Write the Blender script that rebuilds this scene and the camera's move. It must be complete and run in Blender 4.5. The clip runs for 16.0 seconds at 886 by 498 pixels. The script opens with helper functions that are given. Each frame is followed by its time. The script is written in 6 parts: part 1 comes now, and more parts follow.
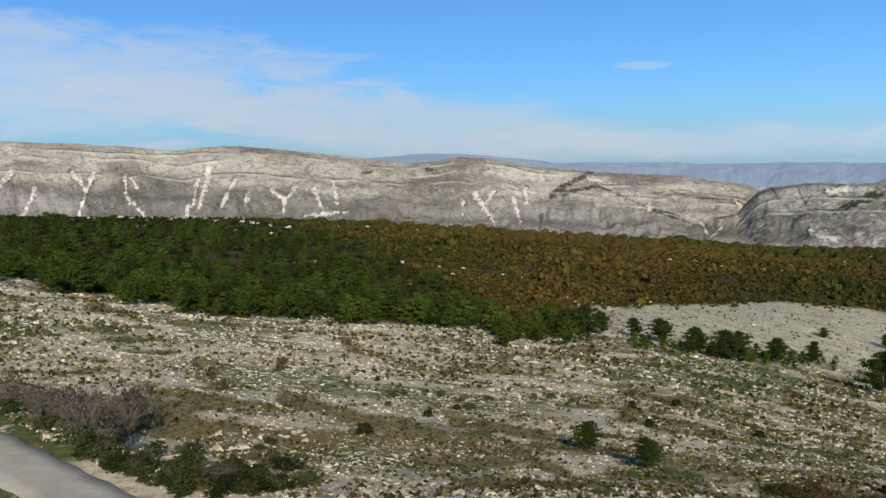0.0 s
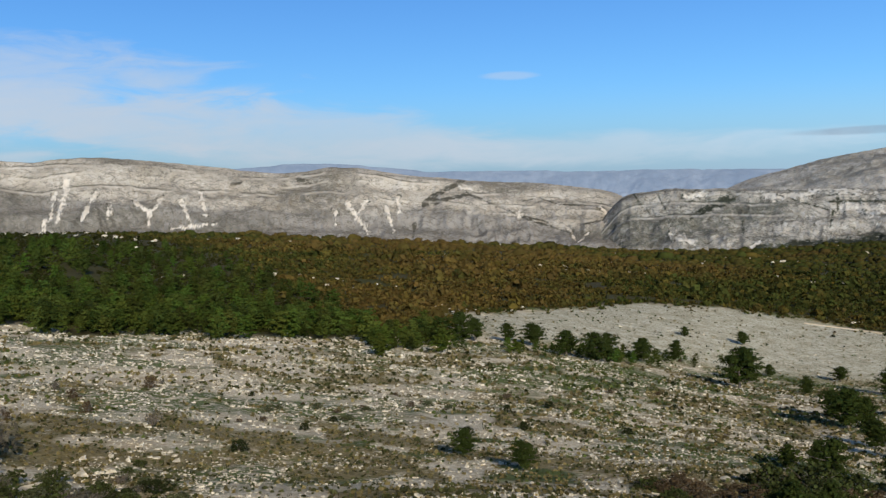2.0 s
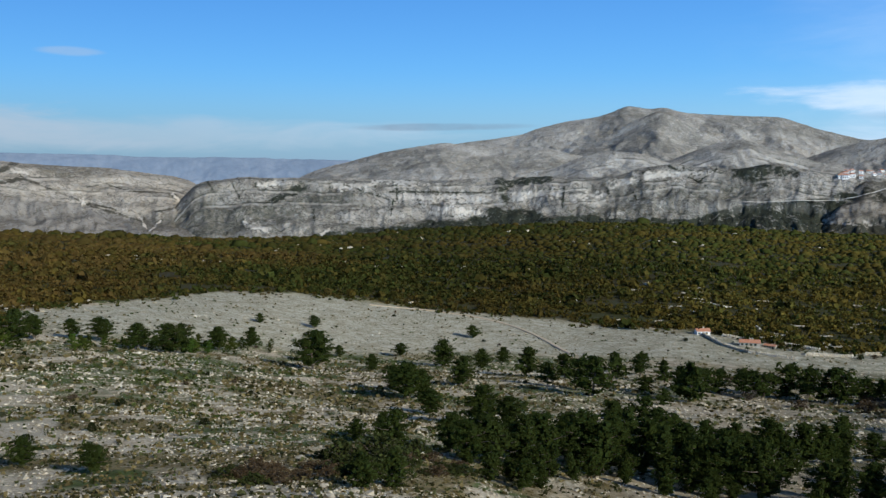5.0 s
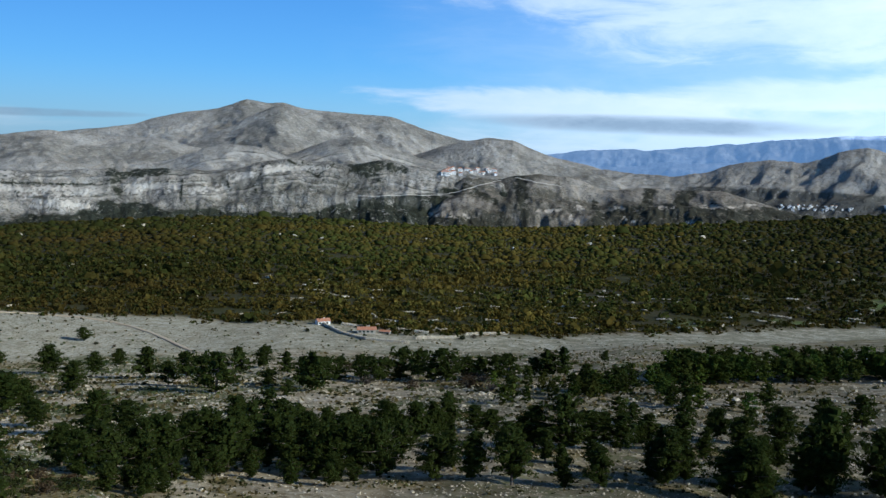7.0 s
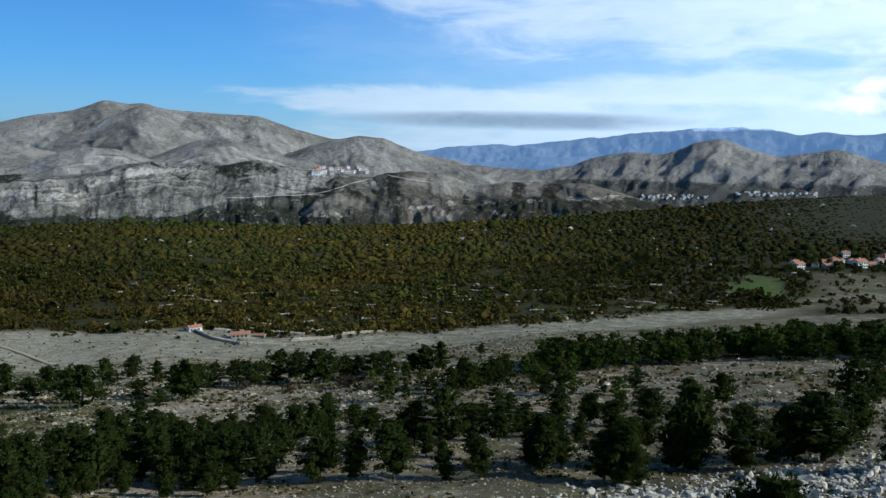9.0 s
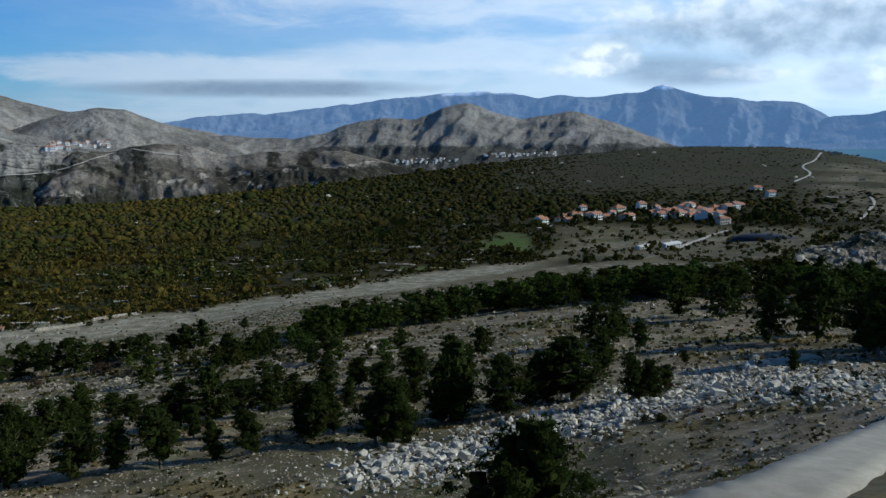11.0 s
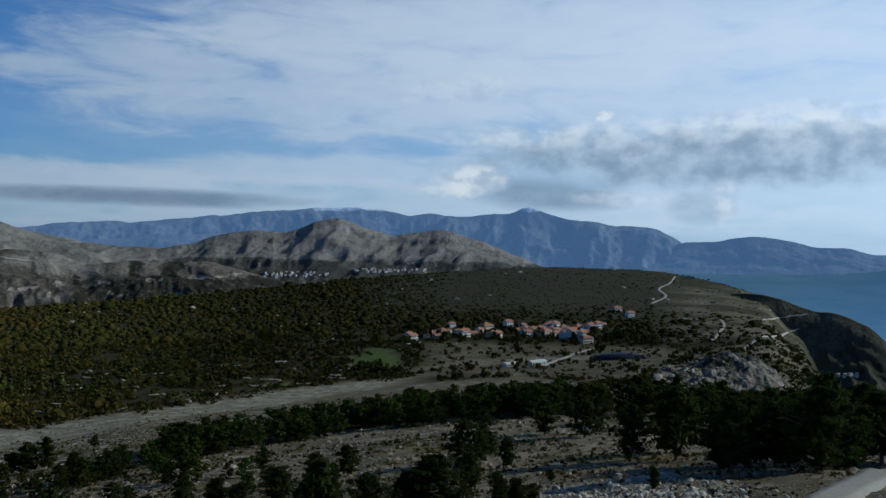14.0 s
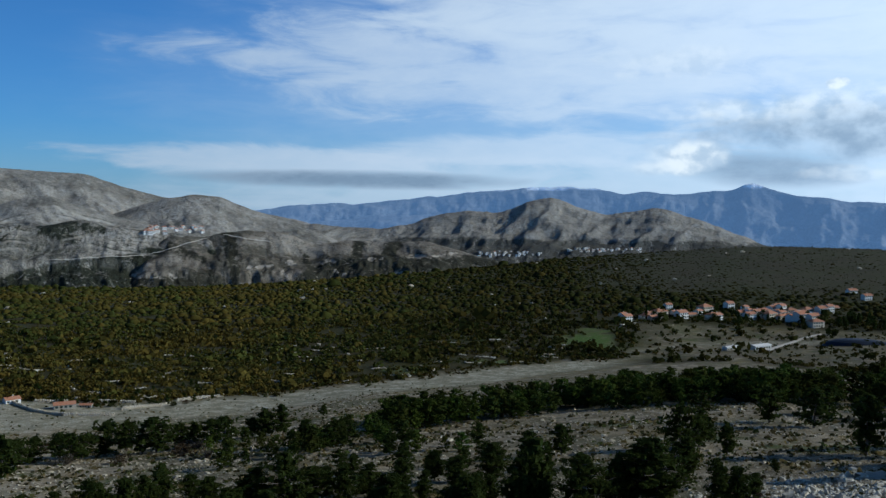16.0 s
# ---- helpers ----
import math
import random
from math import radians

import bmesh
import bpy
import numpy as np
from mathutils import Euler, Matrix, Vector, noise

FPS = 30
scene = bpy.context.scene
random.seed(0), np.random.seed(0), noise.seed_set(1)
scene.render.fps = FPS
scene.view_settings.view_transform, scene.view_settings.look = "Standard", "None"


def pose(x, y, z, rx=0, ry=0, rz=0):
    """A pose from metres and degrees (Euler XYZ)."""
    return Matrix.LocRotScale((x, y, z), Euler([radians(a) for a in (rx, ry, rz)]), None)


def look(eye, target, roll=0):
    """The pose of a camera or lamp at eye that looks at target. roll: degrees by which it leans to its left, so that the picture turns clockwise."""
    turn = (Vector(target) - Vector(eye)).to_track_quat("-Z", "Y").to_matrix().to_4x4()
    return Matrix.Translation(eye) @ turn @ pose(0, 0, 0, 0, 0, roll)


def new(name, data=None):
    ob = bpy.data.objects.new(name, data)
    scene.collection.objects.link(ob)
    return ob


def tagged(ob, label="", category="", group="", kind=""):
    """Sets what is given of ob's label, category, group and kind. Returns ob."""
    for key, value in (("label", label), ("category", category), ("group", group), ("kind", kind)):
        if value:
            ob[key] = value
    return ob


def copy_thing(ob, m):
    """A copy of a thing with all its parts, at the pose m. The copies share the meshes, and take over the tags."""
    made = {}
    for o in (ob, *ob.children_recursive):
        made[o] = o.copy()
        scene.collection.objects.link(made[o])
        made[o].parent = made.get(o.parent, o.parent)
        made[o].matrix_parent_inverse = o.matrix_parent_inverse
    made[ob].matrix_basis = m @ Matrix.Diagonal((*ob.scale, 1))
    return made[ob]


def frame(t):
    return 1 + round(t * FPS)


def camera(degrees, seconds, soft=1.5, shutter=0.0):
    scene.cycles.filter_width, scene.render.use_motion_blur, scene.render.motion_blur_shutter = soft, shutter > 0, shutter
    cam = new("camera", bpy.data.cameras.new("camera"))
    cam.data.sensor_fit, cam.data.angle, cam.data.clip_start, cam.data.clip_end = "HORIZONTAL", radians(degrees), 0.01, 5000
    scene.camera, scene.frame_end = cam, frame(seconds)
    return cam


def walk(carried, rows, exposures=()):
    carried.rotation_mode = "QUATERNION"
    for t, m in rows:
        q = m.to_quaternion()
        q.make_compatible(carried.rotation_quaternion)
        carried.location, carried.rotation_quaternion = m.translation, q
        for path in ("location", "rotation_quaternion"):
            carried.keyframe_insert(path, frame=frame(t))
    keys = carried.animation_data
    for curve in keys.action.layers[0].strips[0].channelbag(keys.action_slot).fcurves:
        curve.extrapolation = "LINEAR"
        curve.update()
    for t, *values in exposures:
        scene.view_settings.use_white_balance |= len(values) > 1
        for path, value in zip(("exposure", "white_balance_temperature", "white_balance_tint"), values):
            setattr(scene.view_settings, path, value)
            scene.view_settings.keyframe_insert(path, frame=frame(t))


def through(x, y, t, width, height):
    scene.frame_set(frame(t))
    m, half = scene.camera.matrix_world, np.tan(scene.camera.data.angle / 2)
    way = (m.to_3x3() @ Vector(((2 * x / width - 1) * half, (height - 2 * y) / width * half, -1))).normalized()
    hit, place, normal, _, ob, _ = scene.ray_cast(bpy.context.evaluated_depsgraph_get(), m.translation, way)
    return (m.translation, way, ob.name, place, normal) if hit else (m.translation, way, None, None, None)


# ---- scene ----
# The eye is the world's origin in plan; heights are given from eye level.
# Bearings are degrees clockwise from +Y.
cam = camera(52.4, 16.0, soft=1.4)
PATH = [
    (0.0, -0.08, -4.89, 0.96),
    (0.5, -1.45, -5.16, 0.90),
    (1.0, -1.76, -5.27, 1.19),
    (1.5, -4.95, -5.00, 1.54),
    (2.0, -8.17, -4.47, 1.54),
    (2.5, -11.50, -5.67, 1.34),
    (3.0, -14.10, -6.54, 1.30),
    (3.5, -16.93, -6.32, 0.42),
    (4.0, -20.77, -5.37, -0.60),
    (4.5, -29.25, -6.02, 1.36),
    (5.0, -34.71, -5.57, -0.10),
    (5.2, -36.94, -5.70, -0.21),
    (7.3, -59.29, -5.51, -1.49),
    (7.5, -58.78, -5.33, -0.92),
    (8.0, -59.82, -4.86, -0.10),
    (8.5, -62.72, -4.92, 0.02),
    (9.0, -66.61, -5.68, -0.21),
    (9.5, -71.03, -7.43, -0.12),
    (10.0, -74.98, -8.05, 0.46),
    (10.2, -76.49, -8.27, 0.84),
    (12.3, -92.17, -3.92, 0.01),
    (12.5, -93.80, -3.08, -0.16),
    (13.0, -94.75, -2.09, -0.06),
    (13.5, -93.26, -1.41, -0.10),
    (14.0, -90.22, -0.59, -0.49),
    (14.5, -85.48, -1.23, -1.14),
    (15.0, -80.30, -1.16, -1.23),
    (15.5, -77.52, -2.11, 0.19),
    (16.0, -76.74, -1.95, 0.00),
]
walk(cam, [(t, pose(0, 0, 0, 90 + p, r, y)) for t, y, p, r in PATH],
     exposures=[(0.0, -0.05, 6300, 8), (3.5, -0.07, 6150, 7), (5.0, -0.25, 5800, 5), (8.0, -0.33, 5550, 3), (9.0, -0.46, 5550, 3), (10.0, -0.55, 5600, 3), (12.5, -1.12, 5500, 2), (13.0, -1.22, 5500, 2), (13.5, -1.36, 5500, 2), (14.0, -1.32, 5500, 2), (14.5, -1.2, 5500, 2), (15.0, -1.05, 5500, 2), (16.0, -0.92, 5500, 2)])

# ---- light ----
SUN_BEARING, SUN_HEIGHT = 172.0, 25.5


def bearing(a, r, z=0.0):
    return Vector((r * math.sin(radians(a)), r * math.cos(radians(a)), z))


sun = new("sun", bpy.data.lights.new("sun", "SUN"))
sun.data.energy, sun.data.angle, sun.data.color = 5.0, radians(0.6), (1.0, 0.88, 0.70)
sun.matrix_world = look(bearing(SUN_BEARING, 100 * math.cos(radians(SUN_HEIGHT)), 100 * math.sin(radians(SUN_HEIGHT))), (0, 0, 0))


class Nodes:
    """Short hand for building node trees."""

    def __init__(self, tree):
        self.tree = tree
        tree.nodes.clear()

    def add(self, kind, **values):
        n = self.tree.nodes.new(kind)
        for k, v in values.items():
            if k == "operation":
                n.operation = v
            elif k == "blend":
                n.data_type, n.blend_type = "RGBA", v
            elif k == "clamp":
                n.use_clamp = v
        return n

    def put(self, socket, v):
        if isinstance(v, bpy.types.NodeSocket):
            self.tree.links.new(v, socket)
        elif v is not None:
            socket.default_value = v

    def math(self, op, a, b=None, c=None, clamp=False):
        n = self.add("ShaderNodeMath", operation=op, clamp=clamp)
        for s, v in zip(n.inputs, (a, b, c)):
            self.put(s, v)
        return n.outputs[0]

    def mix(self, f, a, b, blend="MIX"):
        n = self.add("ShaderNodeMix", blend=blend)
        n.clamp_factor = True
        self.put(n.inputs[0], f)
        for s, v in ((n.inputs[6], a), (n.inputs[7], b)):
            self.put(s, (*v, 1.0) if isinstance(v, tuple) and len(v) == 3 else v)
        return n.outputs[2]

    def noise(self, vec, scale, detail=4.0, rough=0.55, distort=0.0):
        n = self.add("ShaderNodeTexNoise")
        self.put(n.inputs["Vector"], vec)
        self.put(n.inputs["Scale"], scale)
        self.put(n.inputs["Detail"], detail)
        self.put(n.inputs["Roughness"], rough)
        self.put(n.inputs["Distortion"], distort)
        return n.outputs[0]

    def step(self, v, lo, hi):
        n = self.add("ShaderNodeMapRange")
        n.interpolation_type = "SMOOTHSTEP"
        self.put(n.inputs[0], v)
        n.inputs[1].default_value, n.inputs[2].default_value = lo, hi
        return n.outputs[0]

    def stretch(self, vec, s):
        n = self.add("ShaderNodeMapping")
        self.put(n.inputs[0], vec)
        n.inputs["Scale"].default_value = s
        return n.outputs[0]

    def attr(self, name):
        n = self.add("ShaderNodeAttribute")
        n.attribute_name = name
        return n.outputs["Color"], n.outputs["Fac"]

    def split(self, vec):
        n = self.add("ShaderNodeSeparateXYZ")
        self.put(n.inputs[0], vec)
        return n.outputs

    def join(self, x, y, z):
        n = self.add("ShaderNodeCombineXYZ")
        for s, v in zip(n.inputs, (x, y, z)):
            self.put(s, v)
        return n.outputs[0]


def sky_world():
    w = bpy.data.worlds.new("sky")
    scene.world = w
    w.use_nodes = True
    k = Nodes(w.node_tree)
    sky = k.add("ShaderNodeTexSky")
    sky.sky_type, sky.sun_disc = "NISHITA", False
    sky.sun_elevation, sky.sun_rotation = radians(SUN_HEIGHT), radians(SUN_BEARING)
    sky.altitude, sky.air_density, sky.dust_density, sky.ozone_density = 400, 1.0, 0.6, 2.5
    d = k.add("ShaderNodeTexCoord").outputs["Generated"]
    x, y, z = k.split(d)
    deg = 180 / math.pi
    el = k.math("MULTIPLY", k.math("ARCSINE", z), deg)
    # the bearing's seam lies behind the view
    az = k.math("ADD", k.math("MULTIPLY", k.math("ARCTAN2", k.math("SUBTRACT", k.math("MULTIPLY", x, math.cos(radians(50))), k.math("MULTIPLY", y, math.sin(radians(50)))),
                                                k.math("ADD", k.math("MULTIPLY", x, math.sin(radians(50))), k.math("MULTIPLY", y, math.cos(radians(50))))), deg), 50.0)
    flat = k.join(k.math("MULTIPLY", az, 0.1), k.math("MULTIPLY", el, 0.42), 0.0)
    warp = k.math("MULTIPLY", k.math("SUBTRACT", k.noise(flat, 1.5, 7, 0.58, 0.5), 0.5), 2.0)
    warp2 = k.math("SUBTRACT", k.noise(k.join(k.math("MULTIPLY", az, 0.25), k.math("MULTIPLY", el, 0.6), 3.0), 2.4, 7, 0.62), 0.42)
    puff = k.math("MULTIPLY", k.math("SUBTRACT", k.noise(k.join(az, k.math("MULTIPLY", el, 1.3), 8.0), 0.5, 5, 0.52), 0.5), 3.6)

    def cloud(a, e, wa, we, soft, ragged, tilt=0.0, bumps=None):
        """How thick a bank of cloud about bearing a and height e is."""
        da = k.math("SUBTRACT", az, a)
        de = k.math("SUBTRACT", k.math("SUBTRACT", el, e), k.math("MULTIPLY", da, tilt))
        q = k.math("ADD", k.math("POWER", k.math("ABSOLUTE", k.math("DIVIDE", da, wa)), 2.0), k.math("POWER", k.math("ABSOLUTE", k.math("DIVIDE", de, we)), 2.0))
        q = k.math("ADD", q, k.math("MULTIPLY", bumps if bumps is not None else warp, ragged))
        return k.math("SUBTRACT", 1.0, k.step(q, 1.0 - soft, 1.0 + soft))

    base = k.mix(1.0, sky.outputs[0], (0.62, 1.06, 1.60), "MULTIPLY")
    # haze towards the horizon
    low = k.math("SUBTRACT", 1.0, k.step(el, -1.0, 6.0))
    base = k.mix(k.math("MULTIPLY", low, 0.7), base, SKY_PALE)
    veil = (
        # (bearing, height, half width, half height, softness, raggedness, tilt, thickness)
        (-22, 5.6, 17, 3.0, 0.9, 2.6, -0.05, 0.62), (-6, 3.6, 17, 1.7, 0.8, 2.4, -0.09, 0.62), (10, 1.6, 22, 0.9, 0.9, 2.0, 0.0, 0.5),
        (98, 7.0, 34, 9.0, 0.98, 0.6, 0.0, 0.42), (12.4, 6.3, 1.6, 0.22, 0.9, 1.6, 0.0, 0.4), (66, 3.3, 10, 1.1, 0.7, 2.0, -0.05, 0.8), (82, 9.5, 17, 3.0, 0.85, 2.2, -0.03, 0.76), (84, 4.3, 12, 1.0, 0.8, 1.8, 0.0, 0.75),
        (84, 1.9, 26, 1.7, 0.8, 1.5, 0.0, 0.62), (112, 9.5, 24, 3.8, 0.95, 1.3, 0.02, 0.85), (118, 4.0, 22, 4.2, 0.95, 1.2, 0.0, 0.75), (108, 14.0, 34, 3.4, 0.95, 1.5, 0.0, 0.8), (92, 12.5, 16, 2.6, 0.95, 1.4, 0.0, 0.75))
    for a, e, wa, we, s, g, t, thick in veil:
        m = k.math("MULTIPLY", cloud(a, e, wa, we, s, g, t), k.math("ADD", thick * 0.85, k.math("MULTIPLY", warp2, thick * 0.4)), clamp=True)
        base = k.mix(m, base, CLOUD_VEIL)
    grey = ((35, 2.15, 5.0, 0.22, 0.7, 1.0, 0.01, 0.45), (71, 2.45, 9.5, 0.5, 0.95, 1.0, -0.015, 0.95), (96.5, 2.9, 4.6, 1.0, 0.95, 1.2, -0.06, 0.75), (106.2, 2.0, 1.7, 0.9, 0.98, 1.6, 0.0, 0.35))
    billow = k.mix(k.step(k.noise(k.join(az, k.math("MULTIPLY", el, 1.4), 2.0), 0.7, 4, 0.5), 0.34, 0.60), CLOUD_GREY_LIT, CLOUD_WHITE)
    # the heaped bank over the headland: lit tops, grey below
    lumps = k.math("ADD", puff, k.math("MULTIPLY", warp, 1.5))
    base = k.mix(k.math("MULTIPLY", cloud(107.5, 6.3, 13.5, 1.25, 0.95, 0.5, 0.0, lumps), 0.75), base, billow)
    base = k.mix(k.math("MULTIPLY", cloud(108.0, 5.1, 14.5, 1.6, 0.98, 0.45, 0.01, lumps), 0.92), base, k.mix(k.step(puff, -0.7, 0.9), CLOUD_GREY, CLOUD_GREY_LIT))
    for a, e, wa, we, s, g, t, thick in grey:
        m = k.math("MULTIPLY", cloud(a, e, wa, we, s, g, t), k.math("ADD", thick, k.math("MULTIPLY", warp2, 0.8)), clamp=True)
        base = k.mix(m, base, CLOUD_GREY)
    white = ((92.0, 3.7, 2.1, 0.95, 0.7, 0.7, 0.0, 0.95), (90.6, 3.1, 2.2, 0.4, 0.9, 1.0, 0.0, 0.5), (100.2, 7.85, 0.6, 0.33, 0.5, 1.2, 0.0, 0.9), (107.7, 2.6, 0.7, 1.0, 0.95, 1.6, 0.0, 0.55),
             (96.0, 6.4, 3.0, 0.5, 0.98, 2.0, 0.0, 0.3), (113, 7.8, 5.0, 0.5, 0.98, 2.0, 0.0, 0.35), (91, 9.5, 3.5, 0.9, 0.98, 1.6, 0.0, 0.3), (101, 2.6, 2.5, 0.4, 0.98, 1.4, 0.0, 0.35))
    for a, e, wa, we, s, g, t, thick in white:
        base = k.mix(k.math("MULTIPLY", cloud(a, e, wa, we, s, g, t, puff), thick), base, billow)
    # the sky is dimmed towards the zenith to weaken its fill light
    high = k.step(el, 12.0, 42.0)
    base = k.mix(high, base, k.mix(1.0, base, (0.15, 0.135, 0.115), "MULTIPLY"))
    # thin high cloud scatters more light the nearer to the sun's side
    towards = k.math("ADD", k.math("MULTIPLY", x, math.sin(radians(SUN_BEARING))), k.math("MULTIPLY", y, math.cos(radians(SUN_BEARING))))
    gain = k.math("ADD", 1.92, k.math("MULTIPLY", towards, 1.0))
    base = k.mix(1.0, base, k.join(gain, gain, gain), "MULTIPLY")
    bg = k.add("ShaderNodeBackground")
    k.put(bg.inputs[0], base)
    bg.inputs[1].default_value = 0.077
    out = k.add("ShaderNodeOutputWorld")
    k.put(out.inputs[0], bg.outputs[0])


CLOUD_GREY_LIT = (6.4, 7.2, 8.2)
SKY_PALE, CLOUD_VEIL, CLOUD_GREY, CLOUD_WHITE = (4.8, 6.4, 8.3), (8.3, 8.9, 9.9), (3.3, 4.2, 5.4), (10.8, 10.6, 10.4)
sky_world()

# ---- materials ----


def surface(name, colour, rough=0.9, bump=None, strength=0.3, distance=0.1, spec=0.3, glow=None, through=0.0):
    """A material from a function that takes the node helper and object coordinates and gives colour (and height)."""
    m = bpy.data.materials.new(name)
    m.use_nodes = True
    k = Nodes(m.node_tree)
    b = k.add("ShaderNodeBsdfPrincipled")
    p = k.add("ShaderNodeTexCoord").outputs["Object"]
    made = colour(k, p)
    c, h = made if isinstance(made, tuple) and len(made) == 2 else (made, None)
    k.put(b.inputs["Base Color"], (*c, 1.0) if isinstance(c, tuple) else c)
    b.inputs["Roughness"].default_value = rough
    b.inputs["Specular IOR Level"].default_value = spec
    if h is not None:
        n = k.add("ShaderNodeBump")
        n.inputs["Strength"].default_value, n.inputs["Distance"].default_value = strength, distance
        k.put(n.inputs["Height"], h)
        k.put(b.inputs["Normal"], n.outputs[0])
    # glow: emission that stands in for haze before far mountains
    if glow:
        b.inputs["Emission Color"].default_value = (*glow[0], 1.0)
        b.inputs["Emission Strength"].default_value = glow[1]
    out = k.add("ShaderNodeOutputMaterial")
    k.put(out.inputs[0], b.outputs[0])
    if through:
        # light that shines through thin leaves
        leaf, both = k.add("ShaderNodeBsdfTranslucent"), k.add("ShaderNodeMixShader")
        k.put(leaf.inputs[0], c)
        both.inputs[0].default_value = through
        k.put(both.inputs[1], b.outputs[0])
        k.put(both.inputs[2], leaf.outputs[0])
        k.put(out.inputs[0], both.outputs[0])
    return m


def ground_colour(k, p):
    """Stony limestone slope with dry grass; cover: red = bare gravel field, green = woodland soil, blue = meadow."""
    cover = k.attr("cover")[0]
    sep = k.add("ShaderNodeSeparateColor")
    k.put(sep.inputs[0], cover)
    field, wood, meadow = sep.outputs
    coarse = k.noise(p, 0.03, 5, 0.6)
    mid = k.noise(p, 0.14, 6, 0.68)
    fine = k.noise(p, 0.75, 6, 0.72)
    grit = k.noise(p, 2.6, 5, 0.75)
    stone = k.mix(k.step(grit, 0.38, 0.58), (0.37, 0.30, 0.20), (0.66, 0.575, 0.43))
    dry = k.mix(k.step(fine, 0.3, 0.7), (0.17, 0.13, 0.065), (0.37, 0.29, 0.165))
    green = k.mix(k.step(fine, 0.35, 0.65), (0.034, 0.050, 0.011), (0.125, 0.15, 0.042))
    earth = k.mix(k.step(fine, 0.3, 0.7), (0.29, 0.215, 0.12), (0.50, 0.395, 0.245))
    c = k.mix(k.step(k.math("SUBTRACT", mid, k.math("MULTIPLY", k.attr("bare")[1], 0.07)), 0.48, 0.58), stone, dry)
    c = k.mix(k.math("MULTIPLY", k.step(fine, 0.52, 0.58), 0.8), c, stone)
    c = k.mix(k.math("MULTIPLY", k.step(k.noise(p, 0.05, 5, 0.6, 0.6), 0.52, 0.62), 0.5), c, earth)
    c = k.mix(k.math("MULTIPLY", k.step(coarse, 0.45, 0.56), k.step(fine, 0.42, 0.52)), c, green)
    c = k.mix(k.math("MULTIPLY", k.step(k.noise(p, 0.42, 4, 0.6), 0.62, 0.68), 0.5), c, (0.075, 0.066, 0.03))
    heath = k.mix(k.step(grit, 0.35, 0.65), (0.12, 0.098, 0.038), (0.30, 0.235, 0.11))
    plants = k.mix(k.step(k.math("ADD", k.attr("green")[1], k.math("MULTIPLY", k.math("SUBTRACT", mid, 0.5), 0.8)), 0.40, 0.60), heath, green)
    # east: ground colour darkened to imitate deep shade on the back-lit side
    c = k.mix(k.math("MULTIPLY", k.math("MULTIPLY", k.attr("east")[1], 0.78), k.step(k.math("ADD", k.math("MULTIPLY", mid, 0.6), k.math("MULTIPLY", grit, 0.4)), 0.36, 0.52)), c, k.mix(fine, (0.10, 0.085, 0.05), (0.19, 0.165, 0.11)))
    c = k.mix(k.math("MULTIPLY", k.attr("lush")[1], k.step(fine, 0.34, 0.46)), c, plants)
    gravel = k.mix(k.step(mid, 0.35, 0.65), (0.50, 0.46, 0.355), (0.31, 0.275, 0.185))
    gravel = k.mix(k.math("MULTIPLY", k.step(grit, 0.45, 0.7), 0.6), gravel, (0.68, 0.635, 0.52))
    gravel = k.mix(k.math("MULTIPLY", k.step(fine, 0.52, 0.60), 0.85), gravel, (0.13, 0.125, 0.055))
    # the same painted back-light darkening on the field's gravel
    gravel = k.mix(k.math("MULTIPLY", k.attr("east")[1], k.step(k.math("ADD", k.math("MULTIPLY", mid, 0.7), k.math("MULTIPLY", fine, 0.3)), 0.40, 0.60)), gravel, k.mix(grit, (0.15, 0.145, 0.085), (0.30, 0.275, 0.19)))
    c = k.mix(field, c, gravel)
    soil = k.mix(k.step(mid, 0.4, 0.7), (0.040, 0.036, 0.012), (0.075, 0.058, 0.021))
    soil = k.mix(k.math("MULTIPLY", k.step(k.noise(p, 0.045, 5, 0.65, 0.8), 0.67, 0.74), 0.5), soil, (0.24, 0.20, 0.15))
    soil = k.mix(k.step(k.noise(p, 0.012, 5, 0.6), 0.40, 0.62), soil, k.mix(fine, (0.036, 0.039, 0.009), (0.062, 0.058, 0.015)))
    c = k.mix(wood, c, soil)
    c = k.mix(meadow, c, k.mix(k.step(fine, 0.3, 0.7), (0.045, 0.095, 0.012), (0.115, 0.165, 0.028)))
    h = k.math("ADD", k.math("MULTIPLY", fine, 0.7), k.math("MULTIPLY", grit, 0.5))
    return c, h


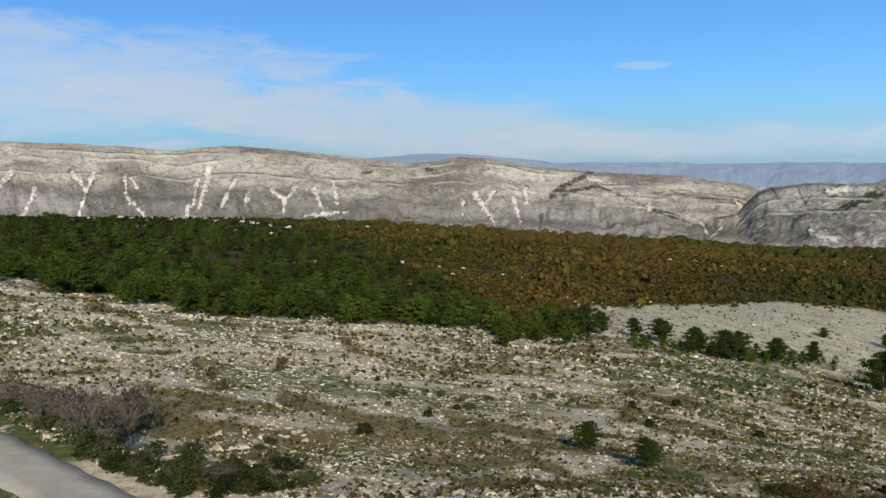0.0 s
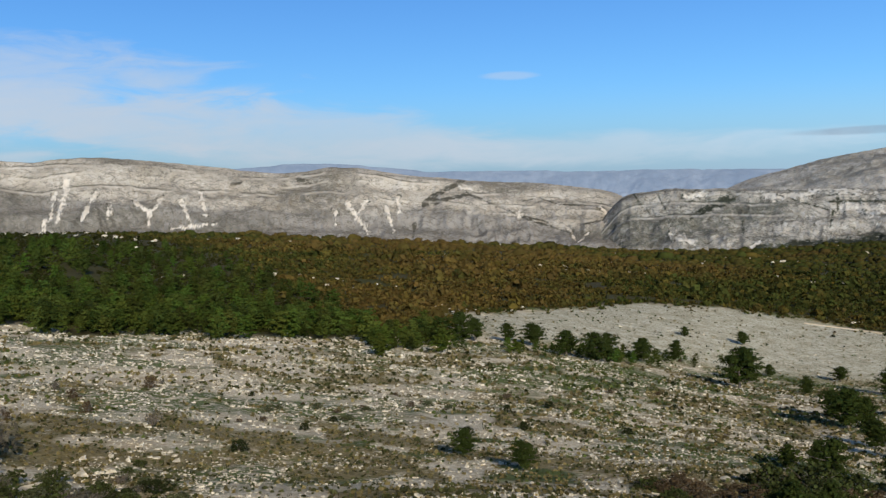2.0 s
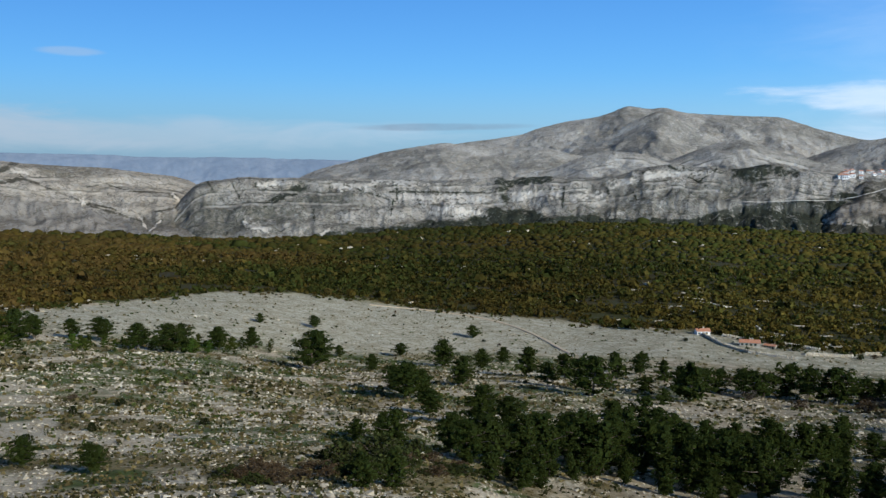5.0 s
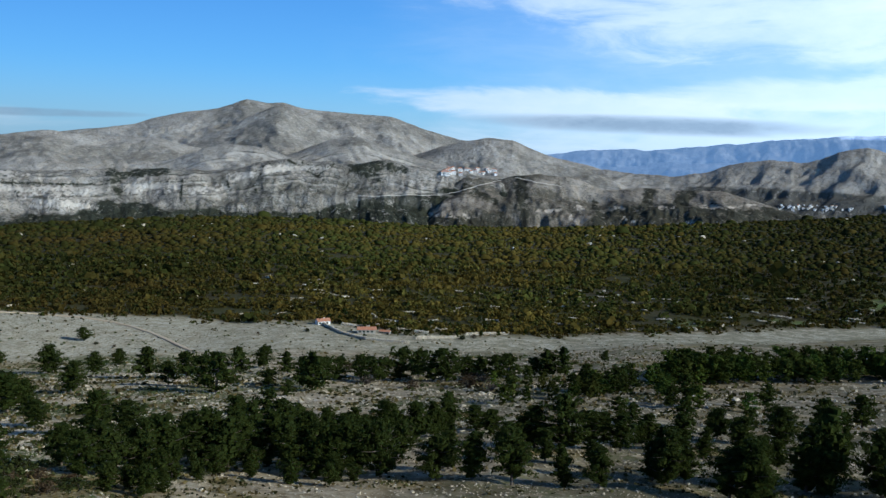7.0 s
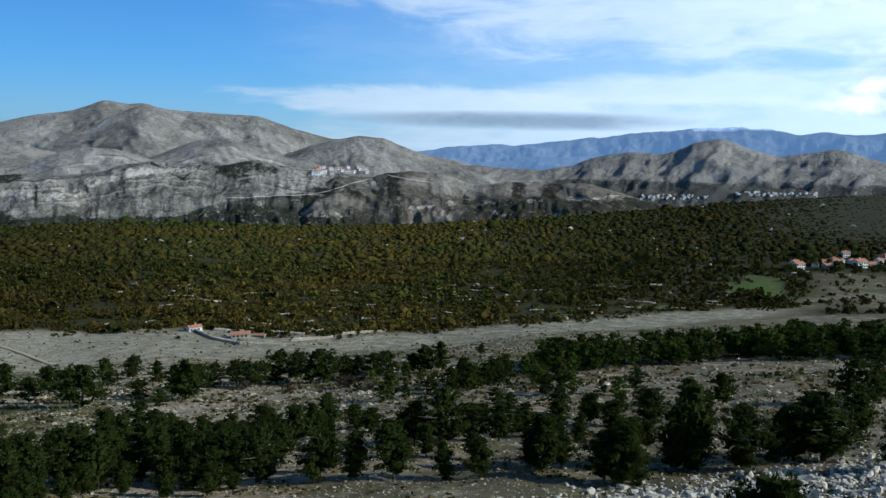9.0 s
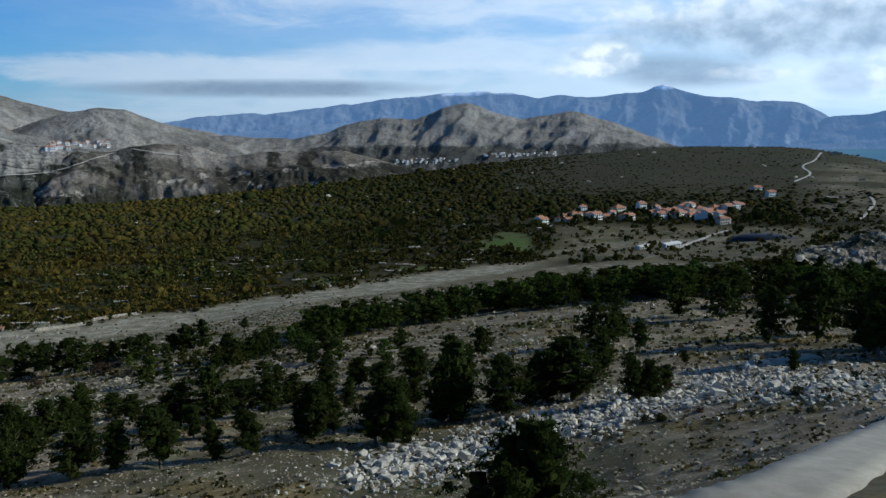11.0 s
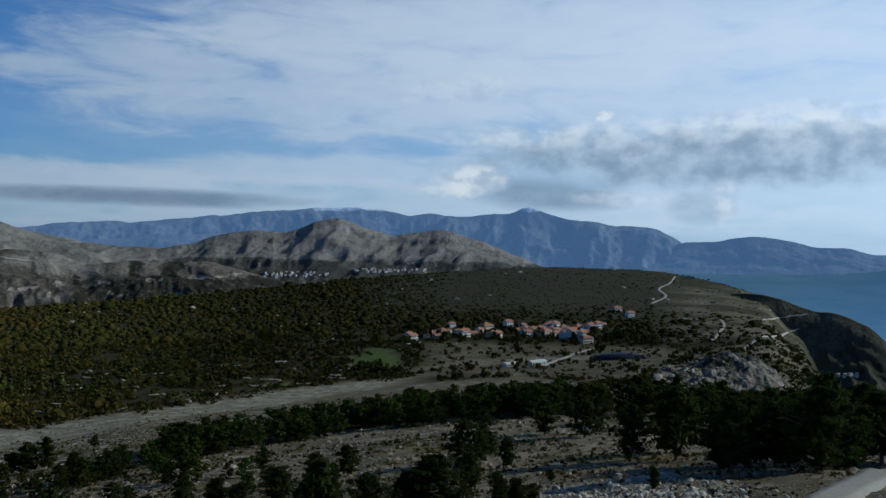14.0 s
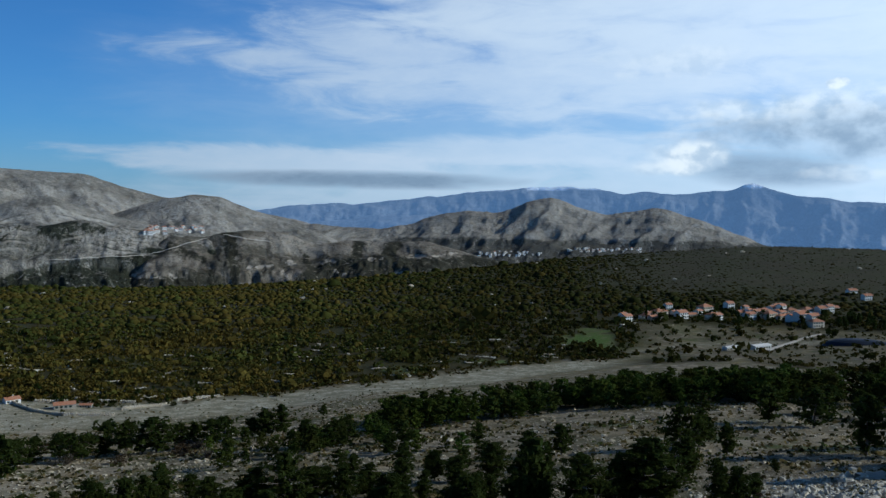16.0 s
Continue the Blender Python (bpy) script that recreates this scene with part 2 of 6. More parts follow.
def karst(rock, pale, scrub, talus, dots=0.5, streaks=0.3, size=1.0, cracks=0.0):
    """Weathered limestone: paler and duller ground, smooth talus, bare screes, scrub on the ledges; spots of single bushes."""
    def colour(k, p):
        n1 = k.noise(p, 0.004 * size, 5, 0.6)
        n2 = k.noise(p, 0.018 * size, 6, 0.65)
        n3 = k.noise(k.stretch(p, (1, 1, 0.85)), 0.045 * size, 6, 0.7, 0.4)
        n4 = k.noise(p, 0.12 * size, 4, 0.7)
        c = k.mix(k.step(k.math("ADD", k.math("MULTIPLY", n2, 0.5), k.math("MULTIPLY", n1, 0.5)), 0.38, 0.62), rock, pale)
        c = k.mix(k.attr("talus")[1], c, k.mix(n2, tuple(v * 0.88 for v in talus), tuple(v * 1.12 for v in talus)))
        c = k.mix(k.math("MULTIPLY", k.step(n3, 0.52, 0.66), streaks), c, tuple(v * 0.55 for v in rock))
        c = k.mix(k.math("MULTIPLY", k.attr("scrub")[1], k.step(k.math("ADD", n3, k.math("MULTIPLY", n4, 0.4)), 0.46, 0.74)), c, scrub)
        c = k.mix(k.math("MULTIPLY", k.step(n4, 0.58, 0.64), dots), c, scrub)
        for scale, thin in ((0.010, 0.014), (0.024, 0.02)):
            seam = k.math("ABSOLUTE", k.math("SUBTRACT", k.noise(k.stretch(p, (1, 1, 1.5)), scale * size, 6, 0.62, 0.5), 0.5))
            c = k.mix(k.math("MULTIPLY", k.math("SUBTRACT", 1.0, k.step(seam, thin * 0.4, thin)), cracks), c, tuple(v * 0.8 for v in scrub))
        c = k.mix(k.math("MULTIPLY", k.attr("scree")[1], k.math("ADD", 0.45, n4), clamp=True), c, tuple(min(0.72, v * 1.3) for v in pale))
        c = k.mix(k.attr("snow")[1], c, (0.80, 0.83, 0.90))
        return c, k.math("ADD", n3, k.math("ADD", k.math("MULTIPLY", n2, 0.6), k.math("MULTIPLY", n4, 0.3)))
    return colour


def foliage(k, p):
    c = k.attr("tint")[0]
    n = k.noise(p, 0.6, 3, 0.6)
    return k.mix(n, k.mix(0.4, c, (0, 0, 0)), k.mix(0.10, c, (0.16, 0.15, 0.05)))


def pine_green(k, p):
    n = k.math("ADD", k.math("MULTIPLY", k.noise(p, 1.4, 4, 0.65), 0.5), k.math("MULTIPLY", k.noise(p, 0.16, 2, 0.5), 0.5))
    o = k.add("ShaderNodeObjectInfo").outputs["Random"]
    c = k.mix(k.step(n, 0.3, 0.7), (0.021, 0.034, 0.008), (0.082, 0.104, 0.022))
    return k.mix(k.math("MULTIPLY", o, 0.5), c, (0.042, 0.054, 0.014))


def bark(k, p):
    n = k.noise(k.stretch(p, (6, 6, 1.2)), 2.0, 5, 0.7)
    return k.mix(n, (0.05, 0.04, 0.03), (0.20, 0.165, 0.13)), n


def stone_colour(k, p):
    o = k.attr("tint")[0]
    n = k.noise(p, 2.2, 5, 0.7)
    c = k.mix(k.step(n, 0.3, 0.7), (0.38, 0.33, 0.245), (0.70, 0.63, 0.50))
    return k.mix(0.5, c, k.mix(1.0, c, o, "MULTIPLY")), n


def asphalt(k, p):
    n = k.noise(p, 1.1, 5, 0.65)
    g = k.noise(p, 14.0, 3, 0.7)
    c = k.mix(k.step(n, 0.3, 0.75), (0.40, 0.37, 0.30), (0.53, 0.49, 0.405))
    return k.mix(k.math("MULTIPLY", g, 0.3), c, (0.17, 0.16, 0.145)), g


def sea_colour(k, p):
    n = k.noise(k.stretch(p, (1, 1, 6)), 0.004, 5, 0.6, 0.5)
    w = k.noise(p, 0.05, 4, 0.7)
    # base colour brightened to carry the sky's reflection on the water
    return k.mix(k.step(n, 0.35, 0.65), (0.25, 0.48, 0.63), (0.30, 0.54, 0.68)), w


GROUND = surface("stony_ground", ground_colour, 0.95, strength=0.6, distance=0.25, spec=0.15)
RIDGE_ROCK = surface("pale_limestone", karst((0.35, 0.305, 0.245), (0.51, 0.452, 0.375), (0.080, 0.072, 0.054), (0.24, 0.217, 0.19), dots=0.5, streaks=0.36, cracks=0.5), 0.95, strength=0.55, distance=15.0, spec=0.1)
PEAK_ROCK = surface("grey_limestone", karst((0.37, 0.342, 0.30), (0.51, 0.472, 0.415), (0.105, 0.098, 0.08), (0.25, 0.24, 0.21), dots=0.42, streaks=0.38, cracks=0.3), 0.95, strength=0.7, distance=18.0, spec=0.1)
BENCH_ROCK = surface("scrubby_limestone", karst((0.27, 0.245, 0.208), (0.48, 0.44, 0.38), (0.042, 0.046, 0.032), (0.15, 0.14, 0.12), dots=0.5, streaks=0.45, cracks=0.5), 0.95, strength=0.8, distance=18.0, spec=0.1)
FAR_ROCK = surface("grey_ridge_rock", karst((0.34, 0.315, 0.278), (0.46, 0.425, 0.372), (0.12, 0.115, 0.10), (0.2, 0.19, 0.17), dots=0.2, streaks=0.4, size=0.8, cracks=0.35), 0.95, strength=0.8, distance=16.0, spec=0.1)
# pale blue emission stands for the haze in front of the far range
HAZE_GLOW_FAR = surface("far_haze_glow_mountain", karst((0.06, 0.07, 0.08), (0.12, 0.125, 0.13), (0.035, 0.045, 0.055), (0.06, 0.07, 0.08)), 0.95, strength=0.5, distance=14.0, spec=0.05, glow=((0.34, 0.44, 0.63), 0.52))
HILL_ROCK = surface("brown_scrub_rock", karst((0.24, 0.205, 0.165), (0.39, 0.345, 0.285), (0.050, 0.048, 0.034), (0.15, 0.125, 0.1), dots=0.6, streaks=0.4, cracks=0.4), 0.95, strength=0.6, distance=12.0, spec=0.1)
# blue emission imitates haze over the eastern ranges and headland
HAZE_GLOW_EAST = surface("haze_glow_mountain", karst((0.10, 0.11, 0.125), (0.20, 0.205, 0.21), (0.05, 0.06, 0.07), (0.1, 0.11, 0.12), dots=0.2), 0.95, strength=0.7, distance=14.0, spec=0.05, glow=((0.23, 0.40, 0.73), 0.60))
CLIFF_SCRUB = surface("scrub_covered_cliff", karst((0.066, 0.070, 0.044), (0.14, 0.128, 0.095), (0.027, 0.034, 0.018), (0.15, 0.137, 0.10), dots=0.8, streaks=0.3, size=1.4), 0.95, strength=0.7, distance=6.0, spec=0.1)
SEA = surface("sea_water", sea_colour, 0.16, strength=0.05, distance=1.0, spec=0.5)
LEAF = surface("leaves", foliage, 0.9, spec=0.04, through=0.25)
PINE = surface("pine_needles", pine_green, 0.9, spec=0.03, through=0.4)
BARK = surface("bark", bark, 0.9, strength=0.6, distance=0.05)
STONE = surface("limestone_rubble", stone_colour, 0.9, strength=0.5, distance=0.08, spec=0.2)
FRESH_STONE = surface("white_broken_limestone", lambda k, p: (k.mix(k.step(k.noise(p, 1.6, 5, 0.7), 0.3, 0.7), (0.42, 0.39, 0.32), (0.80, 0.76, 0.66)), k.noise(p, 5.0, 4)), 0.9, strength=0.5, distance=0.06, spec=0.2)
ROAD = surface("worn_pale_asphalt", asphalt, 0.85, strength=0.3, distance=0.02)

# ---- numeric helpers ----


def lattice(ix, iy, seed):
    h = (ix.astype(np.int64) * 374761393 + iy.astype(np.int64) * 668265263 + seed * 974711) & 0xFFFFFFFF
    h = ((h ^ (h >> 13)) * 1274126177) & 0xFFFFFFFF
    return ((h ^ (h >> 16)) & 0xFFFF) / 65535.0


def smooth_noise(x, y, seed=0):
    """Smooth value noise from 0 to 1, lattice step 1."""
    x, y = np.asarray(x, float), np.asarray(y, float)
    ix, iy = np.floor(x), np.floor(y)
    fx, fy = x - ix, y - iy
    fx, fy = fx * fx * (3 - 2 * fx), fy * fy * (3 - 2 * fy)
    a, b = lattice(ix, iy, seed), lattice(ix + 1, iy, seed)
    c, d = lattice(ix, iy + 1, seed), lattice(ix + 1, iy + 1, seed)
    return (a + (b - a) * fx) * (1 - fy) + (c + (d - c) * fx) * fy


def fbm(x, y, octaves=5, seed=0, gain=0.5):
    s, amp, total = 0.0, 1.0, 0.0
    for i in range(octaves):
        s = s + amp * smooth_noise(x * 2 ** i + 17.3 * i, y * 2 ** i - 9.1 * i, seed + i)
        total += amp
        amp *= gain
    return s / total


def ridged(x, y, octaves=5, seed=0):
    s, amp, total = 0.0, 1.0, 0.0
    for i in range(octaves):
        s = s + amp * (1 - np.abs(2 * smooth_noise(x * 2 ** i + 5.7 * i, y * 2 ** i + 3.3 * i, seed + i) - 1))
        total += amp
        amp *= 0.5
    return s / total


def mesh_from(name, verts, faces, mat, colours=None, values=None, smooth=True):
    """A mesh from arrays; colours: name -> rgb per vertex; values: name -> number per vertex."""
    me = bpy.data.meshes.new(name)
    verts, faces = np.asarray(verts, np.float32), np.asarray(faces, np.int32)
    n, kk = faces.shape
    me.vertices.add(len(verts))
    me.vertices.foreach_set("co", verts.ravel())
    me.loops.add(n * kk)
    me.loops.foreach_set("vertex_index", faces.ravel())
    me.polygons.add(n)
    me.polygons.foreach_set("loop_start", np.arange(0, n * kk, kk, dtype=np.int32))
    me.polygons.foreach_set("use_smooth", np.full(n, smooth))
    me.update(calc_edges=True)
    for key, c in (colours or {}).items():
        at = me.color_attributes.new(key, "FLOAT_COLOR", "POINT")
        at.data.foreach_set("color", np.c_[c, np.ones(len(c))].astype(np.float32).ravel())
    for key, v in (values or {}).items():
        at = me.attributes.new(key, "FLOAT", "POINT")
        at.data.foreach_set("value", np.asarray(v, np.float32))
    me.materials.append(mat)
    return me


def grid_faces(rows, cols):
    i = np.arange(rows - 1)[:, None] * cols + np.arange(cols - 1)[None, :]
    return np.stack([i, i + 1, i + cols + 1, i + cols], -1).reshape(-1, 4)


def soft_interp(a, xs, ys):
    """Interpolation that is smooth at the knots."""
    return (np.interp(a, xs, ys) * 2 + np.interp(a - 2.0, xs, ys) + np.interp(a + 2.0, xs, ys)) / 4


def stripe(a, e, line, ragged):
    """How far points at bearing a and height angle e lie inside a ragged stripe: two ends and a half width, in degrees."""
    a0, e0, a1, e1, w = line
    u = np.clip(((a - a0) * (a1 - a0) + (e - e0) * (e1 - e0)) / max((a1 - a0) ** 2 + (e1 - e0) ** 2, 1e-6), 0, 1)
    d = np.hypot(a - a0 - u * (a1 - a0), e - e0 - u * (e1 - e0)) + ragged * (0.04 + 0.6 * w)
    return np.clip(2.6 * (1.2 - d / (w * (1.4 - 0.6 * u))), 0, 1)


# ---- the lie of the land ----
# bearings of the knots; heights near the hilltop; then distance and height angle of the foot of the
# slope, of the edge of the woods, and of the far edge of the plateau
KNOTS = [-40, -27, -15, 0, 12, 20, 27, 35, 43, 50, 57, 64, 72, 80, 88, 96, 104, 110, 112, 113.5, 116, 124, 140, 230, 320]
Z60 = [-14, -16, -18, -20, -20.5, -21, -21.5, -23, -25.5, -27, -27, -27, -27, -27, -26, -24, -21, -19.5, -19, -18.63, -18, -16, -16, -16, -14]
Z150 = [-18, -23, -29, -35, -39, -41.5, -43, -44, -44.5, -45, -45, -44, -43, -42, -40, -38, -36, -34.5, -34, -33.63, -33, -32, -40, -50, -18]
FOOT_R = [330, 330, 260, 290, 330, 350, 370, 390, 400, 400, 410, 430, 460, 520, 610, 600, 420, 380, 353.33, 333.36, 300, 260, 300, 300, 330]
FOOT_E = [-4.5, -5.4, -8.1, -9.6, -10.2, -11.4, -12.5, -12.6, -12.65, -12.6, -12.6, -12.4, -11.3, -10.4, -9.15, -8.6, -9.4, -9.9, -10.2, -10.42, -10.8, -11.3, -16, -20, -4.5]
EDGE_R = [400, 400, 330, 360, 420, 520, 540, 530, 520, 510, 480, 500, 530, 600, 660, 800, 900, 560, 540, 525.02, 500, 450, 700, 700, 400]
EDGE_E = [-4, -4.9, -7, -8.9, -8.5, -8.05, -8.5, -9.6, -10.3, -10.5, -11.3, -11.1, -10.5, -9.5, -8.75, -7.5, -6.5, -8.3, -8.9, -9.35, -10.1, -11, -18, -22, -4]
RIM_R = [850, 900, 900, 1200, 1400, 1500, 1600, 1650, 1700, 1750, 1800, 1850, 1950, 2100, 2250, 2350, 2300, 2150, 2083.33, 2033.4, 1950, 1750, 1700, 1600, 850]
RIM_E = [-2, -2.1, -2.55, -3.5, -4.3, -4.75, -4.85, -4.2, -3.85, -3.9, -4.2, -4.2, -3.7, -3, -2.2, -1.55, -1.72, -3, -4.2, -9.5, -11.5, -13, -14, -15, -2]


def wrap(a):
    return (np.asarray(a, float) + 40.0) % 360.0 - 40.0


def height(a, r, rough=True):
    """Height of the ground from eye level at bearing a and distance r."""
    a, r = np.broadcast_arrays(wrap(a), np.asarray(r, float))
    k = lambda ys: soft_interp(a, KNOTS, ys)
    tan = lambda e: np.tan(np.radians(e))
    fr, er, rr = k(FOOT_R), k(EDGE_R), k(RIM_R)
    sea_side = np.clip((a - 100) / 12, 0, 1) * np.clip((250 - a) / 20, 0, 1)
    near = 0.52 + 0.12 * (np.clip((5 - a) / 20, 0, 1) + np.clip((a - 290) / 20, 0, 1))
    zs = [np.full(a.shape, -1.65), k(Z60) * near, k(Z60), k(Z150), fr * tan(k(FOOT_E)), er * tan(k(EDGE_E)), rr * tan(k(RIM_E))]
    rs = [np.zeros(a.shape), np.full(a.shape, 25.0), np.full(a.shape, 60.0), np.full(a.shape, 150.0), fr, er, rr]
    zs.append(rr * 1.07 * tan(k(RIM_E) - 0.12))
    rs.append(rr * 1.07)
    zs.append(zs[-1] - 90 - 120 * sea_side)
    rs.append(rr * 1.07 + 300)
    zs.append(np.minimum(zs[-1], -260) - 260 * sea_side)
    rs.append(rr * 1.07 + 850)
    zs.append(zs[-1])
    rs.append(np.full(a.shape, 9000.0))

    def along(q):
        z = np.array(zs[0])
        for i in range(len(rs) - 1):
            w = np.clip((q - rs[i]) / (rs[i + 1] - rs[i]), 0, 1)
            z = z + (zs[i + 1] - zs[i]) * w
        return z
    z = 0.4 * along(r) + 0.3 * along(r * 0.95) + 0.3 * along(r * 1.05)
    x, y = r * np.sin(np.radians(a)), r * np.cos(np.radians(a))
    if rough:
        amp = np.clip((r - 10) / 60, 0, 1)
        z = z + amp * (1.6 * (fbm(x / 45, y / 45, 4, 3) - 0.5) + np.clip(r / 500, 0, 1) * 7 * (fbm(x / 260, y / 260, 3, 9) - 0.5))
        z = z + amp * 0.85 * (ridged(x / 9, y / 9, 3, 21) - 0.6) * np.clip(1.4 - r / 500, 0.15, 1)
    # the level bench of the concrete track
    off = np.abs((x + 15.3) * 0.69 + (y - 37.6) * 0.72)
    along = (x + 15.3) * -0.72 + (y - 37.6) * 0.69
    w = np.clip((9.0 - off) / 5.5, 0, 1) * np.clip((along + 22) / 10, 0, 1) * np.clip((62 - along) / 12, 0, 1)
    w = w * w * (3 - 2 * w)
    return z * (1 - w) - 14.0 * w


def ground_z(x, y):
    return float(height(math.degrees(math.atan2(x, y)), math.hypot(x, y)))


def sight(a, e, far=2600.0):
    """Where the sight line at bearing a and height angle e meets the ground."""
    r = np.geomspace(20, far, 1500)
    z = height(np.full(r.shape, float(a)), r)
    hit = np.nonzero(z >= r * math.tan(radians(e)))[0]
    q = float(r[hit[0]]) if len(hit) else far
    return Vector((q * math.sin(radians(a)), q * math.cos(radians(a)), ground_z(q * math.sin(radians(a)), q * math.cos(radians(a)))))


def wood_front(a):
    """How far the front of the pine wood steps back from the foot of the slope."""
    return 70 * (fbm(np.asarray(a, float) / 1.9, np.asarray(a, float) * 0, 2, 81) - 0.47)


def field_cover(a, r):
    """How much of the ground is bare gravel field, woodland soil and meadow."""
    a = wrap(a)
    x, y = r * np.sin(np.radians(a)), r * np.cos(np.radians(a))
    wob = 70 * (fbm(x / 50, y / 50, 5, 31, 0.6) - 0.5)
    fr, er, rr = (soft_interp(a, KNOTS, v) for v in (FOOT_R, EDGE_R, RIM_R))
    inside = np.clip((r + wob * 0.5 - fr) / 14, 0, 1) * np.clip((er + wob * 0.4 - r) / 10, 0, 1)
    field = inside * np.clip((a - 7) / 5, 0, 1) * np.clip((90 - a) / 4, 0, 1)
    # the further field below the village
    e = np.degrees(np.arctan2(height(a, r, False), r))
    line = np.interp(a, [86, 92, 100, 104], [-8.75, -7.9, -7.3, -7.2])
    field = np.maximum(field, np.clip((0.20 - np.abs(e - line - 0.1) + wob * 0.004) * 6, 0, 1) * np.clip((a - 87) / 2, 0, 1) * np.clip((102 - a) / 2, 0, 1) * 0.6)
    wood = np.clip((r + wob * 0.4 - er) / 12, 0, 1) * (1 - field)
    wood = np.maximum(wood, np.clip((r + wob * 0.3 - fr - wood_front(a)) / 14, 0, 1) * np.clip((9 - a) / 3, 0, 1))
    wood = np.maximum(wood, np.clip((r + wob - fr) / 14, 0, 1) * np.clip((a - 86) / 3, 0, 1) * (1 - field) * np.clip(2.2 - 3 * fbm(x / 45, y / 45, 4, 87) , 0, 1))
    flat = np.clip((a - 88) / 3, 0, 1) * np.clip((105 - a) / 2, 0, 1) * np.clip((e + 8.7 + wob * 0.01) * 5, 0, 1) * np.clip((-6.45 - e) * 5, 0, 1)
    wood = wood * (1 - 0.65 * flat)
    # the bare rocky flank above the cove
    flank = np.clip((a - 103.5) / 2, 0, 1) * np.clip((113 - a) / 1.5, 0, 1) * np.clip((-2.6 - e) * 2, 0, 1)
    wood = wood * (1 - 0.75 * flank * np.clip(fbm(x / 60, y / 60, 4, 88) * 5 - 1.7, 0, 1))
    ed = np.hypot((a - 86) / 2.3, (e + 7.5 + wob * 0.02) / 0.75)
    ed2 = np.hypot((a - 73.8) / 1.7, (e + 9.75 + wob * 0.004) / 0.22)
    ed3 = np.hypot((a - 80.0) / 1.2, (e + 9.1 + wob * 0.004) / 0.16)
    meadow = np.clip((1.1 - np.minimum(np.minimum(ed, ed2), ed3)) * 3, 0, 1) * np.clip(fbm(x / 14, y / 14, 4, 13) * 6 - 2.2, 0, 1)
    meadow = np.maximum(meadow, 0.4 * flat * np.clip((93 - a) / 3, 0, 1) * np.clip(fbm(x / 40, y / 25, 4, 17) * 5 - 2.0, 0, 1))
    return field, wood * (1 - meadow), meadow


# bands of long dry grass across the slope: bearing and height angle of both ends, half width
GRASS_BANDS = [(-9.9, -13.9, -3.8, -15.8, 0.35), (-3.8, -15.8, 5.7, -17.8, 0.45), (0.5, -15.5, 8.6, -16.7, 0.3), (8.6, -16.9, 13.7, -17.7, 0.3), (11.5, -15.4, 17.4, -16.3, 0.25), (20.0, -18.7, 28.4, -18.7, 0.5), (28.0, -18.8, 36.3, -20.1, 0.7), (13.7, -17.6, 21.1, -18.7, 0.3), (21.1, -13.4, 30.1, -15.2, 0.25), (5.9, -11.4, 10.9, -11.9, 0.2), (11.2, -13.9, 16.7, -14.5, 0.25), (-6.1, -10.9, -2.3, -11.9, 0.2), (31.1, -13.1, 36.2, -14.2, 0.2),
               (-21.6, -7.5, -18.4, -8.4, 0.25), (-14.7, -16.5, -8.4, -18.3, 0.3), (2.2, -16.9, 7.7, -18.6, 0.3)]


def plant_cover(a, r):
    """Patches of low plants on the open slope, and how green they are."""
    a = wrap(a)
    x, y = r * np.sin(np.radians(a)), r * np.cos(np.radians(a))
    arc = np.radians(a) * r
    v = 0.5 * fbm(arc / 12, r / 20, 4, 63) + 0.5 * fbm(x / 5, y / 5, 3, 65)
    left = np.clip((-12 - a) / 8, 0, 1) * np.clip((85 - r) / 25, 0, 1)
    mid = np.clip(1.3 - np.abs(a - 24) / 18, 0, 1)
    lush = np.clip((v - 0.55 + 0.085 * mid + 0.16 * left - 0.02 * np.clip((a - 45) / 12, 0, 1)) * 14, 0, 1)
    green = np.clip(2.2 * (fbm(x / 40, y / 40, 3, 67) - 0.5) + 0.25 + 0.45 * mid + 0.6 * left, 0, 1)
    e = np.degrees(np.arctan2(height(a, r, False), np.maximum(r, 1.0)))
    ragged = 1.6 * (fbm(x / 6, y / 6, 4, 69) - 0.5)
    for q in GRASS_BANDS:
        band = np.clip(1.25 * stripe(a, e, q, ragged), 0, 1) * (a < 60)
        lush = np.maximum(lush, band)
        green = green * (1 - band) + 0.12 * band
    return lush, green


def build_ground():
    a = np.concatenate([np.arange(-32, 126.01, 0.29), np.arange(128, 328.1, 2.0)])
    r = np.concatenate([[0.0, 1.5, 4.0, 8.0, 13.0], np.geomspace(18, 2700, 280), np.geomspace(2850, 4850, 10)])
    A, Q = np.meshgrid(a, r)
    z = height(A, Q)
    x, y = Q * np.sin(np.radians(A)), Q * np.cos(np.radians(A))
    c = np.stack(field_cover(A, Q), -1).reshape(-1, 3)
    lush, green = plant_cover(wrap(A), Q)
    # east: by bearing, how much shade is put into the ground colour
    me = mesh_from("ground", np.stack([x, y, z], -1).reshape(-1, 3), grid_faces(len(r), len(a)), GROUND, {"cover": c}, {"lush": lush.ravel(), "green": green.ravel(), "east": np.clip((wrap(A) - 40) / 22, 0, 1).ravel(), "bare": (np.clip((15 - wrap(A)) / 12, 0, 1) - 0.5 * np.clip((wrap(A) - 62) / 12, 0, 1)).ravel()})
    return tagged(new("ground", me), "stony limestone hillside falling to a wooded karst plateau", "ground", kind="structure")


build_ground()


